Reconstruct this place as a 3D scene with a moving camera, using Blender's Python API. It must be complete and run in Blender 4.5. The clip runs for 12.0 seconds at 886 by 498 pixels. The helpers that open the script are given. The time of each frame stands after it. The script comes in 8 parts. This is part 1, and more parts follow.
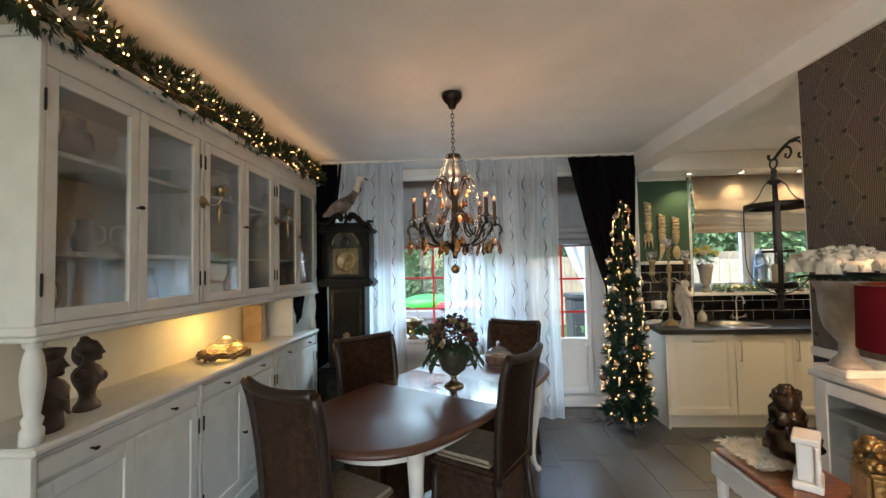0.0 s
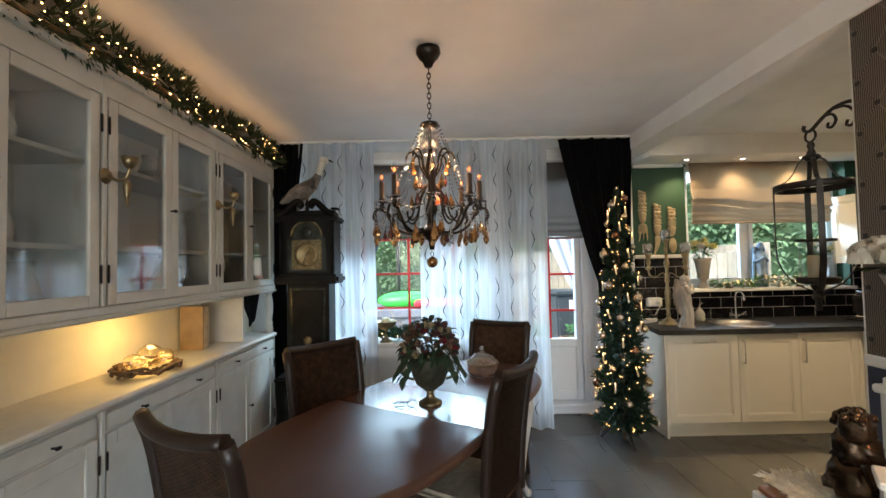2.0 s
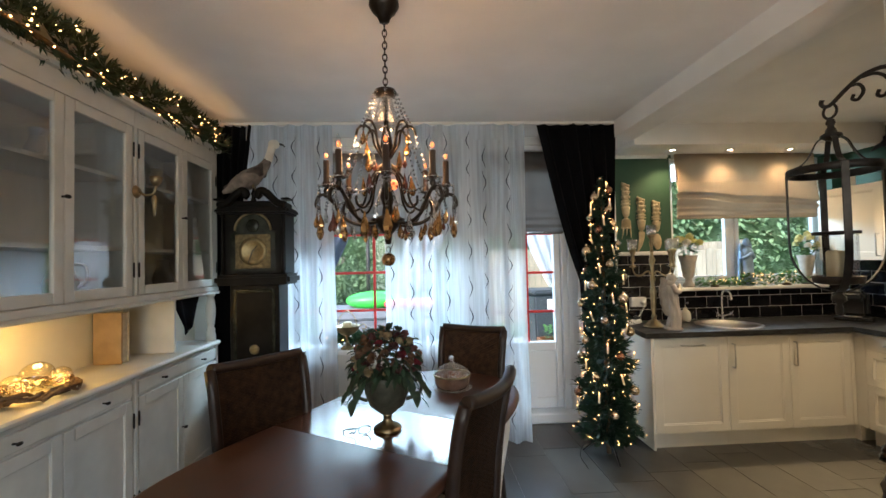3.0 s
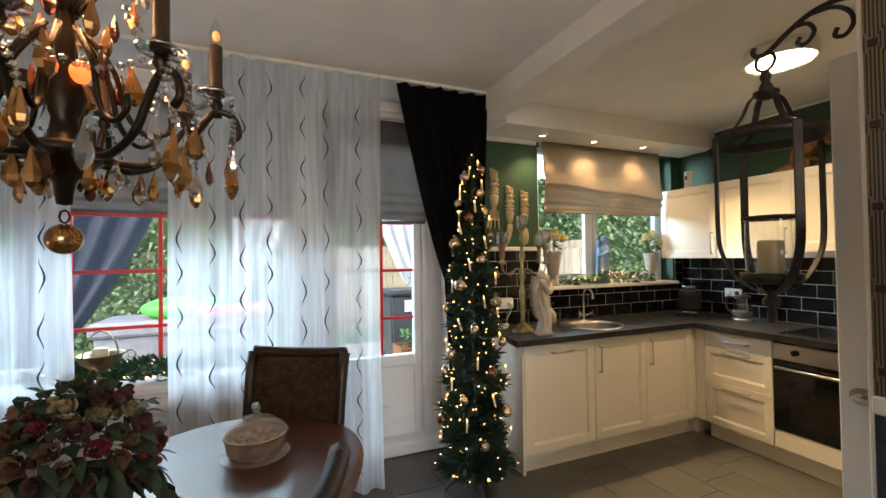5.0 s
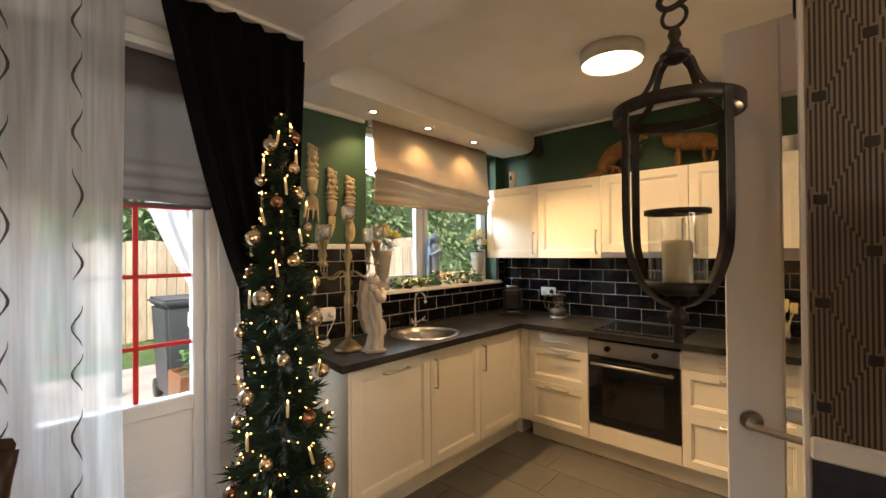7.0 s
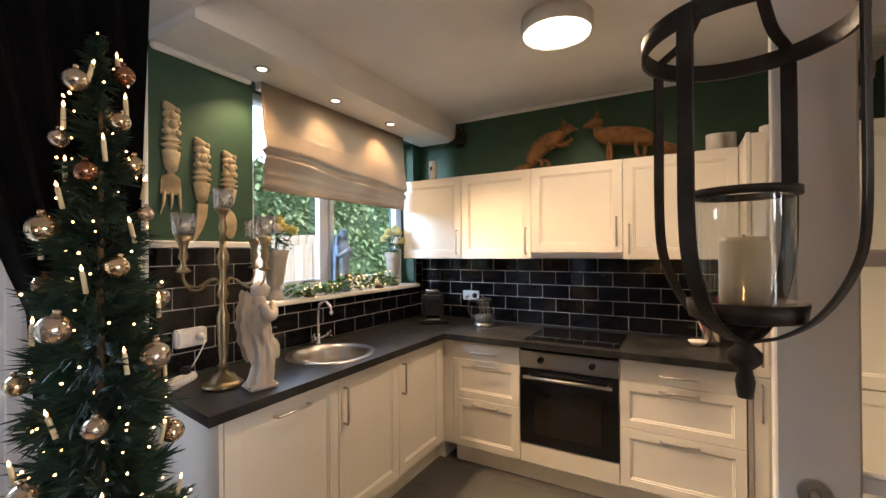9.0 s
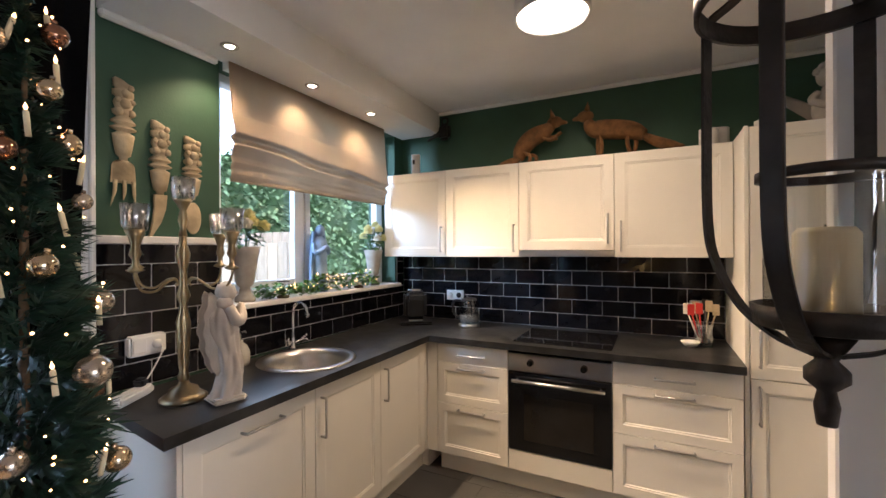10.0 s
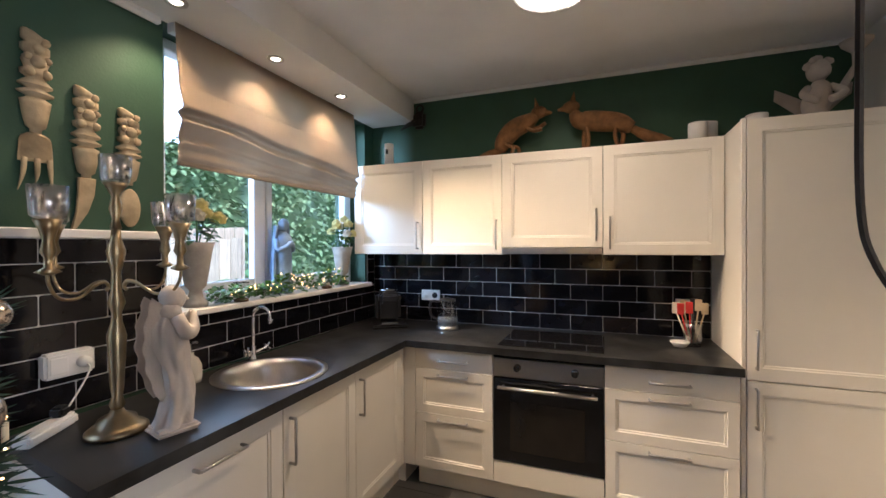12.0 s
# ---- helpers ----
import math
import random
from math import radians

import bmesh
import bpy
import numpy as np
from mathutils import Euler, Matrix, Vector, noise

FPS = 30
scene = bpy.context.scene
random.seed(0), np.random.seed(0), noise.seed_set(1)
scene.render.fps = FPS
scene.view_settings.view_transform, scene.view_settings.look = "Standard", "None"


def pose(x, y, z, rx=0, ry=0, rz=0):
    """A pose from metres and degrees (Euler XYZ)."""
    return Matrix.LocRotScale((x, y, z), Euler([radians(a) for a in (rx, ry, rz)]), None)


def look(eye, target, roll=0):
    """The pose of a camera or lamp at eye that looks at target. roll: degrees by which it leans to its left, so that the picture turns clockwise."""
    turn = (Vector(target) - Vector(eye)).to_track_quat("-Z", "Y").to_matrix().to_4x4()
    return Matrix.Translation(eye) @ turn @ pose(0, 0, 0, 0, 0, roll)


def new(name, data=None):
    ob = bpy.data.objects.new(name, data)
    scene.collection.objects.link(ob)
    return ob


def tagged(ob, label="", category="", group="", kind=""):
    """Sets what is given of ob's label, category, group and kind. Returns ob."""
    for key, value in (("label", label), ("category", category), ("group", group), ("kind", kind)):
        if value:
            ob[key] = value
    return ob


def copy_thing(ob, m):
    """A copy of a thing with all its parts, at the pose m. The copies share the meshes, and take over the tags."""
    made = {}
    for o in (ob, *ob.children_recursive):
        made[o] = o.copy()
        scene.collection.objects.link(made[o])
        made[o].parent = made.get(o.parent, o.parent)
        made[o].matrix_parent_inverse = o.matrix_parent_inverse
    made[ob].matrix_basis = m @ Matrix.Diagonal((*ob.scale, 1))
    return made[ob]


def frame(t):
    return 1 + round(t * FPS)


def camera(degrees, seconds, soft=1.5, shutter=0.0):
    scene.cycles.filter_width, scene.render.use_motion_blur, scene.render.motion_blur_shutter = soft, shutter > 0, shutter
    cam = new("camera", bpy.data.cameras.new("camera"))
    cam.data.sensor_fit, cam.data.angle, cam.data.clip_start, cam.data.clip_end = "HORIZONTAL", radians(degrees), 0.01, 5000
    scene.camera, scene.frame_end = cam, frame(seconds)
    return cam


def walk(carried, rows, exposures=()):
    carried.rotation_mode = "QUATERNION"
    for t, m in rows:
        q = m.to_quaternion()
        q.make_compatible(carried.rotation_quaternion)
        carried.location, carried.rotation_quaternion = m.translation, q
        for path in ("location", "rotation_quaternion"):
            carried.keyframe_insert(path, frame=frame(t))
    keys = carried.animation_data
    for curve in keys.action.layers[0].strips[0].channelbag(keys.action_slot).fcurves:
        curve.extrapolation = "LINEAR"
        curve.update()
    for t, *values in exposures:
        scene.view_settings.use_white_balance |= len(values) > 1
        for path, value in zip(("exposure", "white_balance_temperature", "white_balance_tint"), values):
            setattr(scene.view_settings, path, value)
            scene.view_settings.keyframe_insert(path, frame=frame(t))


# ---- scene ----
cam = camera(93.5, 12.0)
EXPO = 2.37
PATH = [
    (0, (1.701, 1.567, 1.525), (1.606, 3.563, 1.613), -1.1),
    (0.5, (1.696, 1.63, 1.519), (1.613, 3.627, 1.602), -1.1),
    (1, (1.67, 1.736, 1.523), (1.611, 3.734, 1.6), -1.1),
    (1.5, (1.669, 1.856, 1.515), (1.639, 3.855, 1.585), -1.1),
    (2, (1.701, 2.03, 1.507), (1.708, 4.029, 1.575), -1.2),
    (2.5, (1.74, 2.208, 1.511), (1.796, 4.206, 1.571), -1.1),
    (2.7, (1.754, 2.281, 1.5), (1.831, 4.279, 1.56), -1.2),
    (4.3, (1.921, 2.895, 1.521), (2.377, 4.842, 1.549), -1.0),
    (4.5, (1.935, 2.966, 1.501), (2.481, 4.89, 1.539), -1.0),
    (5, (2.007, 3.165, 1.47), (2.774, 5.012, 1.508), -0.8),
    (5.5, (2.023, 3.336, 1.484), (3.024, 5.067, 1.516), -0.7),
    (6, (2.096, 3.463, 1.483), (3.301, 5.059, 1.505), -0.7),
    (6.5, (2.205, 3.592, 1.499), (3.563, 5.059, 1.516), -0.7),
    (7, (2.289, 3.705, 1.482), (3.763, 5.057, 1.499), -0.5),
    (8.8, (2.591, 4.042, 1.488), (4.312, 5.061, 1.496), -0.3),
    (9, (2.634, 4.067, 1.489), (4.37, 5.058, 1.498), -0.4),
    (9.5, (2.699, 4.113, 1.487), (4.465, 5.052, 1.494), -0.3),
    (10, (2.747, 4.182, 1.482), (4.535, 5.079, 1.484), -0.3),
    (10.5, (2.804, 4.288, 1.482), (4.616, 5.134, 1.482), -0.2),
    (11, (2.849, 4.343, 1.486), (4.681, 5.145, 1.48), -0.1),
    (11.5, (2.88, 4.373, 1.483), (4.731, 5.13, 1.475), -0.1),
    (12, (2.892, 4.39, 1.479), (4.759, 5.107, 1.468), -0.2),
]
walk(cam, [(t, look(eye, target, roll)) for t, eye, target, roll in PATH], [(0.0, EXPO + 0.57, 6800, 11), (2.5, EXPO + 0.53, 6700, 11), (5.0, EXPO + 0.43, 7450, 15), (7.0, EXPO + 0.48, 8800, 22), (9.0, EXPO + 0.64, 6800, 23), (12.0, EXPO + 0.52, 5750, 21)])

# ---- light ----
world = bpy.data.worlds.new("world")
scene.world = world
world.use_nodes = True
wn = world.node_tree
sky = wn.nodes.new("ShaderNodeTexSky")
sky.sky_type, sky.sun_disc = "NISHITA", False
sky.sun_elevation, sky.sun_rotation = radians(44), radians(227)
wn.nodes["Background"].inputs["Strength"].default_value = 0.15
wn.links.new(sky.outputs[0], wn.nodes["Background"].inputs["Color"])


def lamp(name, kind, energy, color, m, **more):
    data = bpy.data.lights.new(name, kind)
    data.energy, data.color = energy, color
    if "size" in more:
        data.size = more["size"]
    if "size_y" in more:
        data.shape, data.size_y = "RECTANGLE", more["size_y"]
    if "radius" in more:
        data.shadow_soft_size = more["radius"]
    if "spot" in more:
        data.spot_size, data.spot_blend = radians(more["spot"]), 0.7
    if "angle" in more:
        data.angle = radians(more["angle"])
    if "spread" in more:
        data.spread = radians(more["spread"])
    if "disk" in more:
        data.shape, data.size = "DISK", more["disk"]
    ob = new(name, data)
    ob.matrix_world = m
    return ob


COOL, YS = (0.54, 0.80, 1.0), -1.6
lamp("sun_overcast", "SUN", 0.8, (0.95, 0.97, 1.0), look((0, 0, 10), (3.0, 2.75, 6.07)), angle=25)
lamp("sky_light_window", "AREA", 26, COOL, look((1.25, 8.30, 2.72), (1.55, 4.5, 0.9)), size=2.0, size_y=1.0)
lamp("sky_light_door", "AREA", 26, COOL, look((2.30, 8.30, 2.68), (3.20, 4.5, 0.9)), size=0.9, size_y=1.0)
lamp("sky_light_kitchen", "AREA", 4.5, COOL, look((5.75, 7.90, 2.75), (4.15, 5.2, 0.9)), size=1.2, size_y=0.8)
lamp("kitchen_led_light", "AREA", 1.9, (1.0, 0.74, 0.45), pose(4.68, 4.587, 2.515), disk=0.30, spread=165)
for sx in (4.045, 4.575, 5.140):
    lamp("downlight_beam", "SPOT", 22.0, (1.0, 0.73, 0.40), pose(sx, 5.945, 2.425, -40, 0, 0), radius=0.015, spot=65)
    lamp("downlight_spill", "SPOT", 2.4, (1.0, 0.74, 0.42), pose(sx, 5.945, 2.425, 4, 0, 0), radius=0.02, spot=112)
lamp("table_lamp_light", "POINT", 2.6, (1.0, 0.58, 0.28), pose(3.20, 3.00, 1.31), radius=0.04)
# Cool fill area added in the assumed south opening to brighten the rooms.
lamp("south_opening_fill", "AREA", 9, (0.86, 0.93, 1.0), look((1.65, YS - 0.10, 1.45), (1.65, 3.0, 1.35)), size=2.4, size_y=1.7)
# Unseen warm fill point in the living room, added to brighten the ceiling.
lamp("living_room_fill", "POINT", 3.2, (1.0, 0.74, 0.50), pose(2.2, -0.7, 2.0), radius=0.10)


# ---- materials ----
def mat(name, color, rough=0.5, metal=0.0, vary=0.08, scale=6.0, bump=0.0, bscale=60.0, spec=0.5, coat=0.0,
        stretch=(1, 1, 1), emit=None, power=0.0, sub=0.0, alpha=1.0, trans=0.0, per=0.0, ior=1.45, second=None, rvary=0.0, sheen=0.0):
    m = bpy.data.materials.new(name)
    m.use_nodes = True
    nt = m.node_tree
    b = nt.nodes["Principled BSDF"]
    b.inputs["Roughness"].default_value, b.inputs["Metallic"].default_value = rough, metal
    b.inputs["Specular IOR Level"].default_value, b.inputs["IOR"].default_value = spec, ior
    b.inputs["Coat Weight"].default_value, b.inputs["Coat Roughness"].default_value = coat, 0.12
    b.inputs["Alpha"].default_value, b.inputs["Transmission Weight"].default_value = alpha, trans
    b.inputs["Sheen Weight"].default_value = sheen
    if emit:
        b.inputs["Emission Color"].default_value, b.inputs["Emission Strength"].default_value = (*emit, 1), power
    tc = nt.nodes.new("ShaderNodeTexCoord")
    mp = nt.nodes.new("ShaderNodeMapping")
    mp.inputs["Scale"].default_value = stretch
    nt.links.new(tc.outputs["Object"], mp.inputs[0])
    lo = tuple(max(0.0, c * (1 - vary)) for c in color)
    hi = second or tuple(min(1.0, c * (1 + vary)) for c in color)
    n1 = nt.nodes.new("ShaderNodeTexNoise")
    n1.inputs["Scale"].default_value, n1.inputs["Detail"].default_value = scale, 6
    nt.links.new(mp.outputs[0], n1.inputs["Vector"])
    ramp = nt.nodes.new("ShaderNodeValToRGB")
    ramp.color_ramp.elements[0].position, ramp.color_ramp.elements[1].position = 0.32, 0.68
    ramp.color_ramp.elements[0].color, ramp.color_ramp.elements[1].color = (*lo, 1), (*hi, 1)
    nt.links.new(n1.outputs["Fac"], ramp.inputs[0])
    out = ramp.outputs[0]
    if per:
        info = nt.nodes.new("ShaderNodeObjectInfo")
        hsv = nt.nodes.new("ShaderNodeHueSaturation")
        rng = nt.nodes.new("ShaderNodeMapRange")
        rng.inputs["To Min"].default_value, rng.inputs["To Max"].default_value = 1 - per, 1 + per
        nt.links.new(info.outputs["Random"], rng.inputs["Value"])
        nt.links.new(rng.outputs[0], hsv.inputs["Value"])
        nt.links.new(out, hsv.inputs["Color"])
        out = hsv.outputs[0]
    nt.links.new(out, b.inputs["Base Color"])
    if rvary:
        rr = nt.nodes.new("ShaderNodeMapRange")
        rr.inputs["From Min"].default_value, rr.inputs["From Max"].default_value = 0.3, 0.7
        rr.inputs["To Min"].default_value, rr.inputs["To Max"].default_value = max(0.02, rough - rvary), rough + rvary
        nt.links.new(n1.outputs["Fac"], rr.inputs["Value"])
        nt.links.new(rr.outputs[0], b.inputs["Roughness"])
    if bump:
        n2 = nt.nodes.new("ShaderNodeTexNoise")
        n2.inputs["Scale"].default_value, n2.inputs["Detail"].default_value = bscale, 4
        nt.links.new(mp.outputs[0], n2.inputs["Vector"])
        bn = nt.nodes.new("ShaderNodeBump")
        bn.inputs["Strength"].default_value, bn.inputs["Distance"].default_value = bump, 0.01
        nt.links.new(n2.outputs["Fac"], bn.inputs["Height"])
        nt.links.new(bn.outputs[0], b.inputs["Normal"])
    return m


def glass_mat(name, tint=(1, 1, 1), gloss=0.05, rough=0.02):
    """A thin pane: mostly clear, with a gloss that grows at grazing angles."""
    m = bpy.data.materials.new(name)
    m.use_nodes = True
    nt = m.node_tree
    nt.nodes.remove(nt.nodes["Principled BSDF"])
    tr, gl, mx, lw, pw, rg = (nt.nodes.new("ShaderNode" + k) for k in ("BsdfTransparent", "BsdfGlossy", "MixShader", "LayerWeight", "Math", "MapRange"))
    tr.inputs[0].default_value, gl.inputs["Roughness"].default_value = (*tint, 1), rough
    lw.inputs[0].default_value = 0.5
    pw.operation, pw.inputs[1].default_value = "POWER", 4.0
    rg.inputs["To Min"].default_value, rg.inputs["To Max"].default_value = gloss, 0.9
    nt.links.new(lw.outputs["Facing"], pw.inputs[0])
    nt.links.new(pw.outputs[0], rg.inputs["Value"])
    nt.links.new(rg.outputs[0], mx.inputs[0])
    nt.links.new(tr.outputs[0], mx.inputs[1])
    nt.links.new(gl.outputs[0], mx.inputs[2])
    nt.links.new(mx.outputs[0], nt.nodes["Material Output"].inputs[0])
    return m


def sheer_mat(name, color, clear):
    """Voile: a woven cloth that lets light through, with fine thread."""
    m = bpy.data.materials.new(name)
    m.use_nodes = True
    nt = m.node_tree
    nt.nodes.remove(nt.nodes["Principled BSDF"])
    tr, df, tl, m1, m2 = (nt.nodes.new("ShaderNode" + k) for k in ("BsdfTransparent", "BsdfDiffuse", "BsdfTranslucent", "MixShader", "MixShader"))
    df.inputs[0].default_value = tl.inputs[0].default_value = (*color, 1)
    m1.inputs[0].default_value = 0.6
    tc, mp, nz, rg = (nt.nodes.new("ShaderNode" + k) for k in ("TexCoord", "Mapping", "TexNoise", "MapRange"))
    mp.inputs["Scale"].default_value = (14, 14, 0.6)
    nz.inputs["Scale"].default_value = 3.0
    rg.inputs["From Min"].default_value, rg.inputs["From Max"].default_value = 0.3, 0.7
    rg.inputs["To Min"].default_value, rg.inputs["To Max"].default_value = clear - 0.14, clear + 0.1
    nt.links.new(tc.outputs["Object"], mp.inputs[0])
    nt.links.new(mp.outputs[0], nz.inputs["Vector"])
    nt.links.new(nz.outputs["Fac"], rg.inputs["Value"])
    nt.links.new(df.outputs[0], m1.inputs[1])
    nt.links.new(tl.outputs[0], m1.inputs[2])
    nt.links.new(rg.outputs[0], m2.inputs[0])
    nt.links.new(m1.outputs[0], m2.inputs[1])
    nt.links.new(tr.outputs[0], m2.inputs[2])
    nt.links.new(m2.outputs[0], nt.nodes["Material Output"].inputs[0])
    return m


def cloth_mat(name, color, through_light=0.3, bump=0.25, bscale=300.0, vary=0.08):
    """Opaque cloth that glows a little with the light behind it."""
    m = mat(name, color, 0.9, vary=vary, scale=4, bump=bump, bscale=bscale, spec=0.15)
    nt = m.node_tree
    b = nt.nodes["Principled BSDF"]
    tl, mx = nt.nodes.new("ShaderNodeBsdfTranslucent"), nt.nodes.new("ShaderNodeMixShader")
    tl.inputs[0].default_value, mx.inputs[0].default_value = (*color, 1), through_light
    nt.links.new(b.outputs[0], mx.inputs[1])
    nt.links.new(tl.outputs[0], mx.inputs[2])
    nt.links.new(mx.outputs[0], nt.nodes["Material Output"].inputs[0])
    return m


def wallpaper_mat():
    """Embossed paper with stepped zigzag lines in dark brown and grey-gold."""
    m = bpy.data.materials.new("zigzag_wallpaper")
    m.use_nodes = True
    nt = m.node_tree
    b = nt.nodes["Principled BSDF"]

    def math_node(op, a, c):
        n = nt.nodes.new("ShaderNodeMath")
        n.operation = op
        for i, v in enumerate((a, c)):
            if isinstance(v, (int, float)):
                n.inputs[i].default_value = v
            elif v is not None:
                nt.links.new(v, n.inputs[i])
        return n.outputs[0]

    tc, sp = nt.nodes.new("ShaderNodeTexCoord"), nt.nodes.new("ShaderNodeSeparateXYZ")
    nt.links.new(tc.outputs["Object"], sp.inputs[0])
    along = math_node("SUBTRACT", math_node("ADD", sp.outputs["X"], sp.outputs["Y"]), 7.058)
    lane = math_node("MULTIPLY", math_node("SNAP", math_node("ADD", along, 0.004), 0.008), 1.444)
    zz = math_node("SUBTRACT", sp.outputs["Z"], 1.477)
    down = math_node("DIVIDE", math_node("ADD", zz, lane), 0.208)
    up = math_node("DIVIDE", math_node("SUBTRACT", zz, lane), 0.208)
    odd = math_node("ADD", math_node("FLOOR", down, None), math_node("FLOOR", up, None))
    u = math_node("ADD", math_node("DIVIDE", along, 0.008), math_node("MULTIPLY", math_node("FLOORED_MODULO", odd, 2.0), 0.5))
    stripe = math_node("GREATER_THAN", math_node("FRACT", u, None), 0.48)
    bar = math_node("MAXIMUM", math_node("LESS_THAN", math_node("FRACT", down, None), 0.022), math_node("LESS_THAN", math_node("FRACT", up, None), 0.022))
    line = math_node("MAXIMUM", stripe, bar)
    nz, mx, mx2, bn = (nt.nodes.new("ShaderNode" + k) for k in ("TexNoise", "MixRGB", "MixRGB", "Bump"))
    nz.inputs["Scale"].default_value = 7
    nt.links.new(line, mx.inputs[0])
    mx.inputs[1].default_value, mx.inputs[2].default_value = (0.026, 0.021, 0.018, 1), (0.205, 0.165, 0.122, 1)
    mx2.blend_type, mx2.inputs[0].default_value = "MULTIPLY", 0.35
    nt.links.new(mx.outputs[0], mx2.inputs[1])
    nt.links.new(nz.outputs["Color"], mx2.inputs[2])
    nt.links.new(mx2.outputs[0], b.inputs["Base Color"])
    bn.inputs["Strength"].default_value, bn.inputs["Distance"].default_value = 0.5, 0.002
    nt.links.new(line, bn.inputs["Height"])
    nt.links.new(bn.outputs[0], b.inputs["Normal"])
    b.inputs["Roughness"].default_value = 0.6
    return m


PLASTER = mat("white_plaster", (0.84, 0.83, 0.81), 0.85, vary=0.04, scale=3, bump=0.12, bscale=90)
CREAM_WALL = mat("cream_plaster", (0.72, 0.66, 0.52), 0.8, vary=0.05, scale=3, bump=0.1, bscale=80)
GREEN = mat("dark_green_paint", (0.030, 0.082, 0.048), 0.6, vary=0.12, scale=4, bump=0.08, bscale=120)
NAVY = mat("dark_blue_dado", (0.030, 0.032, 0.050), 0.7, vary=0.2, scale=30, bump=0.2, bscale=200)
TRIM = mat("white_gloss_trim", (0.78, 0.77, 0.74), 0.35, vary=0.03)
UPVC = mat("white_upvc", (0.80, 0.82, 0.84), 0.28, vary=0.02)
FRONT = mat("satin_white_front", (0.76, 0.72, 0.63), 0.38, vary=0.025, scale=3, bump=0.02)
CABINET = mat("painted_white_cabinet", (0.60, 0.585, 0.53), 0.5, vary=0.06, scale=8, bump=0.08, bscale=150)
CABINET_BACK = mat("cream_painted_boards", (0.70, 0.66, 0.54), 0.6, vary=0.05, scale=6, bump=0.05)
COUNTER = mat("dark_stone_laminate", (0.020, 0.0205, 0.021), 0.36, spec=0.38, vary=0.65, scale=11, bump=0.03, bscale=160, rvary=0.07)
STEEL = mat("brushed_steel", (0.55, 0.53, 0.50), 0.28, 1.0, vary=0.06, scale=40, stretch=(1, 12, 1))
CHROME = mat("chrome", (0.75, 0.75, 0.75), 0.08, 1.0, vary=0.02)
BLACK_GLASS = mat("black_glass", (0.006, 0.006, 0.007), 0.05, spec=0.6, vary=0.1)
BLACK_TILE = mat("black_glazed_tile", (0.006, 0.006, 0.008), 0.10, spec=0.32, vary=0.3, scale=9, bump=0.05, bscale=14, per=0.35)
GROUT = mat("pale_grout", (0.58, 0.56, 0.53), 0.9, vary=0.12, scale=20)
FLOOR_TILE = mat("slate_grey_tile", (0.072, 0.071, 0.067), 0.22, vary=0.10, scale=3, bump=0.012, bscale=30, per=0.07, rvary=0.025)
FLOOR_GROUT = mat("pale_floor_grout", (0.20, 0.195, 0.185), 0.9, vary=0.1, scale=20)
RED_BAR = mat("red_glazing_bar", (0.72, 0.03, 0.03), 0.4, vary=0.05)
PANE = glass_mat("window_pane", (0.97, 0.985, 0.98), 0.02)
CAB_PANE = glass_mat("cabinet_pane", (0.90, 0.92, 0.92), 0.12, 0.04)
CLEAR = glass_mat("clear_glass", (0.95, 0.96, 0.96), 0.04)
TAUPE = cloth_mat("taupe_blind_cloth", (0.19, 0.165, 0.15), 0.12)
TAN = cloth_mat("tan_blind_cloth", (0.46, 0.36, 0.26), 0.15)
BLACK_CLOTH = cloth_mat("black_velvet", (0.010, 0.010, 0.012), 0.0, bump=0.35, bscale=90)
VOILE = sheer_mat("white_voile", (0.75, 0.80, 0.85), 0.38)
THREAD = mat("dark_thread", (0.045, 0.045, 0.06), 0.8)
WALLPAPER = wallpaper_mat()
LED = mat("led_diffuser", (0.9, 0.88, 0.82), 0.5, emit=(1.0, 0.86, 0.62), power=3.5)
SPOT_GLOW = mat("halogen_lens", (0.9, 0.9, 0.9), 0.4, emit=(1.0, 0.86, 0.62), power=5.0)
FAIRY = mat("fairy_bulb", (1.0, 0.85, 0.5), 0.4, emit=(1.0, 0.50, 0.17), power=1.7)
FILAMENT = mat("candle_bulb_filament", (1.0, 0.6, 0.3), 0.4, emit=(1.0, 0.13, 0.022), power=0.32)


# ---- mesh tools ----
def box(bm, a, b, bevel=0.0, seg=1):
    vs = bmesh.ops.create_cube(bm, size=1.0)["verts"]
    s, c = [abs(q - p) for p, q in zip(a, b)], [(p + q) / 2 for p, q in zip(a, b)]
    bmesh.ops.scale(bm, vec=s, verts=vs)
    bmesh.ops.translate(bm, vec=c, verts=vs)
    if bevel:
        es = list({e for v in vs for e in v.link_edges})
        bmesh.ops.bevel(bm, geom=es, offset=min(bevel, min(s) * 0.45), segments=seg, affect="EDGES")
    return bm


def lathe(bm, profile, c=(0, 0, 0), seg=20, sx=1.0, sy=1.0):
    """A body turned round z from rows of radius and height."""
    rings = []
    for r, z in profile:
        if r < 1e-5:
            rings.append([bm.verts.new((c[0], c[1], c[2] + z))])
        else:
            rings.append([bm.verts.new((c[0] + sx * r * math.cos(2 * math.pi * k / seg), c[1] + sy * r * math.sin(2 * math.pi * k / seg), c[2] + z)) for k in range(seg)])
    for p, q in zip(rings, rings[1:]):
        for k in range(seg):
            n = (k + 1) % seg
            if len(p) == 1 and len(q) == 1:
                continue
            if len(p) == 1:
                f = bm.faces.new((p[0], q[n], q[k]))
            elif len(q) == 1:
                f = bm.faces.new((p[k], p[n], q[0]))
            else:
                f = bm.faces.new((p[k], p[n], q[n], q[k]))
            f.smooth = True
    return bm


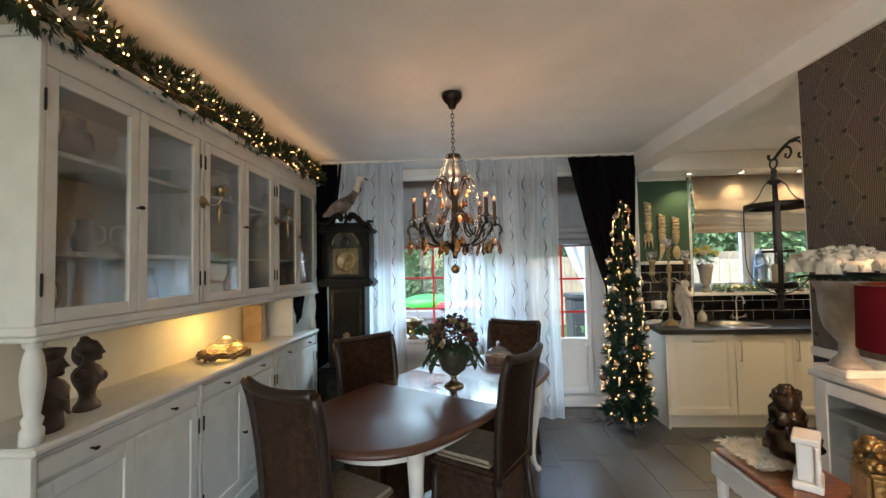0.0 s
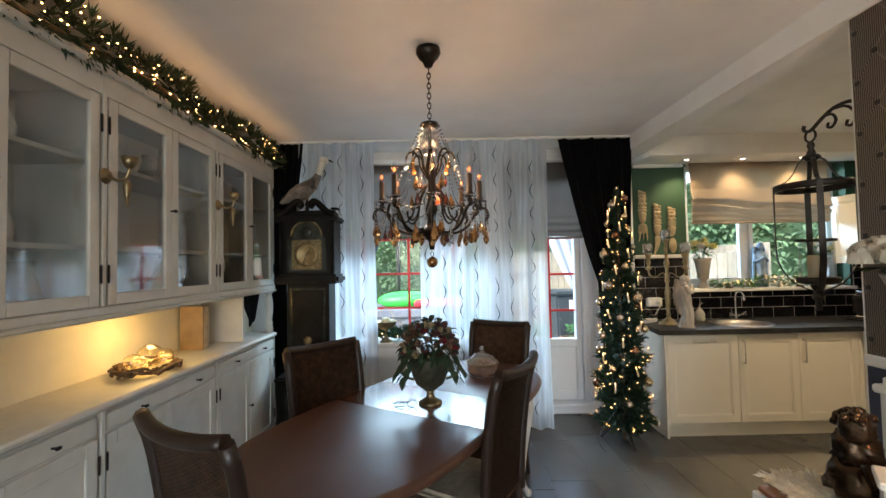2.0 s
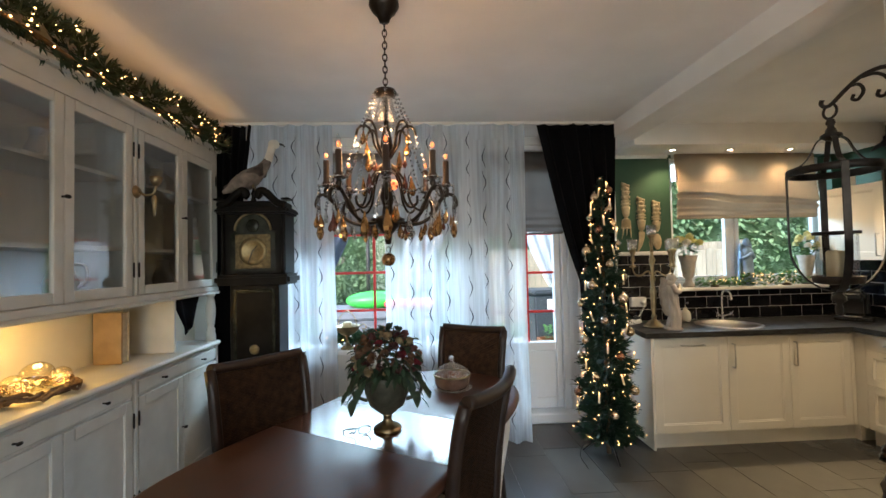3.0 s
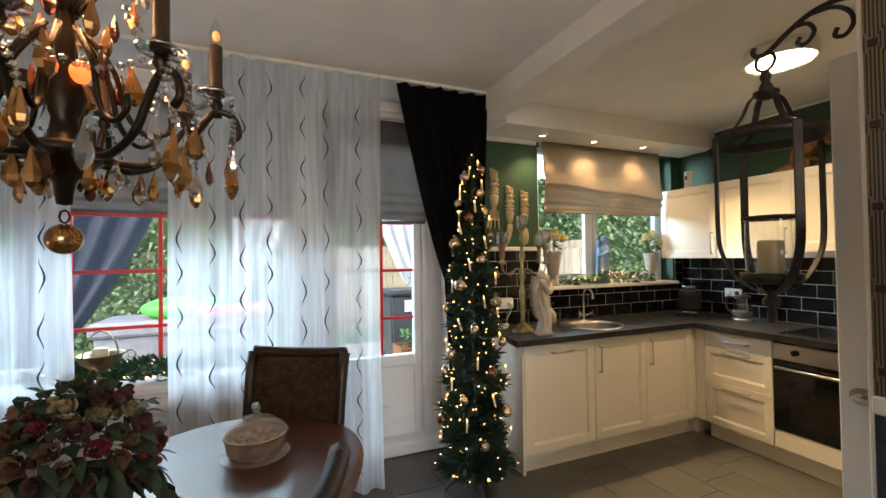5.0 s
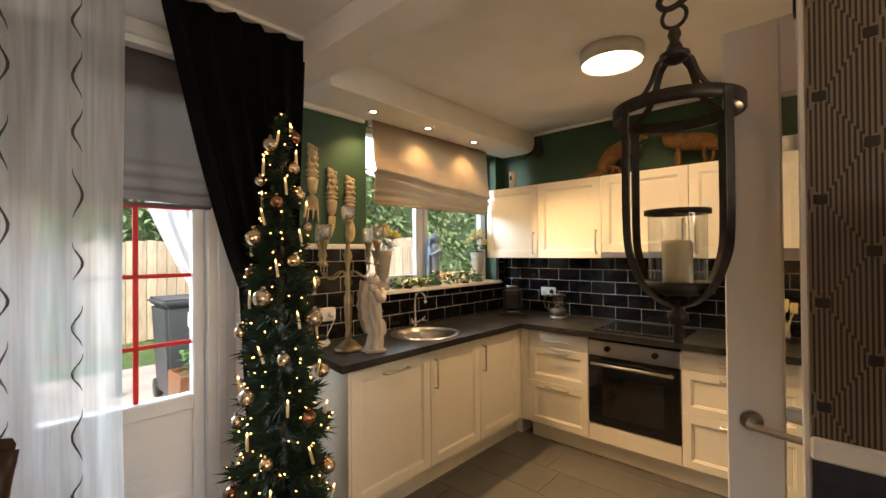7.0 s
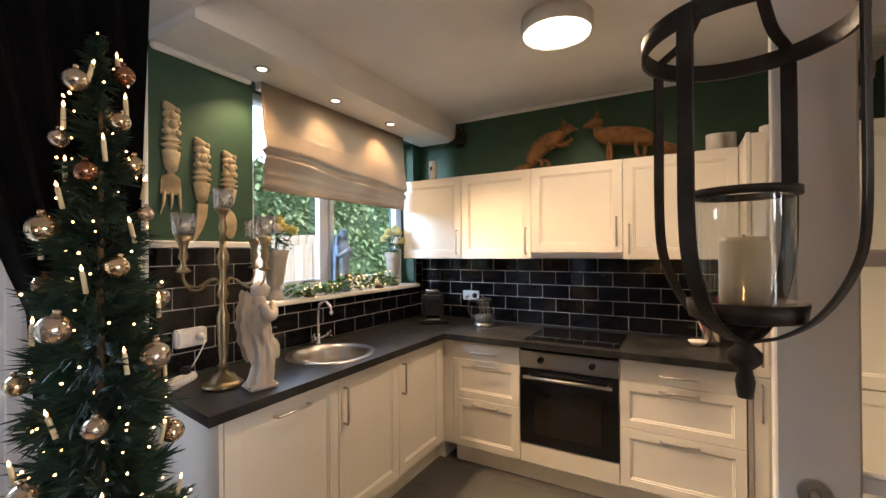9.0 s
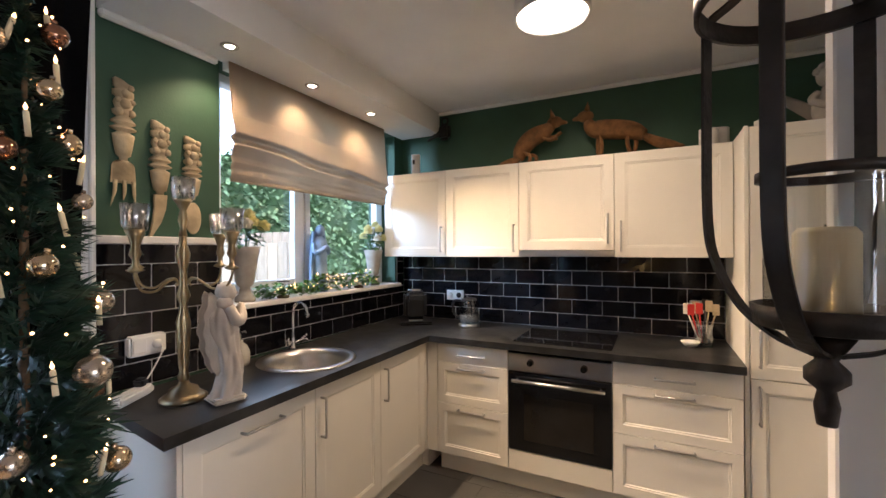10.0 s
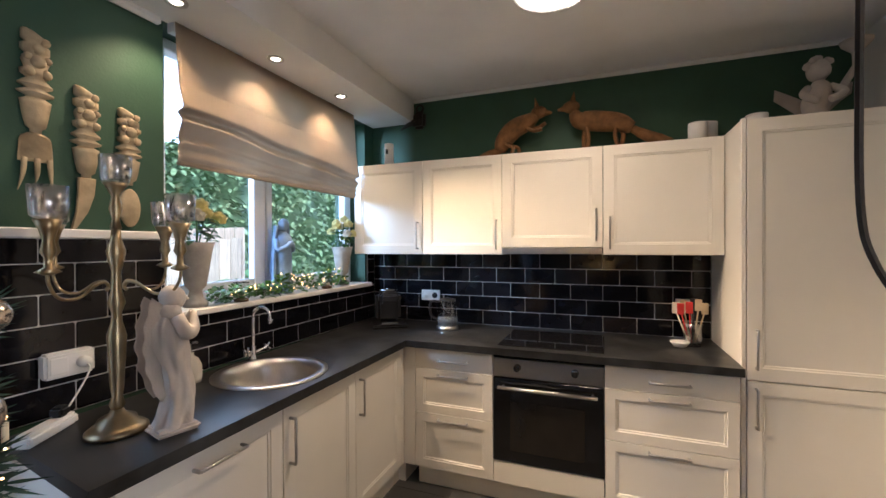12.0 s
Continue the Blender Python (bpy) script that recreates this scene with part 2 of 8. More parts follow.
def tube(bm, pts, r, seg=8, closed=False, flat=1.0):
    """A rod along points; r is one radius or one for each point."""
    pts = [Vector(p) for p in pts]
    n = len(pts)
    rs = r if isinstance(r, (list, tuple)) else [r] * n
    rings, side = [], None
    for i, p in enumerate(pts):
        d = (pts[(i + 1) % n] - pts[i - 1]) if closed else (pts[min(i + 1, n - 1)] - pts[max(i - 1, 0)])
        d.normalize()
        if side is None:
            side = d.orthogonal().normalized()
        side = (side - d * side.dot(d)).normalized()
        up = d.cross(side)
        rings.append([bm.verts.new(p + rs[i] * (math.cos(2 * math.pi * k / seg) * side + flat * math.sin(2 * math.pi * k / seg) * up)) for k in range(seg)])
    pairs = list(zip(rings, rings[1:])) + ([(rings[-1], rings[0])] if closed else [])
    for a, b in pairs:
        for k in range(seg):
            f = bm.faces.new((a[k], a[(k + 1) % seg], b[(k + 1) % seg], b[k]))
            f.smooth = True
    if not closed:
        bm.faces.new(rings[0][::-1])
        bm.faces.new(rings[-1])
    return bm


def ball(bm, c, r, sx=1.0, sy=1.0, sz=1.0, sub=2, rough=0.0):
    vs = bmesh.ops.create_icosphere(bm, subdivisions=sub, radius=r)["verts"]
    for v in vs:
        k = 1 + rough * noise.noise(v.co * (2.2 / r) + Vector(c) * 3)
        v.co = Vector((v.co.x * sx * k, v.co.y * sy * k, v.co.z * sz * k)) + Vector(c)
    for v in vs:
        for f in v.link_faces:
            f.smooth = True
    return bm


def curve_pts(pts, n=6):
    """A smooth line through points (Catmull-Rom)."""
    p = [Vector(q) for q in pts]
    p = [2 * p[0] - p[1]] + p + [2 * p[-1] - p[-2]]
    out = []
    for i in range(1, len(p) - 2):
        for k in range(n):
            t = k / n
            out.append(0.5 * (2 * p[i] + (p[i + 1] - p[i - 1]) * t + (2 * p[i - 1] - 5 * p[i] + 4 * p[i + 1] - p[i + 2]) * t * t + (3 * p[i] - p[i - 1] - 3 * p[i + 1] + p[i + 2]) * t ** 3))
    return out + [p[-2]]


def sheet(bm, fn, nu, nv, thick=0.0):
    """A cloth or shell from fn(u, v) with u and v from 0 to 1."""
    g = [[bm.verts.new(fn(i / nu, j / nv)) for j in range(nv + 1)] for i in range(nu + 1)]
    fs = []
    for i in range(nu):
        for j in range(nv):
            f = bm.faces.new((g[i][j], g[i + 1][j], g[i + 1][j + 1], g[i][j + 1]))
            f.smooth = True
            fs.append(f)
    if thick:
        bmesh.ops.solidify(bm, geom=fs, thickness=thick)
    return bm


def to_mesh(name, bm, material):
    me = bpy.data.meshes.new(name)
    bmesh.ops.recalc_face_normals(bm, faces=bm.faces)
    bm.to_mesh(me)
    bm.free()
    me.materials.append(material)
    return me


def part(name, bm, material, parent=None, label="", kind=""):
    ob = new(name, to_mesh(name, bm, material))
    ob.parent = parent
    return tagged(ob, label, kind=kind)


def thing(name, m, label, category, group="", kind=""):
    ob = new(name)
    ob.empty_display_size = 0.1
    ob.matrix_world = m
    return tagged(ob, label, category, group, kind)


def B():
    return bmesh.new()


def slab(name, a, b, material, parent=None, bevel=0.0, label=""):
    return part(name, box(B(), a, b, bevel), material, parent, label)


def setting(name, a, b, material, label, category, bevel=0.0):
    ob = part(name, box(B(), a, b, bevel), material)
    return tagged(ob, label, category, kind="structure")


def walls(name, boxes, material, label, category="wall"):
    bm = B()
    for a, b in boxes:
        box(bm, a, b)
    return tagged(part(name, bm, material), label, category, kind="structure")


# ---- structure ----
XW, XE, YN, CEIL = -0.17, 5.85, 6.13, 2.62
PX, PY = 3.42, 3.73          # face and end of the papered pier
floor = setting("floor", (XW - 0.2, YS - 0.2, -0.12), (XE + 0.2, YN + 0.25, -0.005), FLOOR_GROUT, "slate grey tiled floor with pale joints", "floor")
ceiling = setting("ceiling", (XW - 0.2, YS - 0.2, CEIL), (XE + 0.2, YN + 0.25, CEIL + 0.15), PLASTER, "plain white plastered ceiling", "ceiling")
walls("wall_west", [((XW - 0.15, YS, 0), (XW, YN, CEIL))], CREAM_WALL, "cream plastered wall behind the white dresser")
# Unseen south wall; its opening is assumed and lets the fill area in.
walls("wall_south", [((XW, YS - 0.15, 0), (0.4, YS, CEIL)), ((0.4, YS - 0.15, 0), (2.9, YS, 0.55)), ((0.4, YS - 0.15, 2.35), (2.9, YS, CEIL)), ((2.9, YS - 0.15, 0), (PX, YS, CEIL))], CREAM_WALL, "unseen cream plastered living-room wall with an opening added for fill light")
DX0, DX1, WX0, WX1, WZ0, WZ1, WT = 2.28, 3.27, 0.30, 2.16, 0.79, 2.50, 6.40
walls("wall_north", [((XW, YN, 0), (WX0, WT, CEIL)), ((WX0, YN, 0), (WX1, WT, WZ0 - 0.04)), ((WX1, YN, 0), (DX0, WT, CEIL)),
                     ((WX0, YN, WZ1), (WX1, WT, CEIL)), ((DX0, YN, WZ1), (DX1, WT, CEIL)), ((DX1, YN, 0), (3.59, WT, CEIL))],
      PLASTER, "white plastered wall round the window and garden door")
KX0, KX1, KZ0, KZ1 = 4.12, 5.72, 1.205, 2.44
kitchen_wall = walls("wall_kitchen_north", [((3.59, YN, 0), (KX0, WT, CEIL)), ((KX0, YN, 0), (KX1, WT, KZ0 - 0.03)), ((KX0, YN, KZ1), (KX1, WT, CEIL)), ((KX1, YN, 0), (XE, WT, CEIL))],
                     GREEN, "dark green painted kitchen wall above black tiles")
range_wall = walls("wall_kitchen_east", [((XE, 3.08, 0), (XE + 0.15, YN, CEIL))], GREEN, "dark green painted wall above white cabinets")
walls("wall_kitchen_south", [((3.54, 2.96, 0), (3.72, 3.08, CEIL)), ((3.72, 2.96, 2.10), (4.58, 3.08, CEIL)), ((4.58, 2.96, 0), (XE, 3.08, CEIL))],
      PLASTER, "white plastered wall with an open doorway")
walls("wall_hall", [((4.85, YS, 0), (4.97, 2.96, CEIL)), ((3.54, YS - 0.15, 0), (4.97, YS, CEIL))], PLASTER, "white plastered hall wall")
pier = walls("wall_pier", [((PX, YS, 0), (PX + 0.12, PY, 2.486))], WALLPAPER, "pier papered with dark brown stepped zigzag lines")
walls("wall_pier_dado", [((PX - 0.004, YS, 0), (PX, PY - 0.001, 1.06))], NAVY, "dark blue lower part of the papered pier")
setting("dado_rail_pier", (PX - 0.016, YS, 1.06), (PX, PY + 0.002, 1.105), TRIM, "white dado rail between wallpaper and blue", "trim", 0.005)
setting("trim_pier_end", (PX + 0.004, PY, 0), (PX + 0.116, PY + 0.014, 2.46), TRIM, "white painted end of the pier", "trim", 0.003)
walls("beam", [((PX - 0.02, YS, 2.485), (3.60, YN, CEIL + 0.001))], PLASTER, "white plastered beam between dining room and kitchen", "beam")
walls("bulkhead", [((3.60, 5.765, 2.44), (XE, YN, CEIL + 0.001))], PLASTER, "boxed white bulkhead with three downlights", "ceiling box")
setting("trim_cove_east", (XE - 0.03, 3.08, 2.588), (XE, 5.765, CEIL), TRIM, "white cove along the kitchen ceiling", "trim", 0.012)
setting("trim_cove_north", (3.60, YN - 0.03, 2.405), (KX0 - 0.02, YN, 2.44), TRIM, "white cove under the bulkhead", "trim", 0.01)
setting("dado_rail_kitchen", (3.59, YN - 0.026, 1.512), (KX0 - 0.005, YN, 1.545), TRIM, "white rail on top of the black tiles", "trim", 0.004)
setting("trim_corner_post", (3.570, YN - 0.022, 0.0), (3.589, YN, 2.475), TRIM, "white corner strip beside the tiles", "trim", 0.004)
walls("trim_cove_north_dining", [((WX0, YN - 0.03, 2.535), (3.54, YN, 2.60))], TRIM, "white curtain rail board under the ceiling", "trim")

# window and garden door with red glazing bars
FY0, FY1 = 6.29, 6.36


def red_bars(parent, xs, zs, x0, x1, z0, z1):
    for x in xs:
        slab("glazing_bar", (x - 0.012, 6.318, z0), (x + 0.012, 6.334, z1), RED_BAR, parent, 0.003)
    for z in zs:
        slab("glazing_bar", (x0, 6.316, z - 0.011), (x1, 6.332, z + 0.011), RED_BAR, parent, 0.003)


def frame_bars(parent, x0, x1, z0, z1, w, mid=(), y0=FY0, y1=FY1, m=UPVC, name="window_frame"):
    bm = B()
    box(bm, (x0, y0, z0), (x0 + w, y1, z1), 0.006)
    box(bm, (x1 - w, y0, z0), (x1, y1, z1), 0.006)
    box(bm, (x0 + w, y0, z0), (x1 - w, y1, z0 + w), 0.006)
    box(bm, (x0 + w, y0, z1 - w), (x1 - w, y1, z1), 0.006)
    for x in mid:
        box(bm, (x - w / 2, y0, z0 + w), (x + w / 2, y1, z1 - w), 0.006)
    part(name, bm, m, parent)


def pane(parent, a, b, m=PANE):
    ob = slab("pane", a, b, m, parent)
    ob.visible_shadow = False
    return ob


win = thing("window_1", pose(0, 0, 0), "wide white window with red glazing bars", "window", kind="structure")
frame_bars(win, WX0, WX1, WZ0, WZ1, 0.06)
pane(win, (WX0 + 0.06, 6.336, WZ0 + 0.06), (WX1 - 0.06, 6.342, WZ1 - 0.06))
red_bars(win, (0.90, 1.36, 1.825), (1.058, 1.407, 1.76), WX0 + 0.06, WX1 - 0.06, WZ0 + 0.06, WZ1 - 0.06)
setting("window_sill", (0.28, 5.86, WZ0 - 0.045), (2.20, 6.285, WZ0 - 0.002), TRIM, "deep white window ledge with greenery on it", "window sill", 0.008)
setting("trim_ledge_front", (0.28, 5.90, WZ0 - 0.13), (2.20, 6.128, WZ0 - 0.047), PLASTER, "white front of the window ledge", "trim")

door = thing("door_1", pose(0, 0, 0), "white garden door with glass above a solid panel", "door", kind="structure")
bm = B()
box(bm, (DX0, FY0 - 0.03, 0.0), (DX0 + 0.06, FY1 + 0.02, WZ1), 0.005)
box(bm, (3.12, FY0 - 0.03, 0.0), (DX1, FY1 + 0.02, WZ1), 0.005)
box(bm, (3.17, FY0 - 0.045, 0.0), (3.22, FY0 - 0.031, WZ1), 0.005)
box(bm, (DX0 + 0.06, FY0 - 0.03, WZ1 - 0.06), (3.12, FY1 + 0.02, WZ1), 0.005)
part("door_frame", bm, UPVC, door)
bm = B()
box(bm, (2.345, FY0, 0.10), (2.43, FY1, 2.43), 0.008)
box(bm, (3.055, FY0, 0.10), (3.115, FY1, 2.43), 0.008)
box(bm, (2.43, FY0, 0.63), (3.055, FY1, 0.715), 0.008)
box(bm, (2.43, FY0, 2.33), (3.055, FY1, 2.43), 0.008)
box(bm, (2.43, FY0, 0.10), (3.055, FY1, 0.20), 0.008)
part("door_leaf", bm, UPVC, door)
slab("door_panel", (2.432, FY0 + 0.018, 0.20), (3.053, FY1 - 0.01, 0.63), UPVC, door)
slab("door_threshold", (DX0, 6.16, 0.0), (DX1, FY1 + 0.05, 0.095), UPVC, door, 0.012)
pane(door, (2.43, 6.336, 0.715), (3.055, 6.342, 2.33))
red_bars(door, (2.80,), (1.00, 1.37, 1.74), 2.43, 3.055, 0.715, 2.33)
bm = B()
box(bm, (2.70, FY0 - 0.006, 0.17), (2.86, FY0 + 0.017, 0.35), 0.01, 2)
box(bm, (2.725, FY0 - 0.012, 0.19), (2.835, FY0 - 0.005, 0.32), 0.008, 2)
part("cat_flap", bm, UPVC, door, "white plastic cat flap")

kwin = thing("window_2", pose(0, 0, 0), "kitchen window with a cream mullion", "window", kind="structure")
frame_bars(kwin, KX0, KX1, KZ0, KZ1, 0.05, (4.80,), 6.26, 6.34)
pane(kwin, (KX0 + 0.05, 6.30, KZ0 + 0.05), (4.775, 6.306, KZ1 - 0.05))
pane(kwin, (4.825, 6.30, KZ0 + 0.05), (KX1 - 0.05, 6.306, KZ1 - 0.05))
bm = B()
for x0, x1 in ((KX0 + 0.05, 4.775), (4.825, KX1 - 0.05)):
    box(bm, (x0, 6.25, KZ0 + 0.05), (x0 + 0.045, 6.298, KZ1 - 0.05), 0.005)
    box(bm, (x1 - 0.045, 6.25, KZ0 + 0.05), (x1, 6.298, KZ1 - 0.05), 0.005)
    box(bm, (x0 + 0.045, 6.25, KZ0 + 0.05), (x1 - 0.045, 6.298, KZ0 + 0.095), 0.005)
part("casement", bm, UPVC, kwin)
setting("window_sill_kitchen", (KX0 - 0.03, YN - 0.055, KZ0 - 0.03), (KX1 + 0.02, 6.26, KZ0), TRIM, "white kitchen window sill", "window sill", 0.006)

# inner door, half glazed, standing open against the kitchen
idoor = thing("door_2", pose(3.70, 3.91, 0, 0, 0, -90), "white glazed inner door standing open", "door", kind="structure")
bm = B()
box(bm, (0.0, -0.04, 0.01), (0.125, 0.0, 2.08), 0.004)
box(bm, (0.70, -0.04, 0.01), (0.83, 0.0, 2.08), 0.004)
box(bm, (0.125, -0.04, 1.88), (0.70, 0.0, 2.08), 0.004)
box(bm, (0.125, -0.04, 0.01), (0.70, 0.0, 0.30), 0.004)
for z in (0.72, 1.06, 1.47):
    box(bm, (0.125, -0.034, z - 0.016), (0.70, -0.006, z + 0.016), 0.003)
part("door_leaf", bm, TRIM, idoor)
pane(idoor, (0.125, -0.023, 0.30), (0.70, -0.017, 1.88))
for yy, d in ((0.0, 1), (-0.04, -1)):
    bm = B()
    vs = bmesh.ops.create_cone(bm, cap_ends=True, segments=20, radius1=0.026, radius2=0.026, depth=0.012)["verts"]
    bmesh.ops.rotate(bm, cent=(0, 0, 0), matrix=Matrix.Rotation(math.pi / 2, 3, "X"), verts=vs)
    bmesh.ops.translate(bm, vec=(0.056, yy + d * 0.006, 1.03), verts=vs)
    tube(bm, curve_pts([(0.056, yy + d * 0.01, 1.03), (0.058, yy + d * 0.045, 1.03), (0.075, yy + d * 0.055, 1.03), (0.12, yy + d * 0.055, 1.025), (0.175, yy + d * 0.052, 1.02)], 4), 0.0095, 8)
    part("door_handle", bm, STEEL, idoor, "brushed steel lever handle")

# ---- kitchen ----
def bar_handle(parent, a, b, out):
    """A flat bow handle from a to b standing off along out."""
    a, b, o = Vector(a), Vector(b), Vector(out)
    d = (b - a).normalized()
    bm = B()
    tube(bm, [a, a + o, a + o * 1.02 + d * 0.004, b + o * 1.02 - d * 0.004, b + o, b], 0.0062, 6)
    return part("handle", bm, STEEL, parent, "brushed steel bow handle")


def shaker(bm, axis, x0, x1, z0, z1, y, t=0.019, rail=0.06, flat=False):
    """A framed front in one piece across `axis`, its face at y, looking to the lower side."""
    g = 0.0016
    x0, x1, z0, z1 = x0 + g, x1 - g, z0 + g, z1 - g
    steps = [(0.0, t), (0.0, 0.0015), (0.0015, 0.0)]
    if not flat:
        steps += [(rail, 0.0), (rail + 0.002, 0.004), (rail + 0.010, 0.005), (rail + 0.013, 0.009)]
    loops = []
    for i, d in steps:
        cs = ((x0 + i, z0 + i), (x1 - i, z0 + i), (x1 - i, z1 - i), (x0 + i, z1 - i))
        loops.append([bm.verts.new((p, y + d, q) if axis == "y" else (y + d, p, q)) for p, q in cs])
    for a, b in zip(loops, loops[1:]):
        for k in range(4):
            bm.faces.new((a[k], a[(k + 1) % 4], b[(k + 1) % 4], b[k]))
    bm.faces.new(loops[-1])
    bm.faces.new(loops[0][::-1])
    return bm


FY, FX, CT, CB, PLZ = 5.555, 5.235, 0.908, 0.868, 0.125
G1, G2 = "kitchen base units", "kitchen wall units"

unit = thing("dishwasher_unit", pose(3.56, FY, 0), "white framed dishwasher front with a steel bar handle", "kitchen cabinet", G1)
slab("end_panel", (0.0, 0.0, 0.0), (0.019, 0.55, CB), FRONT, unit, 0.002)
slab("body", (0.02, 0.021, PLZ), (0.62, 0.55, CB - 0.002), FRONT, unit)
d = part("door", shaker(B(), "y", 0.02, 0.62, PLZ, CB - 0.012, 0.0), FRONT, unit)
bar_handle(d, (0.24, 0.0, 0.80), (0.42, 0.0, 0.80), (0, -0.03, 0))
slab("plinth", (0.02, 0.05, 0.0), (0.62, 0.066, PLZ - 0.003), FRONT, unit)
for i, (x0, x1) in enumerate(((4.182, 4.691), (4.691, 5.20))):
    unit = thing("base_cabinet", pose(x0, FY, 0), "white framed base cabinet under the dark worktop", "kitchen cabinet", G1)
    slab("body", (0.001, 0.021, PLZ), (x1 - x0 - 0.001, 0.55, CB - (0.17 if i == 0 else 0.002)), FRONT, unit)
    d = part("door", shaker(B(), "y", 0.0, x1 - x0, PLZ, CB - 0.012, 0.0), FRONT, unit)
    bar_handle(d, (0.036, 0.0, 0.62), (0.036, 0.0, 0.80), (0, -0.03, 0))
    slab("plinth", (0.0, 0.05, 0.0), (x1 - x0, 0.066, PLZ - 0.003), FRONT, unit)
unit = thing("corner_cabinet", pose(FX - 0.062, FY - 0.098, 0), "white corner base cabinet with narrow fillers", "kitchen cabinet", G1)
slab("body", (0.084, 0.10, 0.0), (0.62, 0.64, CB - 0.002), FRONT, unit)
slab("filler", (0.029, 0.098, PLZ), (0.062, 0.118, CB - 0.012), FRONT, unit, 0.002)
slab("filler", (0.062, 0.020, PLZ), (0.081, 0.097, CB - 0.012), FRONT, unit, 0.002)
slab("plinth", (0.029, 0.148, 0.0), (0.083, 0.164, PLZ - 0.003), FRONT, unit)


def drawer_unit(y0, y1, label):
    u = thing("drawer_cabinet", pose(FX, y0, 0), label, "kitchen cabinet", G1)
    w = y1 - y0
    slab("body", (0.021, 0.001, PLZ), (0.56, w - 0.001, CB - 0.002), FRONT, u)
    for z0, z1, flat in ((0.735, CB - 0.012, True), (0.463, 0.735, False), (PLZ, 0.463, False)):
        dr = part("drawer", shaker(B(), "x", 0.0, w, z0, z1, 0.0, flat=flat, rail=0.05), FRONT, u)
        hz = z1 - 0.065 if flat else z1 - 0.032
        bar_handle(dr, (0.0, w / 2 - 0.09, hz), (0.0, w / 2 + 0.09, hz), (-0.03, 0, 0))
    slab("plinth", (0.05, 0.0, 0.0), (0.066, w, PLZ - 0.003), FRONT, u)


drawer_unit(4.985, 5.475, "white three-drawer base cabinet with bar handles")
drawer_unit(3.782, 4.382, "wide white three-drawer base cabinet beside the oven")
oven = thing("oven", pose(FX, 4.382, 0), "built-in steel oven with a black glass door", "oven")
slab("body", (0.021, 0.003, PLZ), (0.56, 0.60, CB - 0.003), FRONT, oven)
slab("control_panel", (0.0, 0.003, 0.735), (0.02, 0.60, 0.842), STEEL, oven, 0.003)
slab("filler", (0.004, 0.003, 0.844), (0.02, 0.60, 0.858), BLACK_GLASS, oven)
slab("oven_door", (-0.004, 0.003, 0.252), (0.02, 0.60, 0.731), BLACK_GLASS, oven, 0.004)
slab("inner_window", (-0.0055, 0.10, 0.32), (-0.0042, 0.50, 0.60), mat("oven_window", (0.016, 0.014, 0.012), 0.08, vary=0.2), oven, 0.0)
slab("lower_panel", (0.0, 0.003, PLZ), (0.02, 0.60, 0.248), FRONT, oven, 0.002)
bm = B()
tube(bm, [(-0.004, 0.06, 0.685), (-0.04, 0.06, 0.685)], 0.007, 8)
tube(bm, [(-0.004, 0.54, 0.685), (-0.04, 0.54, 0.685)], 0.007, 8)
tube(bm, [(-0.042, 0.035, 0.685), (-0.042, 0.565, 0.685)], 0.010, 10)
part("handle", bm, STEEL, oven, "round steel oven handle")
for ky in (0.15, 0.46):
    bm = B()
    vs = bmesh.ops.create_cone(bm, cap_ends=True, segments=18, radius1=0.021, radius2=0.018, depth=0.028)["verts"]
    bmesh.ops.rotate(bm, cent=(0, 0, 0), matrix=Matrix.Rotation(-math.pi / 2, 3, "Y"), verts=vs)
    bmesh.ops.translate(bm, vec=(-0.014, ky, 0.795), verts=vs)
    box(bm, (-0.034, ky - 0.004, 0.777), (-0.026, ky + 0.004, 0.813), 0.002)
    part("knob", bm, BLACK_GLASS, oven, "black round oven knob")
slab("plinth", (0.05, 0.0, 0.0), (0.066, 0.603, PLZ - 0.003), FRONT, oven)

# worktop with a cut-out for the sink
SX, SY, SR = 4.385, 5.805, 0.225
wt = thing("worktop", pose(0, 0, CB), "dark grey stone-look worktop in an L", "worktop")
bm = B()
T = CT - CB
outer = [(3.50, 5.516), (5.186, 5.516), (5.186, 3.777), (XE - 0.002, 3.777), (XE - 0.002, YN - 0.002), (3.50, YN - 0.06), (3.592, YN - 0.06), (3.592, YN - 0.002)]
NSEG = 32
hole = [(SX + SR * math.cos(2 * math.pi * k / NSEG), SY + SR * math.sin(2 * math.pi * k / NSEG)) for k in range(NSEG)]
for z in (0.0, T):
    vo = [bm.verts.new((x, y, z)) for x, y in outer]
    vh = [bm.verts.new((x, y, z)) for x, y in hole]
    es = [bm.edges.new((vo[i], vo[(i + 1) % len(vo)])) for i in range(len(vo))] + [bm.edges.new((vh[i], vh[(i + 1) % NSEG])) for i in range(NSEG)]
    bmesh.ops.triangle_fill(bm, edges=es, use_beauty=True, use_dissolve=False)
    if z == 0.0:
        low = (vo, vh)
    else:
        for lo_ring, hi_ring in zip(low, (vo, vh)):
            for i in range(len(lo_ring)):
                j = (i + 1) % len(lo_ring)
                bm.faces.new((lo_ring[i], lo_ring[j], hi_ring[j], hi_ring[i]))
part("slab", bm, COUNTER, wt)

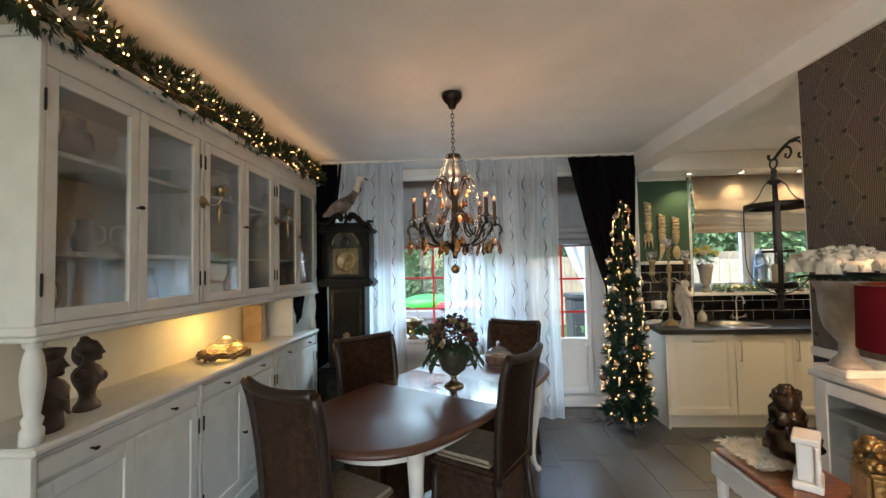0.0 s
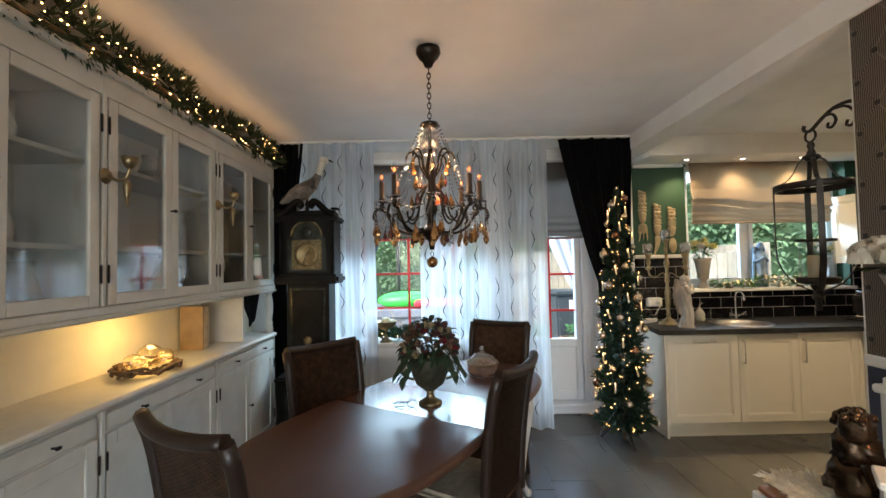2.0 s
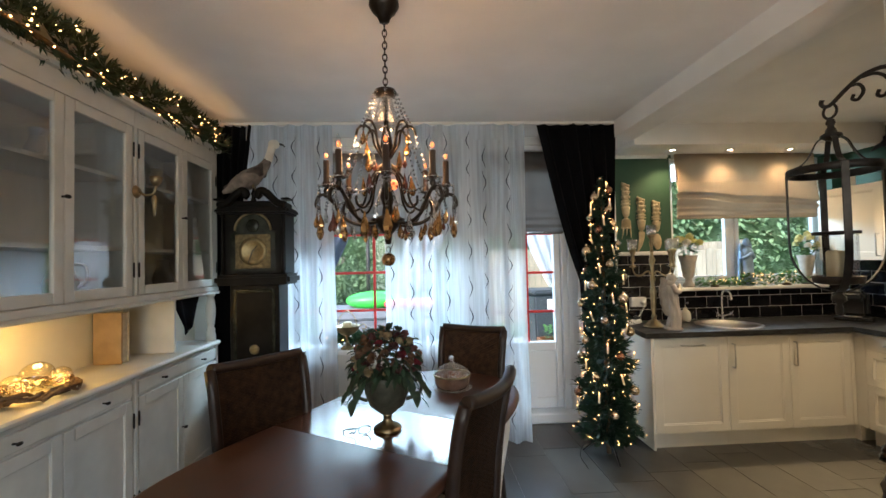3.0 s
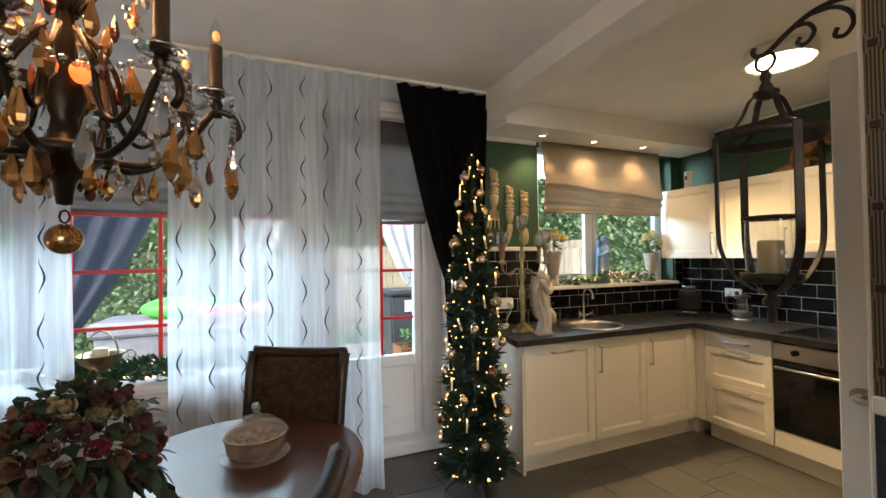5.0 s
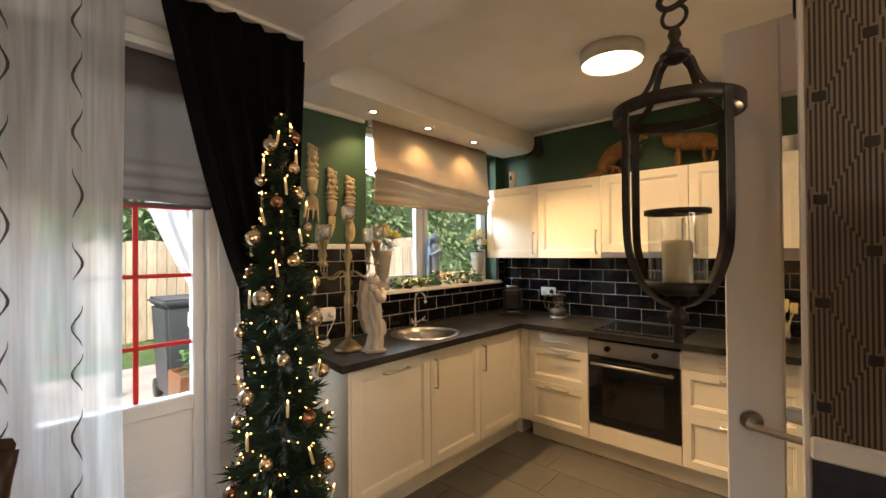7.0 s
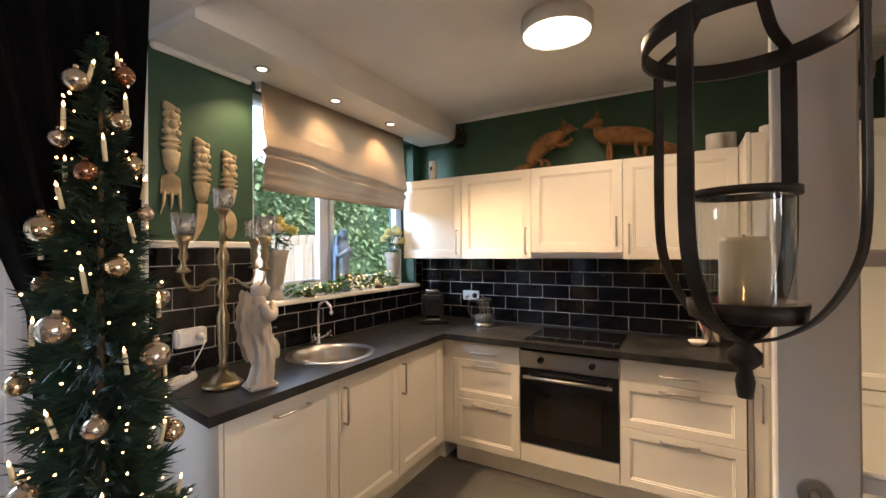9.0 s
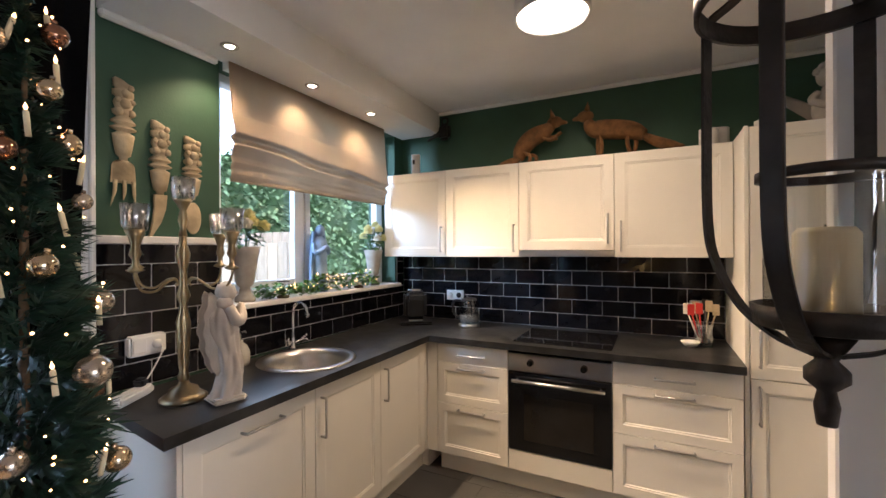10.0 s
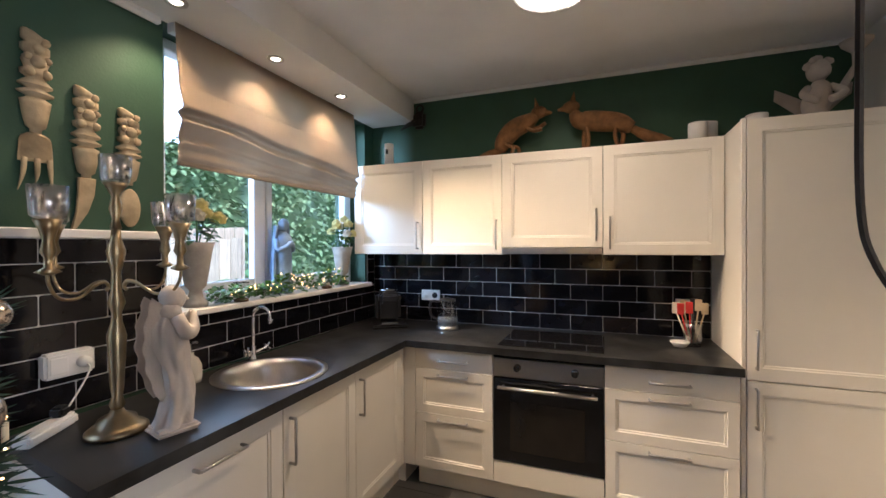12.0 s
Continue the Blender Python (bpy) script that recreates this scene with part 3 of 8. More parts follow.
sink = thing("sink", pose(SX, SY, CT), "round stainless steel sink let into the worktop", "sink")
part("bowl", lathe(B(), [(0.250, 0.001), (0.250, 0.006), (0.226, 0.008), (0.206, 0.004), (0.197, -0.03), (0.187, -0.135), (0.145, -0.155), (0.03, -0.16), (0.0, -0.16)], seg=40), STEEL, sink)
bm = B()
for oy in (-0.018, 0.018):
    box(bm, (-0.195 + 0.004, oy - 0.011, -0.062), (-0.185, oy + 0.011, -0.048), 0.003)
part("overflow", bm, BLACK_GLASS, sink, "dark overflow slot")
tap = thing("mixer_tap", pose(4.515, 6.045, CT), "chrome swan-neck tap with two cross handles", "tap")
bm = B()
lathe(bm, [(0.0, 0), (0.024, 0), (0.024, 0.012), (0.015, 0.03), (0.013, 0.06), (0.011, 0.07), (0.0, 0.07)], seg=14)
tube(bm, curve_pts([(0, 0, 0.06), (0, 0, 0.20), (0.0, -0.01, 0.245), (0.01, -0.045, 0.268), (0.015, -0.085, 0.245), (0.017, -0.095, 0.205)], 5), 0.0095, 10)
lathe(bm, [(0.0, 0), (0.013, 0), (0.013, 0.02), (0.0, 0.02)], (0.017, -0.095, 0.19), 12)
part("spout", bm, CHROME, tap)
for sgn in (-1, 1):
    bm = B()
    tube(bm, [(0, 0, 0.035), (sgn * 0.05, -0.02, 0.05)], 0.009, 8)
    ball(bm, (sgn * 0.055, -0.022, 0.053), 0.014, sub=1)
    for a in range(4):
        v = Vector((0.0, math.cos(a * math.pi / 2 + 0.5), math.sin(a * math.pi / 2 + 0.5))) * 0.026
        p = Vector((sgn * 0.068, -0.027, 0.057))
        tube(bm, [p, p + v], [0.005, 0.006], 6)
    part("cross_handle", bm, CHROME, tap, "chrome cross handle")

hob = thing("hob", pose(5.255, 4.385, CT), "flat black glass hob", "hob")
slab("glass_plate", (0.0, 0.0, 0.0005), (0.46, 0.575, 0.006), BLACK_GLASS, hob, 0.002)

WF = 5.532
for y0, y1, hy in ((5.555, 6.105, 0.05), (4.997, 5.555, 0.05)):
    u = thing("wall_cabinet", pose(WF, y0, 1.427), "white framed wall cabinet above black tiles", "kitchen cabinet", G2)
    slab("body", (0.021, 0.001, 0.0), (0.316, y1 - y0 - 0.001, 0.646), FRONT, u, 0.002)
    d = part("door", shaker(B(), "x", 0.0, y1 - y0, 0.0, 0.646, 0.0), FRONT, u)
    bar_handle(d, (0.0, 0.034, 0.04), (0.0, 0.034, 0.22), (-0.03, 0, 0))
u = thing("wall_cabinet", pose(WF, 3.777, 1.427), "wide white framed wall cabinet above the worktop", "kitchen cabinet", G2)
slab("body", (0.021, 0.001, 0.0), (0.316, 0.612, 0.646), FRONT, u, 0.002)
d = part("door", shaker(B(), "x", 0.0, 0.613, 0.0, 0.646, 0.0), FRONT, u)
bar_handle(d, (0.0, 0.575, 0.04), (0.0, 0.575, 0.22), (-0.03, 0, 0))
u = thing("hood_cabinet", pose(WF, 4.391, 1.427), "white wall cabinet with a built-in cooker hood", "cooker hood", G2)
slab("body", (0.021, 0.001, 0.045), (0.316, 0.605, 0.646), FRONT, u)
d = part("door", shaker(B(), "x", 0.0, 0.606, 0.045, 0.646, 0.0), FRONT, u)
bar_handle(d, (0.0, 0.036, 0.09), (0.0, 0.036, 0.27), (-0.03, 0, 0))
slab("hood_strip", (-0.012, 0.002, 0.004), (0.30, 0.604, 0.042), STEEL, u, 0.003, "stainless steel hood strip")

tall = thing("tall_cabinet", pose(5.257, 3.17, 0), "tall white cabinet with two framed doors", "kitchen cabinet", "kitchen tall unit")
slab("body", (0.021, 0.001, PLZ), (0.59, 0.604, 2.08), FRONT, tall, 0.002)
slab("side_panel", (0.0, 0.585, PLZ), (0.02, 0.605, 2.085), FRONT, tall, 0.002)
for z0, z1, hz in ((PLZ, 0.837, 0.62), (0.84, 2.08, 0.90)):
    d = part("door", shaker(B(), "x", 0.0, 0.583, z0, z1, 0.0), FRONT, tall)
    bar_handle(d, (0.0, 0.545, hz), (0.0, 0.545, hz + 0.18), (-0.03, 0, 0))
slab("plinth", (0.05, 0.0, 0.0), (0.066, 0.605, PLZ - 0.003), FRONT, tall)

# lamps of the kitchen
led = thing("ceiling_lamp", pose(4.68, 4.587, CEIL), "round flat LED ceiling lamp, switched on", "ceiling lamp")
part("rim", lathe(B(), [(0.0, -0.002), (0.170, -0.002), (0.172, -0.075), (0.160, -0.078), (0.158, -0.06), (0.0, -0.06)], seg=40), TRIM, led)
part("diffuser", lathe(B(), [(0.0, -0.072), (0.150, -0.072), (0.156, -0.066)], seg=40), LED, led, "glowing white diffuser")
for sx in (4.045, 4.575, 5.140):
    dl = thing("downlight", pose(sx, 5.945, 2.44), "small round recessed downlight, switched on", "downlight", "bulkhead downlights")
    part("ring", lathe(B(), [(0.022, -0.001), (0.042, -0.001), (0.040, -0.006), (0.026, -0.007), (0.022, -0.002)], seg=24), STEEL, dl)
    part("lens", lathe(B(), [(0.0, -0.003), (0.0215, -0.003)], seg=20), SPOT_GLOW, dl, "glowing halogen lens")

# roman blinds
def roman_blind(x0, x1, y, z0, z1, material, label, folds=3, sag=0.02, belly=0.03, loose=False):
    """Flat cloth with a stack of soft folds at its foot."""
    t = thing("roman_blind", pose(x0, y, z0), label, "roman blind")
    w, h = x1 - x0, z1 - z0

    def fn(u, v):
        z = h * v
        k = max(0.0, 1 - v * h / 0.22)
        off = belly * (0.5 + 0.5 * math.sin(k * folds * math.pi * 2 - 1.2)) * (0.3 + k)
        off += 0.012 * noise.noise(Vector((u * 4, v * 3, y)))
        z += sag * math.sin(u * 7 + v * 5 + y) * k * (1 - k) * 3 + 0.012 * math.sin(u * 3.1) * k
        if loose:
            wob = 0.065 - 0.15 * u + 0.018 * math.sin(u * 4.6 + 0.4) + 0.016 * math.sin(u * 11.0) + 0.012 * noise.noise(Vector((u * 6, 2.0, 0)))
            q = v - wob * max(0.0, 1 - abs(v - 0.30) / 0.28)
            off = float(np.interp(q, (0.0, 0.035, 0.075, 0.11, 0.145, 0.22, 0.285, 0.305, 0.33, 0.37, 0.55, 1.0), (0.008, 0.016, 0.008, 0.020, 0.012, 0.040, 0.016, 0.012, 0.048, 0.044, 0.020, 0.002)))
            off += 0.010 * noise.noise(Vector((u * 5, v * 4, 3))) * (1 - v)
            z = h * v + 0.006 * math.sin(u * 5) * max(0.0, 1 - v * 4)
        return (u * w, -off, z)

    part("cloth", sheet(B(), fn, 60, 90, 0.004), material, t)
    slab("head_rail", (0.0, 0.006, h - 0.04), (w, 0.045, h), TRIM, t)
    slab("bottom_bar", (0.01, -0.012, -0.012), (w - 0.01, 0.012, 0.006), material, t, 0.004)
    return t


roman_blind(4.14, 5.50, 6.085, 1.845, 2.438, TAN, "tan linen roman blind half lowered over the kitchen window", loose=True)
roman_blind(WX0 + 0.02, 2.245, 6.20, 1.77, WZ1 + 0.03, TAUPE, "taupe roman blind half lowered over the window", 3, 0.004, 0.02)
roman_blind(2.325, 3.125, 6.20, 1.74, WZ1 + 0.03, TAUPE, "taupe roman blind half lowered over the garden door", 3, 0.004, 0.02)

# ---- more materials ----
WOOD_TOP = mat("dark_walnut_top", (0.085, 0.038, 0.024), 0.17, vary=0.16, scale=4, stretch=(1.0, 9, 1), bump=0.04, bscale=30, coat=0.3, rvary=0.04)
TABLE_WHITE = mat("worn_white_paint", (0.62, 0.60, 0.56), 0.55, vary=0.08, scale=10, bump=0.08)
def weave_mat(name, dark, pale):
    """Wicker: round strands that pass over and under upright stakes."""
    m = mat(name, dark, 0.55, vary=0.35, scale=30, second=pale, spec=0.3)
    nt = m.node_tree
    b = nt.nodes["Principled BSDF"]
    tc, sp, bn = (nt.nodes.new("ShaderNode" + k) for k in ("TexCoord", "SeparateXYZ", "Bump"))
    nt.links.new(tc.outputs["Object"], sp.inputs[0])

    def calc(op, a, c=None):
        q = nt.nodes.new("ShaderNodeMath")
        q.operation = op
        for i, v in enumerate((a, c)):
            if isinstance(v, (int, float)):
                q.inputs[i].default_value = v
            elif v is not None:
                nt.links.new(v, q.inputs[i])
        return q.outputs[0]

    across = calc("SINE", calc("MULTIPLY", calc("ADD", sp.outputs["X"], sp.outputs["Y"]), 2 * math.pi / 0.030))
    row = calc("MULTIPLY", sp.outputs["Z"], 1 / 0.0075)
    flip = calc("SUBTRACT", calc("MULTIPLY", calc("FLOORED_MODULO", calc("FLOOR", row), 2.0), 2.0), 1.0)
    strand = calc("SINE", calc("MULTIPLY", calc("FRACT", row), math.pi))
    nt.links.new(calc("MULTIPLY", strand, calc("ADD", calc("MULTIPLY", calc("MULTIPLY", across, flip), 0.4), 0.6)), bn.inputs["Height"])
    bn.inputs["Strength"].default_value, bn.inputs["Distance"].default_value = 0.9, 0.004
    nt.links.new(bn.outputs[0], b.inputs["Normal"])
    return m


RATTAN = weave_mat("woven_dark_rattan", (0.040, 0.021, 0.013), (0.082, 0.043, 0.025))
RATTAN_EDGE = mat("dark_chair_frame", (0.024, 0.013, 0.009), 0.4, vary=0.25, scale=20)
SEAT_PAD = mat("beige_seat_pad", (0.30, 0.25, 0.18), 0.9, vary=0.15, scale=30, bump=0.2, bscale=200)
CLOCK_BLACK = mat("black_lacquered_case", (0.008, 0.007, 0.006), 0.40, spec=0.12, vary=0.5, scale=9, bump=0.05)
CLOCK_GREEN = mat("mottled_dark_inlay", (0.020, 0.023, 0.017), 0.25, spec=0.25, vary=0.6, scale=14)
BRASS = mat("aged_brass", (0.32, 0.245, 0.14), 0.36, 1.0, vary=0.22, scale=16, bump=0.05)
BRASS_DULL = mat("dull_brass_dial", (0.27, 0.21, 0.11), 0.45, 0.8, vary=0.3, scale=25, bump=0.1)
GILT = mat("gilded_carving", (0.25, 0.145, 0.048), 0.38, 0.85, vary=0.3, scale=20, bump=0.4, bscale=60)
IRON = mat("dark_wrought_iron", (0.035, 0.030, 0.027), 0.48, 0.6, vary=0.4, scale=18, bump=0.2, bscale=70)
BRONZE = mat("bronzed_metal", (0.036, 0.027, 0.021), 0.36, 0.75, vary=0.35, scale=22, bump=0.12)
BUST = mat("dark_bronzed_plaster", (0.060, 0.042, 0.034), 0.5, vary=0.4, scale=18, bump=0.15, bscale=60)
STATUE = mat("dark_cast_bronze", (0.050, 0.030, 0.017), 0.24, 0.75, vary=0.5, scale=24, bump=0.35, bscale=45)
STONE_WHITE = mat("cast_white_stone", (0.47, 0.42, 0.365), 0.75, vary=0.10, scale=14, bump=0.18, bscale=110)
CERAMIC = mat("white_ceramic", (0.74, 0.72, 0.68), 0.3, vary=0.04, scale=10)
STONE_URN = mat("weathered_stone_urn", (0.34, 0.28, 0.22), 0.75, vary=0.25, scale=18, bump=0.25, bscale=80)
DARK_URN = mat("dark_patina_urn", (0.060, 0.058, 0.042), 0.5, 0.2, vary=0.45, scale=20, bump=0.3, bscale=60)
NEEDLE = mat("fir_needles", (0.010, 0.036, 0.022), 0.6, vary=0.5, scale=30)
NEEDLE_WARM = mat("garland_needles", (0.018, 0.038, 0.017), 0.6, vary=0.5, scale=30)
LEAF = mat("leaf_green", (0.050, 0.130, 0.030), 0.5, vary=0.4, scale=25)
LEAF_DARK = mat("dark_dried_leaf", (0.020, 0.040, 0.020), 0.55, vary=0.5, scale=25)
PETAL_WHITE = mat("white_petals", (0.66, 0.61, 0.51), 0.7, vary=0.08, scale=20)
PETAL_YELLOW = mat("yellow_rose_petals", (0.74, 0.65, 0.28), 0.6, vary=0.15, scale=30)
PETAL_DUSTY = mat("dusty_rose_petals", (0.095, 0.034, 0.032), 0.75, vary=0.4, scale=40)
AMBER = mat("amber_crystal", (0.42, 0.215, 0.075), 0.16, 0.75, vary=0.35, scale=30, coat=0.8)
CRYSTAL = glass_mat("clear_crystal", (0.86, 0.87, 0.89), 0.42, 0.03)
BAUBLE = mat("champagne_bauble", (0.60, 0.47, 0.31), 0.14, 0.9, vary=0.15, scale=12)
BAUBLE_PALE = mat("pale_bauble", (0.52, 0.44, 0.35), 0.18, 0.8, vary=0.1, scale=12)
BAUBLE_RED = mat("dark_copper_bauble", (0.28, 0.14, 0.085), 0.15, 0.8, vary=0.2, scale=12)
CANDLE = mat("cream_candle_wax", (0.72, 0.63, 0.42), 0.55, vary=0.05, scale=10)
SLEEVE = mat("dark_candle_sleeve", (0.050, 0.030, 0.022), 0.5, vary=0.2)
PLASTIC = mat("white_plastic", (0.76, 0.75, 0.72), 0.35, vary=0.03)
BLACK_PLASTIC = mat("black_plastic", (0.012, 0.012, 0.013), 0.3, vary=0.2)
RED_SHADE = cloth_mat("red_lampshade_cloth", (0.15, 0.008, 0.013), 0.15)
FUR = mat("cream_fur", (0.74, 0.67, 0.55), 0.95, vary=0.2, scale=40, bump=0.8, bscale=120)
BROWN_WOOD = mat("red_brown_wood", (0.20, 0.075, 0.030), 0.32, vary=0.35, scale=8, stretch=(2, 12, 1), bump=0.06)
FOX = mat("fox_brown", (0.165, 0.078, 0.026), 0.85, vary=0.35, scale=18, bump=0.5, bscale=140)
FOX_DARK = mat("fox_dark_legs", (0.030, 0.018, 0.012), 0.85, vary=0.3)
FEATHER = mat("grey_white_feathers", (0.20, 0.17, 0.145), 0.85, vary=0.45, scale=14, bump=0.4, bscale=90)
FEATHER_DARK = mat("dark_wing_feathers", (0.12, 0.10, 0.085), 0.85, vary=0.4, scale=20, bump=0.4)
CARVED = mat("carved_pale_wood", (0.46, 0.36, 0.22), 0.6, vary=0.2, scale=20, bump=0.2, bscale=70)
GLOBE = glass_mat("crackle_globe", (1.0, 0.93, 0.74), 0.14, 0.15)
TWIG = mat("brown_twigs", (0.12, 0.075, 0.040), 0.8, vary=0.4, scale=40, bump=0.3)
BLUE_ROBE = mat("faded_blue_robe", (0.24, 0.35, 0.52), 0.7, vary=0.2, scale=14)
PAPER = mat("old_book_paper", (0.50, 0.42, 0.30), 0.85, vary=0.15, scale=30)
WHITE_SPOT = glass_mat("ice_glass", (0.90, 0.91, 0.91), 0.34, 0.16)


# ---- plant tools ----
def tuft(bm, p, d, length, n=9, spread=0.5, width=0.004):
    """A spray of fir needles at p that points along d."""
    d = Vector(d).normalized()
    a = d.orthogonal().normalized()
    b = d.cross(a)
    for k in range(n):
        t = random.uniform(0, 2 * math.pi)
        r = spread * math.sqrt(random.random())
        w = (d + r * (math.cos(t) * a + math.sin(t) * b)).normalized()
        s = w.orthogonal().normalized() * width
        base = Vector(p) + d * random.uniform(0, length * 0.4)
        tip = base + w * length * random.uniform(0.6, 1.0)
        mid = base.lerp(tip, 0.5)
        v = [bm.verts.new(base), bm.verts.new(mid + s), bm.verts.new(tip), bm.verts.new(mid - s)]
        bm.faces.new(v)


def leaf(bm, p, d, length, width, droop=0.2):
    d = Vector(d).normalized()
    s = d.cross(Vector((0, 0, 1)))
    s = (s if s.length > 0.1 else Vector((1, 0, 0))).normalized()
    n = s.cross(d)
    p = Vector(p)
    rows = []
    for k, w in ((0.0, 0.12), (0.3, 0.85), (0.6, 1.0), (0.85, 0.5), (1.0, 0.02)):
        c = p + d * length * k - Vector((0, 0, 1)) * droop * length * k * k
        rows.append([bm.verts.new(c - s * width * w * 0.5 + n * width * 0.12 * w), bm.verts.new(c), bm.verts.new(c + s * width * w * 0.5 + n * width * 0.12 * w)])
    for a, b in zip(rows, rows[1:]):
        for i in range(2):
            f = bm.faces.new((a[i], a[i + 1], b[i + 1], b[i]))
            f.smooth = True


def rose(bm, c, r, n=14):
    """A bloom of cupped petals."""
    for k in range(n):
        t, lay = k * 2.4, k / n
        rad, h = r * (0.15 + 0.75 * lay), r * (0.9 - 0.75 * lay)
        ctr = Vector((c[0] + rad * 0.55 * math.cos(t), c[1] + rad * 0.55 * math.sin(t), c[2] + h * 0.5))
        ax, out = Vector((-math.sin(t), math.cos(t), 0)), Vector((math.cos(t), math.sin(t), 0))
        w, g = r * (0.35 + 0.45 * lay), []
        for i in range(4):
            row = []
            for j in range(4):
                u, v = i / 3 - 0.5, j / 3
                lean = (0.15 + 0.8 * lay) * v * v
                row.append(bm.verts.new(ctr + ax * u * 2 * w * (1 - 0.3 * v) + out * (r * 0.5 * lean - 0.6 * w * u * u) + Vector((0, 0, (v - 0.4) * r * (1.1 - 0.4 * lay)))))
            g.append(row)
        for i in range(3):
            for j in range(3):
                bm.faces.new((g[i][j], g[i + 1][j], g[i + 1][j + 1], g[i][j + 1])).smooth = True


def bulbs(bm, pts, r=0.005):
    for p in pts:
        ball(bm, p, r * random.uniform(0.8, 1.2), sub=1)


def rnd(a, b):
    return random.uniform(a, b)


# ---- the long dresser ----
DXF, DY0, DY1, UN = 0.232, 2.930, 5.69, 3
dres = thing("dresser", pose(XW, DY0, 0), "long white painted dresser with glazed upper doors and panelled base", "dresser")
DL, DD = DY1 - DY0, DXF - XW
KNOB = mat("black_iron_knob", (0.02, 0.018, 0.016), 0.4, 0.6, vary=0.3)
CT_D = 0.94


slab("base_body", (0.004, 0.012, 0.10), (DD - 0.024, DL - 0.012, CT_D - 0.035), CABINET, dres)
slab("plinth", (0.004, 0.002, 0.0), (DD + 0.006, DL - 0.002, 0.105), CABINET, dres, 0.006)
slab("counter_top", (0.002, -0.012, CT_D - 0.032), (DD + 0.022, DL + 0.006, CT_D), CABINET, dres, 0.010)
slab("back_panel", (0.002, 0.01, CT_D + 0.001), (0.018, DL - 0.01, 1.295), CABINET_BACK, dres)
# upper carcass
slab("upper_back", (0.002, 0.01, 1.297), (0.016, DL - 0.01, 2.37), CABINET_BACK, dres)
slab("upper_floor", (0.002, 0.004, 1.31), (DD - 0.024, DL - 0.004, 1.345), CABINET, dres)
slab("upper_top", (0.002, 0.004, 2.30), (DD - 0.002, DL - 0.004, 2.37), CABINET, dres)
slab("upper_side", (0.002, 0.002, 1.345), (DD - 0.002, 0.026, 2.30), CABINET, dres)
slab("upper_side", (0.002, DL - 0.026, 1.345), (DD - 0.002, DL - 0.002, 2.30), CABINET, dres)
slab("cornice_low", (0.0, -0.012, 1.292), (DD + 0.018, DL + 0.012, 1.312), CABINET, dres, 0.007)
slab("cornice_mid", (0.0, -0.004, 1.3125), (DD + 0.008, DL + 0.004, 1.349), CABINET, dres, 0.006)
slab("cornice_top", (0.0, -0.02, 2.371), (DD + 0.035, DL + 0.02, 2.41), CABINET, dres, 0.012)
UY = [0.0 + k * DL / UN for k in range(UN + 1)]
for k in range(1, UN):
    slab("partition", (0.018, UY[k] - 0.012, 1.346), (DD - 0.026, UY[k] + 0.012, 2.299), CABINET, dres)
for z in (1.605, 1.985):
    slab("shelf", (0.018, 0.028, z - 0.010), (DD - 0.05, DL - 0.028, z + 0.010), CABINET, dres)


def door_frame_mesh(w, z0, z1, rail, t=0.022):
    bm = B()
    box(bm, (-t, 0.0, z0), (0, rail, z1), 0.003)
    box(bm, (-t, w - rail, z0), (0, w, z1), 0.003)
    box(bm, (-t, rail, z0), (0, w - rail, z0 + rail), 0.003)
    box(bm, (-t, rail, z1 - rail), (0, w - rail, z1), 0.003)
    return bm


def hinge(parent, y, z):
    bm = B()
    tube(bm, [(0.004, y, z - 0.035), (0.004, y, z + 0.035)], 0.005, 6)
    ball(bm, (0.004, y, z + 0.037), 0.005, sub=1)
    ball(bm, (0.004, y, z - 0.037), 0.005, sub=1)
    part("hinge", bm, KNOB, parent, "black iron hinge")


def small_knob(parent, p, r=0.011):
    bm = B()
    tube(bm, [p, Vector(p) + Vector((0.02, 0, 0))], 0.005, 6)
    ball(bm, Vector(p) + Vector((0.026, 0, 0)), r, 0.8, 1.6, 0.9, sub=2)
    part("knob", bm, KNOB, parent, "black iron knob")


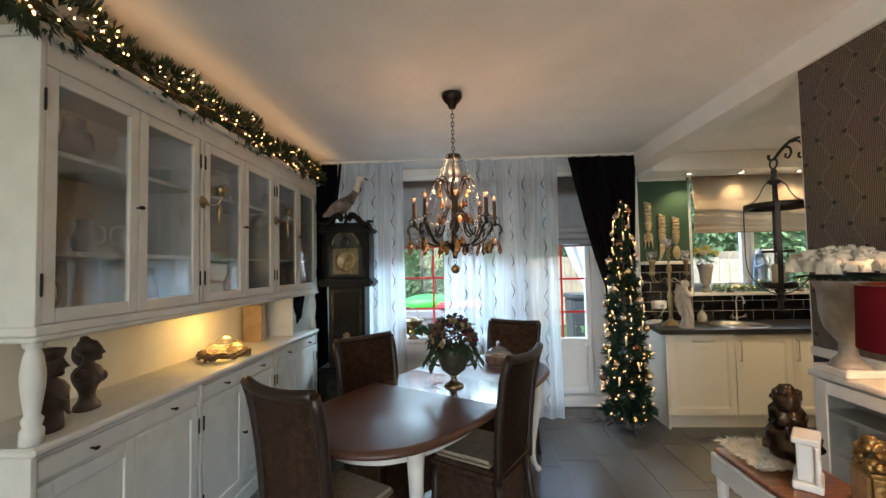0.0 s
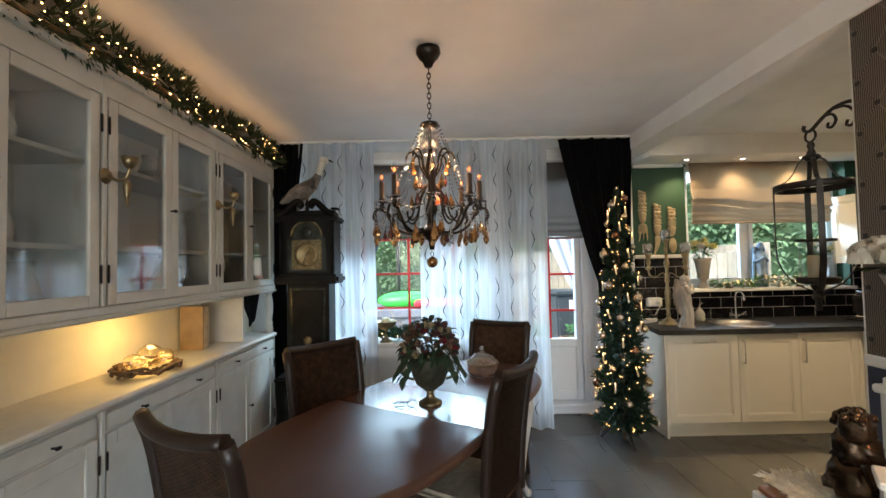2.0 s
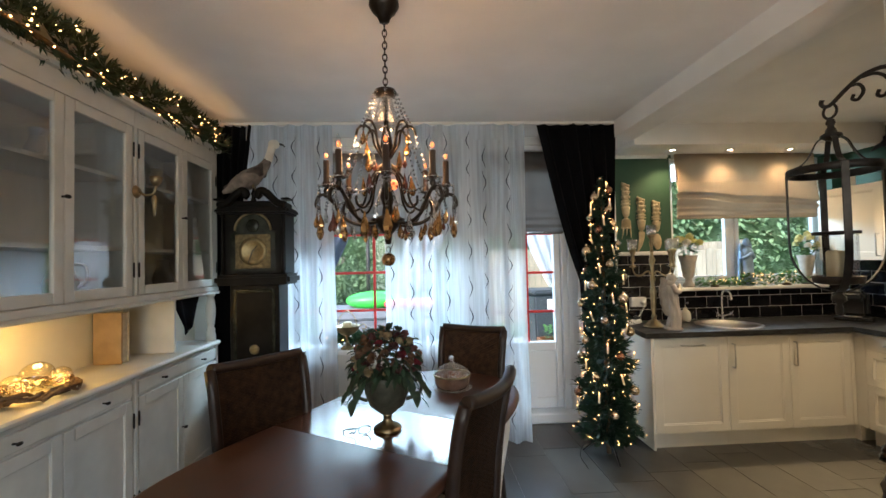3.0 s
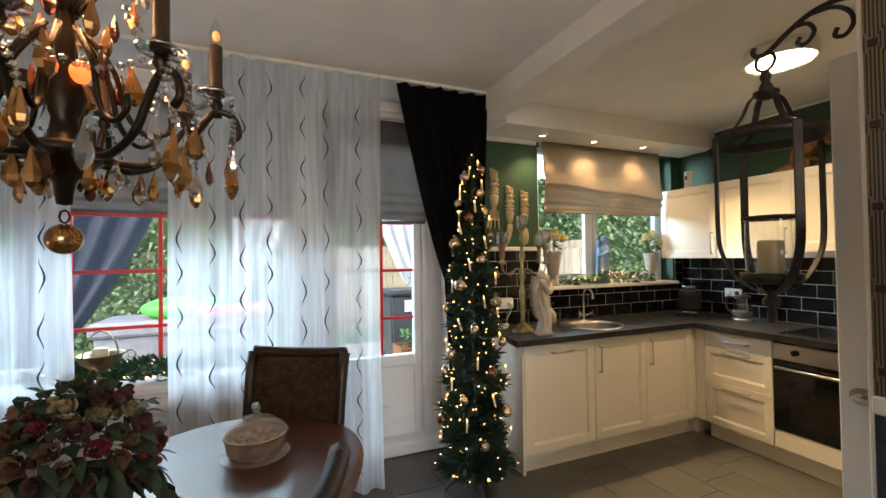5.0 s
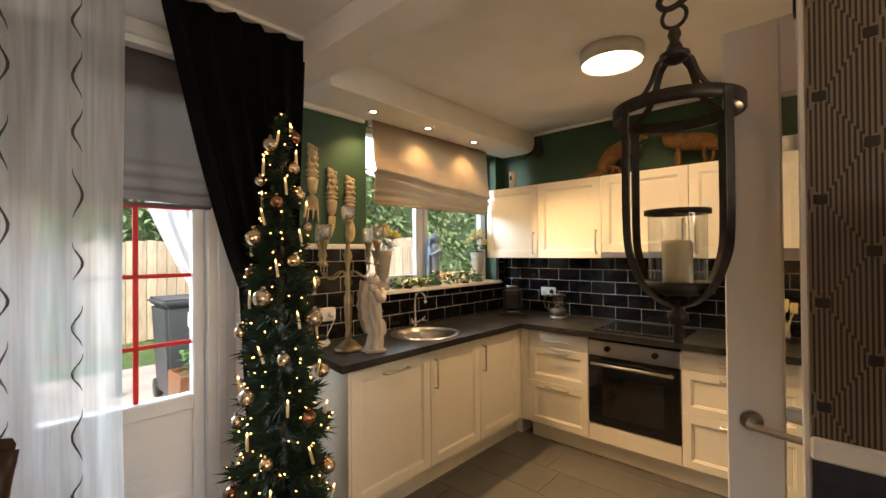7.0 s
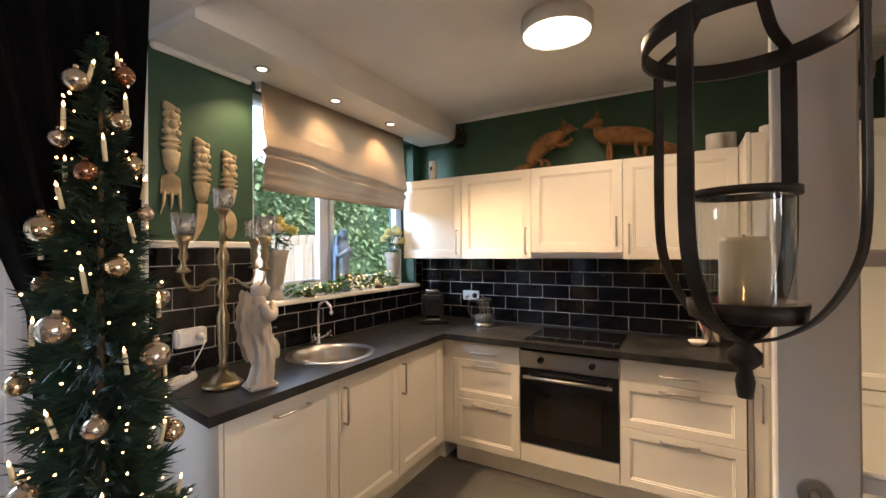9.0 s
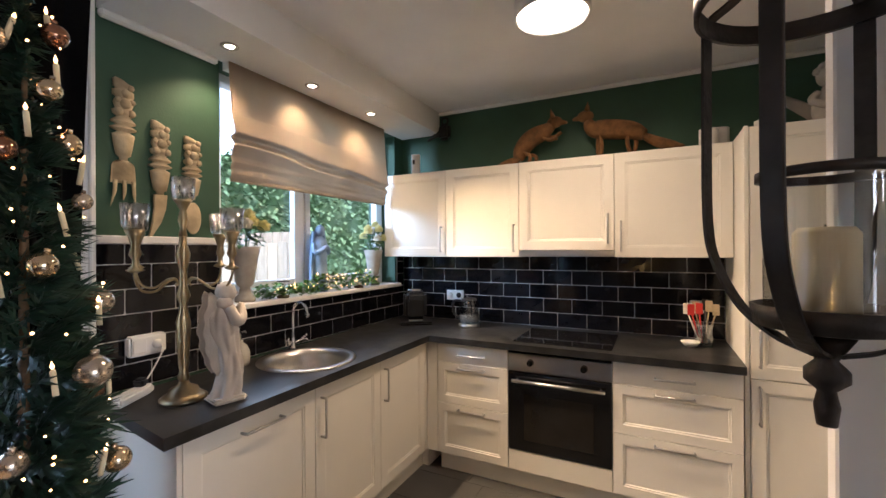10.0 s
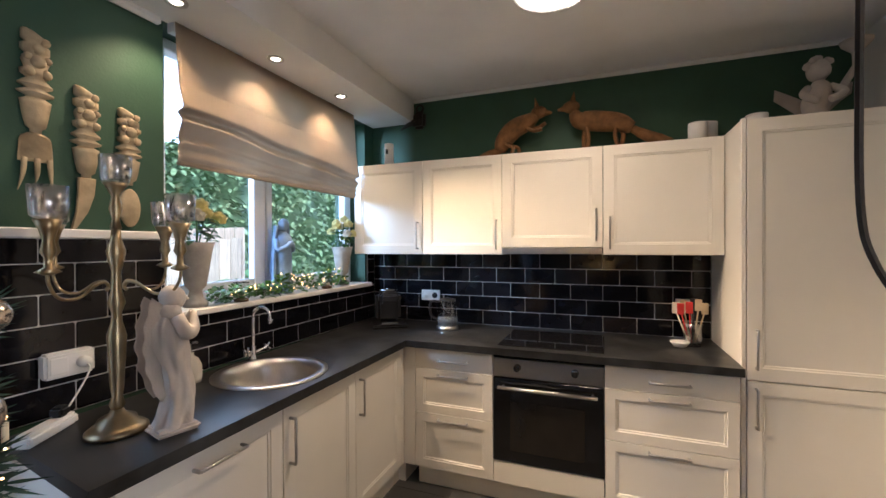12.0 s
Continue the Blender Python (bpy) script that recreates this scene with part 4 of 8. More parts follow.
for k in range(UN):
    for side in (0, 1):
        y0 = UY[k] + 0.024 + side * (DL / UN / 2 - 0.022)
        w = DL / UN / 2 - 0.026
        d = part("glass_door", door_frame_mesh(w, 1.352, 2.275, 0.052), CABINET, dres)
        d.location = (DD - 0.001, y0, 0)
        g = slab("pane", (-0.014, 0.05, 1.402), (-0.010, w - 0.05, 2.225), CAB_PANE, d)
        g.visible_shadow = False
        for z in (1.49, 2.15):
            hinge(d, -0.003 if side == 0 else w + 0.003, z)
        if side == 0:
            small_knob(d, (0.0, w - 0.012, 1.82))
        # base door
        bm = B()
        zz0, zz1, rl = 0.125, 0.792, 0.058
        for a, b in (((-0.02, 0, zz0), (0, rl, zz1)), ((-0.02, w - rl, zz0), (0, w, zz1)), ((-0.02, rl, zz0), (0, w - rl, zz0 + rl)), ((-0.02, rl, zz1 - rl), (0, w - rl, zz1))):
            box(bm, a, b, 0.003)
        box(bm, (-0.018, rl, zz0 + rl), (-0.010, w - rl, zz1 - rl))
        bd = part("panel_door", bm, CABINET, dres)
        bd.location = (DD - 0.002, y0, 0)
        for z in (0.25, 0.68):
            hinge(bd, -0.003 if side == 0 else w + 0.003, z)
        if side == 0:
            small_knob(bd, (0.0, w - 0.02, 0.47))
    dr = part("drawer", box(B(), (-0.02, 0, 0.808), (0, DL / UN - 0.05, 0.882), 0.004), CABINET, dres)
    dr.location = (DD - 0.003, UY[k] + 0.025, 0)
    for f in (0.24, 0.76):
        small_knob(dr, (0.0, f * (DL / UN - 0.05), 0.845), 0.009)
# stiles between the doors
for k in range(UN + 1):
    y = min(max(UY[k], 0.012), DL - 0.012)
    slab("stile", (DD - 0.022, y - 0.011, 0.106), (DD + 0.001, y + 0.011, CT_D - 0.034), CABINET, dres, 0.002)
    slab("stile", (DD - 0.022, y - 0.011, 1.350), (DD + 0.001, y + 0.011, 2.37), CABINET, dres, 0.002)
slab("frieze", (DD - 0.02, 0.024, 2.278), (DD - 0.001, DL - 0.024, 2.3705), CABINET, dres, 0.002)
TURN_COL = [(0.0, 0), (0.034, 0), (0.034, 0.05), (0.026, 0.06), (0.032, 0.085), (0.022, 0.10), (0.026, 0.13), (0.034, 0.19), (0.036, 0.24), (0.028, 0.30), (0.020, 0.325), (0.030, 0.335), (0.034, 0.365), (0.0, 0.365)]
for y in (0.035, DL - 0.035):
    part("turned_post", lathe(B(), TURN_COL, (DD - 0.035, y, CT_D + 0.001), 16), CABINET, dres, "turned white post")
for y0, y1 in ((2.30, 2.32),):
    slab("niche_divider", (0.022, y0, CT_D + 0.001), (DD - 0.06, y1, 1.291), CABINET, dres)

# crockery behind the glass
random.seed(5)
JUG = [(0.0, 0), (0.035, 0), (0.05, 0.03), (0.055, 0.07), (0.04, 0.11), (0.03, 0.14), (0.036, 0.17), (0.03, 0.168), (0.0, 0.15)]
for k, (yy, zz, s) in enumerate(((3.18, 1.346, 1.1), (3.36, 1.616, 0.9), (3.28, 1.996, 1.2), (3.62, 1.996, 1.3), (3.72, 1.346, 1.2), (3.60, 1.616, 1.0), (4.10, 1.616, 1.0), (4.45, 1.996, 1.0), (4.55, 1.346, 1.3), (5.05, 1.616, 0.9), (5.40, 1.346, 1.2), (5.30, 1.996, 1.0))):
    j = thing("jug", pose(XW + 0.15 + 0.02 * (k % 3), yy, zz + 0.0005, 0, 0, k * 47), "pale stoneware jug on a dresser shelf", "jug", "crockery in the dresser")
    part("body", lathe(B(), [(r * s, z * s) for r, z in JUG], seg=16), CERAMIC if k % 2 else STONE_URN, j)
    part("handle", tube(B(), curve_pts([(0.03 * s, 0, 0.14 * s), (0.075 * s, 0, 0.13 * s), (0.08 * s, 0, 0.07 * s), (0.052 * s, 0, 0.05 * s)], 4), 0.007 * s, 6), CERAMIC if k % 2 else STONE_URN, j)

# sconces on the dresser
for yy in (DY0 + UY[1], DY0 + UY[2]):
    sc = thing("wall_sconce", pose(DXF + 0.003, yy, 1.92), "brass candle sconce fixed to the dresser", "sconce", "dresser sconces")
    bm = B()
    vs = bmesh.ops.create_cone(bm, cap_ends=True, segments=20, radius1=0.036, radius2=0.020, depth=0.016)["verts"]
    bmesh.ops.rotate(bm, cent=(0, 0, 0), matrix=Matrix.Rotation(math.pi / 2, 3, "Y"), verts=vs)
    bmesh.ops.translate(bm, vec=(0.008, 0, 0), verts=vs)
    part("rose_plate", bm, BRASS, sc)
    part("arm", tube(B(), curve_pts([(0.014, 0, 0), (0.05, 0.0, -0.02), (0.09, 0.0, -0.01), (0.105, 0, 0.03)], 5), 0.007, 8), BRASS, sc)
    part("candle_cup", lathe(B(), [(0.0, 0), (0.012, 0), (0.026, 0.02), (0.034, 0.05), (0.028, 0.052), (0.018, 0.02), (0.0, 0.015)], (0.105, 0, 0.03), 14), BRASS, sc)
    part("drop", lathe(B(), [(0.0, -0.12), (0.006, -0.115), (0.012, -0.06), (0.018, -0.02), (0.008, 0.0), (0.0, 0.0)], (0.095, 0, -0.02), 12), BRASS, sc)

# garland with lights along the dresser top
gar = thing("fir_garland", pose(0, 0, 2.41), "fir garland with warm fairy lights along the dresser top", "garland")
bm, lit = B(), []
for k in range(950):
    y = DY0 - 0.35 + (DL + 0.42) * k / 950
    r = 0.085 * (0.8 + 0.25 * math.sin(y * 9))
    a = rnd(0, 2 * math.pi)
    rr = r * math.sqrt(random.random())
    p = Vector((DXF - 0.01 + rr * math.cos(a) + 0.03 * math.sin(y * 5), y, max(0.012, 0.065 + rr * math.sin(a)) - (0.05 if math.cos(a) * rr > 0.055 else 0)))
    d = Vector((math.cos(a) + 0.3, rnd(-0.8, 0.8), math.sin(a)))
    tuft(bm, p, d, 0.075, 9, 0.6, 0.0045)
    if random.random() < 0.19:
        lit.append(p + Vector((0.035 + 0.02 * random.random(), 0, 0.02 * math.sin(a))))
part("needles", bm, NEEDLE_WARM, gar, kind="stuff")
part("stem", tube(B(), [(DXF - 0.02 + 0.03 * math.sin(y * 5), y, 0.05) for y in np.linspace(DY0 - 0.35, DY1 + 0.05, 30)], 0.012, 6), TWIG, gar)
bm = B()
bulbs(bm, lit, 0.0045)
part("fairy_lights", bm, FAIRY, gar, "warm white fairy lights", kind="stuff")

lamp("garland_light", "AREA", 0.13, (1.0, 0.55, 0.2), pose(0.40, 4.3, 2.46, 180, -25, 0), size=0.10, size_y=2.6)

# ---- on the dresser ----
def bust_woman(bm):
    """A bowed head with pinned-up hair over bare shoulders, on a flared foot."""
    lathe(bm, [(0, 0), (0.066, 0), (0.064, 0.014), (0.046, 0.034), (0.037, 0.055), (0.044, 0.080), (0.060, 0.105), (0.072, 0.130), (0.074, 0.150), (0.060, 0.172), (0.036, 0.186), (0.024, 0.200), (0.023, 0.235), (0, 0.24)], seg=24, sx=0.72, sy=1.0)
    for sy in (-1, 1):
        ball(bm, (0.036, sy * 0.028, 0.128), 0.027, sub=3)
        ball(bm, (-0.004, sy * 0.060, 0.155), 0.024, 1, 1, 0.9, 3)
    ball(bm, (0.020, 0, 0.238), 0.034, 1.0, 0.86, 1.22, 3)
    ball(bm, (0.038, 0, 0.213), 0.014, 1, 1, 0.9, 2)
    tube(bm, [(0.048, 0, 0.250), (0.058, 0, 0.232), (0.046, 0, 0.229)], [0.004, 0.007, 0.004], 7)
    ball(bm, (-0.002, 0, 0.256), 0.040, 1.08, 0.98, 0.92, 3, 0.22)
    ball(bm, (-0.012, 0, 0.293), 0.016, 1.2, 1.1, 0.9, 2, 0.3)
    tube(bm, curve_pts([(-0.034, 0.01, 0.255), (-0.044, 0.018, 0.215), (-0.030, 0.034, 0.175)], 4), [0.022, 0.022, 0.021, 0.02, 0.019, 0.018, 0.016, 0.014, 0.010], 9)
    return bm


def bust_man(bm):
    """A man's head in a broad flat cap over draped shoulders."""
    lathe(bm, [(0, 0), (0.056, 0), (0.056, 0.02), (0.052, 0.05), (0.060, 0.09), (0.072, 0.125), (0.074, 0.145), (0.056, 0.170), (0.032, 0.185), (0.028, 0.20), (0.027, 0.23), (0, 0.235)], seg=24, sx=0.78, sy=1.05)
    for k in range(4):
        tube(bm, curve_pts([(0.030, -0.058 + 0.012 * k, 0.150 - 0.006 * k), (0.056, -0.010 + 0.008 * k, 0.105 - 0.016 * k), (0.034, 0.055, 0.130 - 0.024 * k)], 4), 0.007, 7)
    ball(bm, (0.014, 0, 0.236), 0.036, 1.0, 0.85, 1.25, 3)
    ball(bm, (0.034, 0, 0.207), 0.015, 1, 1, 0.9, 2)
    tube(bm, [(0.046, 0, 0.250), (0.058, 0, 0.230), (0.044, 0, 0.226)], [0.004, 0.008, 0.004], 7)
    ball(bm, (-0.010, 0, 0.232), 0.036, 1.0, 1.0, 1.05, 3, 0.2)
    lathe(bm, [(0, 0.262), (0.040, 0.260), (0.045, 0.268), (0.052, 0.288), (0.050, 0.296), (0.02, 0.302), (0, 0.303)], (0.002, 0, 0), 8)
    return bm


for fn, x, y, s, a, lab in ((bust_man, 0.125, 3.09, 1.02, 20, "dark bust of a man in a flat cap"), (bust_woman, 0.045, 3.34, 1.02, 25, "dark bust of a woman with pinned hair")):
    b = part("portrait_bust", fn(B()), BUST)
    b.matrix_world = pose(x, y, CT_D + 0.0005, 0, 0, a) @ Matrix.Diagonal((s, s, s, 1))
    tagged(b, lab + " on the dresser", "bust", "dresser busts")

wr = thing("globe_bowl", pose(0.06, 4.36, CT_D), "twig wreath holding glowing glass globes", "table light")
bm = B()
for k in range(60):
    a = rnd(0, 6.28)
    r = rnd(0.10, 0.155)
    b2 = a + rnd(0.5, 1.1)
    tube(bm, curve_pts([(r * math.cos(a), 1.25 * r * math.sin(a), rnd(0.006, 0.05)), (1.06 * r * math.cos((a + b2) / 2), 1.3 * r * math.sin((a + b2) / 2), rnd(0.01, 0.055)), (r * math.cos(b2), 1.25 * r * math.sin(b2), rnd(0.006, 0.05))], 3), rnd(0.004, 0.010), 6)
part("wreath", bm, TWIG, wr)
for gx, gy, gz, gr in ((0.0, 0.02, 0.085, 0.065), (0.03, -0.09, 0.06, 0.042), (0.02, 0.12, 0.06, 0.045), (-0.06, -0.03, 0.06, 0.045), (0.07, 0.05, 0.06, 0.035)):
    g = part("globe", ball(B(), (gx, gy, gz), gr, sub=3), GLOBE, wr, "warm crackle glass globe")
    bm = B()
    for k in range(26):
        v = Vector((rnd(-1, 1), rnd(-1, 1), rnd(-1, 1)))
        bulbs(bm, [Vector((gx, gy, gz)) + gr * 0.8 * v / max(1.0, v.length)], 0.0017)
    part("lights", bm, FAIRY, g, kind="stuff")
lamp("globe_bowl_light", "POINT", 0.55, (1.0, 0.62, 0.20), pose(0.08, 4.36, CT_D + 0.19), radius=0.05)

bk = thing("old_book", pose(-0.06, 4.98, CT_D, 0, 0, 0), "old books standing upright in the dresser niche", "books")
slab("cover", (-0.07, -0.03, 0.0), (0.09, -0.015, 0.30), mat("tan_book_board", (0.36, 0.24, 0.125), 0.7, vary=0.15, scale=12, bump=0.1), bk, 0.003)
slab("page_block", (-0.068, -0.014, 0.004), (0.085, 0.028, 0.295), PAPER, bk, 0.003)
slab("cover", (-0.07, 0.029, 0.0), (0.09, 0.042, 0.30), PAPER, bk, 0.003)
cl = thing("black_cloth", pose(0.14, 5.42, 1.285), "black cloth hanging as a corner in the dresser niche", "cloth")
part("cloth", sheet(B(), lambda u, v: (0.02 * math.sin(u * 9), -0.17 + 0.34 * (u * (1 - 0.75 * v) + 0.45 * v), -0.27 * v * (1 - 0.55 * abs(u - 0.45))), 12, 10, 0.004), BLACK_CLOTH, cl)

# ---- longcase clock with a stuffed bird ----
clk = thing("longcase_clock", pose(0.315, 5.40, 0), "black longcase clock with a brass dial and broken pediment", "clock")
bm = box(B(), (0.0, 0.0, 0.0), (0.55, 0.285, 0.09), 0.01)
part("foot", bm, CLOCK_BLACK, clk)
part("base", box(B(), (0.03, 0.02, 0.09), (0.52, 0.275, 0.56), 0.006), CLOCK_BLACK, clk)
part("base_moulding", box(B(), (0.015, 0.005, 0.56), (0.535, 0.285, 0.61), 0.016, 2), CLOCK_BLACK, clk)
slab("base_inlay", (0.10, 0.014, 0.15), (0.45, 0.0195, 0.50), CLOCK_GREEN, clk, 0.003)
part("waist", box(B(), (0.11, 0.06, 0.61), (0.455, 0.27, 1.36), 0.006), CLOCK_BLACK, clk)
bm = B()
for a, b in (((0.135, 0.05, 0.66), (0.16, 0.0595, 1.33)), ((0.405, 0.05, 0.66), (0.43, 0.0595, 1.33)), ((0.16, 0.05, 0.66), (0.405, 0.0595, 0.685)), ((0.16, 0.05, 1.305), (0.405, 0.0595, 1.33))):
    box(bm, a, b, 0.003)
part("waist_door", bm, CLOCK_GREEN, clk, "inlaid waist door frame")
slab("waist_glass", (0.16, 0.055, 0.685), (0.405, 0.0597, 1.305), CLOCK_BLACK, clk)
part("pendulum_disc", lathe(B(), [(0.0, 0.0), (0.035, 0.0), (0.033, 0.004), (0.0, 0.006)], (0, 0, 0), 20), BRASS_DULL, clk).matrix_basis = pose(0.28, 0.0545, 0.90, 90, 0, 0)
part("hood_base", box(B(), (0.02, 0.0, 1.36), (0.545, 0.28, 1.435), 0.02, 2), CLOCK_BLACK, clk)
part("hood_body", box(B(), (0.06, 0.05, 1.435), (0.505, 0.27, 1.90), 0.005), CLOCK_BLACK, clk)
bm = B()
N = 16
arch = [(0.125, 1.46), (0.44, 1.46), (0.44, 1.73)] + [(0.2825 + 0.115 * math.cos(math.pi * k / N), 1.75 + 0.115 * math.sin(math.pi * k / N)) for k in range(N + 1)] + [(0.125, 1.73)]
fr = [bm.verts.new((x, 0.040, z)) for x, z in arch]
bk2 = [bm.verts.new((x, 0.0495, z)) for x, z in arch]
bm.faces.new(fr)
for i in range(len(arch)):
    j = (i + 1) % len(arch)
    bm.faces.new((fr[i], fr[j], bk2[j], bk2[i]))
part("dial_plate", bm, CLOCK_GREEN, clk, "mottled arched dial plate")
slab("dial_square", (0.160, 0.0375, 1.478), (0.405, 0.0398, 1.722), mat("engraved_brass_dial", (0.15, 0.115, 0.06), 0.5, 0.8, vary=0.45, scale=45, bump=0.4, bscale=80), clk, 0.001, "engraved square brass dial")
part("chapter_ring", lathe(B(), [(0.0, 0.0), (0.098, 0.0), (0.098, 0.004), (0.070, 0.007), (0.066, 0.004), (0.0, 0.004)], seg=32), BRASS_DULL, clk, "round brass chapter ring").matrix_basis = pose(0.2825, 0.0372, 1.60, 90, 0, 0)
part("moon_disc", lathe(B(), [(0.0, 0.0), (0.045, 0.0), (0.04, 0.003), (0.0, 0.003)], seg=24), CLOCK_GREEN, clk).matrix_basis = pose(0.2825, 0.0395, 1.785, 90, 0, 0)
for a, ln in ((40, 0.055), (200, 0.085)):
    bm = B()
    box(bm, (-0.003, -0.002, -0.01), (0.003, 0.0, ln), 0.0005)
    part("hand_pointer", bm, BLACK_PLASTIC, clk, "dark clock pointer").matrix_basis = pose(0.2825, 0.0290, 1.60, 0, a, 0)
part("arch_moulding", tube(B(), [(0.2825 + 0.125 * math.cos(math.pi * k / 14), 0.04, 1.75 + 0.125 * math.sin(math.pi * k / 14)) for k in range(15)], 0.009, 6), BRASS_DULL, clk)
for x in (0.075, 0.495):
    part("column", lathe(B(), [(0.0, 0), (0.016, 0), (0.016, 0.02), (0.010, 0.03), (0.012, 0.2), (0.009, 0.40), (0.015, 0.415), (0.015, 0.43), (0, 0.43)], (x, 0.03, 1.437), 12), CLOCK_BLACK, clk, "slim turned column")
part("cornice", box(B(), (0.025, 0.005, 1.868), (0.54, 0.28, 1.915), 0.014, 2), CLOCK_BLACK, clk)
part("pediment", box(B(), (0.07, 0.05, 1.915), (0.495, 0.26, 1.965), 0.01), CLOCK_BLACK, clk)
for sg in (-1, 1):
    x0 = 0.2825
    pts = [(x0 + sg * 0.235, 0.03, 1.925), (x0 + sg * 0.17, 0.03, 1.95), (x0 + sg * 0.11, 0.03, 2.01), (x0 + sg * 0.065, 0.03, 2.035), (x0 + sg * 0.04, 0.03, 2.01), (x0 + sg * 0.06, 0.03, 1.99)]
    part("scroll", tube(B(), curve_pts(pts, 5), 0.028, 8), CLOCK_BLACK, clk, "black swan-neck scroll")
    part("corner_finial", box(B(), (x0 + sg * 0.235 - 0.03, 0.01, 1.965), (x0 + sg * 0.235 + 0.03, 0.10, 1.98), 0.005), CLOCK_BLACK, clk)
part("finial", lathe(B(), [(0, 0), (0.02, 0), (0.012, 0.03), (0.02, 0.05), (0.006, 0.08), (0, 0.10)], (0.2825, 0.06, 1.965), 12), CLOCK_BLACK, clk)
bird = thing("stuffed_gull", pose(0.575, 5.52, 2.012, 0, 0, 8), "stuffed grey and white gull standing on the clock", "stuffed bird")
bm = B()
tube(bm, curve_pts([(-0.21, 0, 0.02), (-0.12, 0, 0.07), (-0.02, 0, 0.13), (0.06, 0, 0.20), (0.10, 0, 0.265)], 5), [0.012, 0.018, 0.026, 0.036, 0.046, 0.055, 0.062, 0.066, 0.070, 0.072, 0.070, 0.066, 0.060, 0.054, 0.048, 0.044, 0.040, 0.036, 0.033, 0.030, 0.028], 14)
part("body", bm, FEATHER, bird)
part("head", ball(tube(B(), [(0.10, 0, 0.26), (0.12, 0, 0.33), (0.135, 0, 0.37)], [0.03, 0.026, 0.028], 10), (0.145, 0, 0.385), 0.036, 1.15, 0.85, 0.95, 3), PETAL_WHITE, bird, "white head and neck")
part("beak", tube(B(), curve_pts([(0.175, 0, 0.388), (0.205, 0, 0.383), (0.222, 0, 0.366)], 4), [0.011, 0.010, 0.009, 0.008, 0.007, 0.006, 0.005, 0.004, 0.002], 8), BLACK_PLASTIC, bird, "dark hooked beak")
for sg in (-1, 1):
    part("wing", sheet(B(), lambda u, v: (-0.20 + 0.28 * u, sg * (0.070 - 0.03 * v * v - 0.05 * (1 - u) ** 2), 0.06 + 0.17 * u - 0.085 * v * (0.35 + 0.65 * u)), 10, 6, 0.006), FEATHER_DARK, bird, "dark folded wing")
    part("leg", tube(B(), [(0.0, sg * 0.03, 0.12), (0.005, sg * 0.03, 0.02), (0.03, sg * 0.035, 0.003)], [0.012, 0.006, 0.008], 6), BRASS_DULL, bird)

# ---- curtains ----
CY = 5.715


def sheer(x0, x1, seed, label):
    t = thing("sheer_curtain", pose(0, CY, 0), label, "sheer curtain", "white sheers")
    w = x1 - x0

    def off(x, z):
        return 0.030 * math.sin(x * 46 + seed) * (0.55 + 0.45 * math.sin(x * 9 + seed * 2)) + 0.012 * math.sin(x * 23 + z * 1.5 + seed)

    def fn(u, v):
        x, z = x0 + w * u, 0.035 + 2.555 * v
        return (x + 0.012 * math.sin(z * 2 + seed) * (1 - v), off(x, z) + 0.03 * (1 - v), z)

    part("voile", sheet(B(), fn, int(w * 130), 14), VOILE, t)

    def hem(u, v):
        x, z, y = fn(u, 0.955 + 0.047 * v)[0], 0.035 + 2.555 * (0.955 + 0.047 * v), off(x0 + w * u, 2.5)
        return (x, y - 0.004, z)

    part("header_tape", sheet(B(), hem, int(w * 130), 2), VOILE, t)
    bm = B()
    col, x = 0, x0 + 0.05
    while x < x1 - 0.03:
        z = 0.15 + 0.11 * (col % 3)
        while z < 2.42:
            L = rnd(0.13, 0.19)
            sgn = random.choice((-1, 1))
            prev = None
            for k in range(9):
                f = k / 8
                xx = x + sgn * 0.013 * math.sin(f * 2 * math.pi - 1.3)
                zz = z + L * f
                hw = 0.0042 * math.sin(math.pi * min(0.98, f + 0.02)) + 0.0004
                yy = off(xx, zz) - 0.006 + 0.03 * (1 - zz / 2.6)
                a, b = bm.verts.new((xx - hw, yy, zz)), bm.verts.new((xx + hw, yy, zz))
                if prev:
                    bm.faces.new((prev[0], prev[1], b, a))
                prev = (a, b)
            z += L * rnd(1.1, 1.7)
        x += rnd(0.12, 0.19)
        col += 1
    part("embroidery", bm, THREAD, t, "dark wavy embroidered lines", kind="stuff")


sheer(0.44, 1.115, 0.3, "white voile curtain with dark wavy embroidery")
sheer(1.515, 2.645, 1.9, "wide white voile curtain with dark wavy embroidery")
setting("curtain_rail", (0.1, CY - 0.02, 2.595), (3.41, CY + 0.02, 2.617), TRIM, "white ceiling curtain rail", "curtain rail", 0.004)


def drape(name_label, xa0, xa1, xb0, xb1, ztie, floor_x0, floor_x1, seed):
    """A heavy curtain drawn aside: wide at the rail, gathered at ztie, then hanging to the floor."""
    t = thing("black_curtain", pose(0, CY + 0.015, 0), name_label, "curtain", "black curtains")

    def fn(u, v):
        z = 2.60 * v + 0.02 * (1 - v)
        if z > ztie:
            f = (z - ztie) / (2.60 - ztie)
            l, r, y = xb0 + (xa0 - xb0) * f ** 0.85, xb1 + (xa1 - xb1) * f, 0.02 * (1 - f)
        else:
            f = z / ztie
            l, r, y = floor_x0 + (xb0 - floor_x0) * f, floor_x1 + (xb1 - floor_x1) * f, 0.16 - 0.14 * f
        x = l + (r - l) * u
        return (x, y + 0.026 * math.sin(u * 34 + seed + 0.6 * z) + 0.01 * math.sin(u * 13 - z * 3), z)

    part("velvet", sheet(B(), fn, 90, 40, 0.005), BLACK_CLOTH, t)


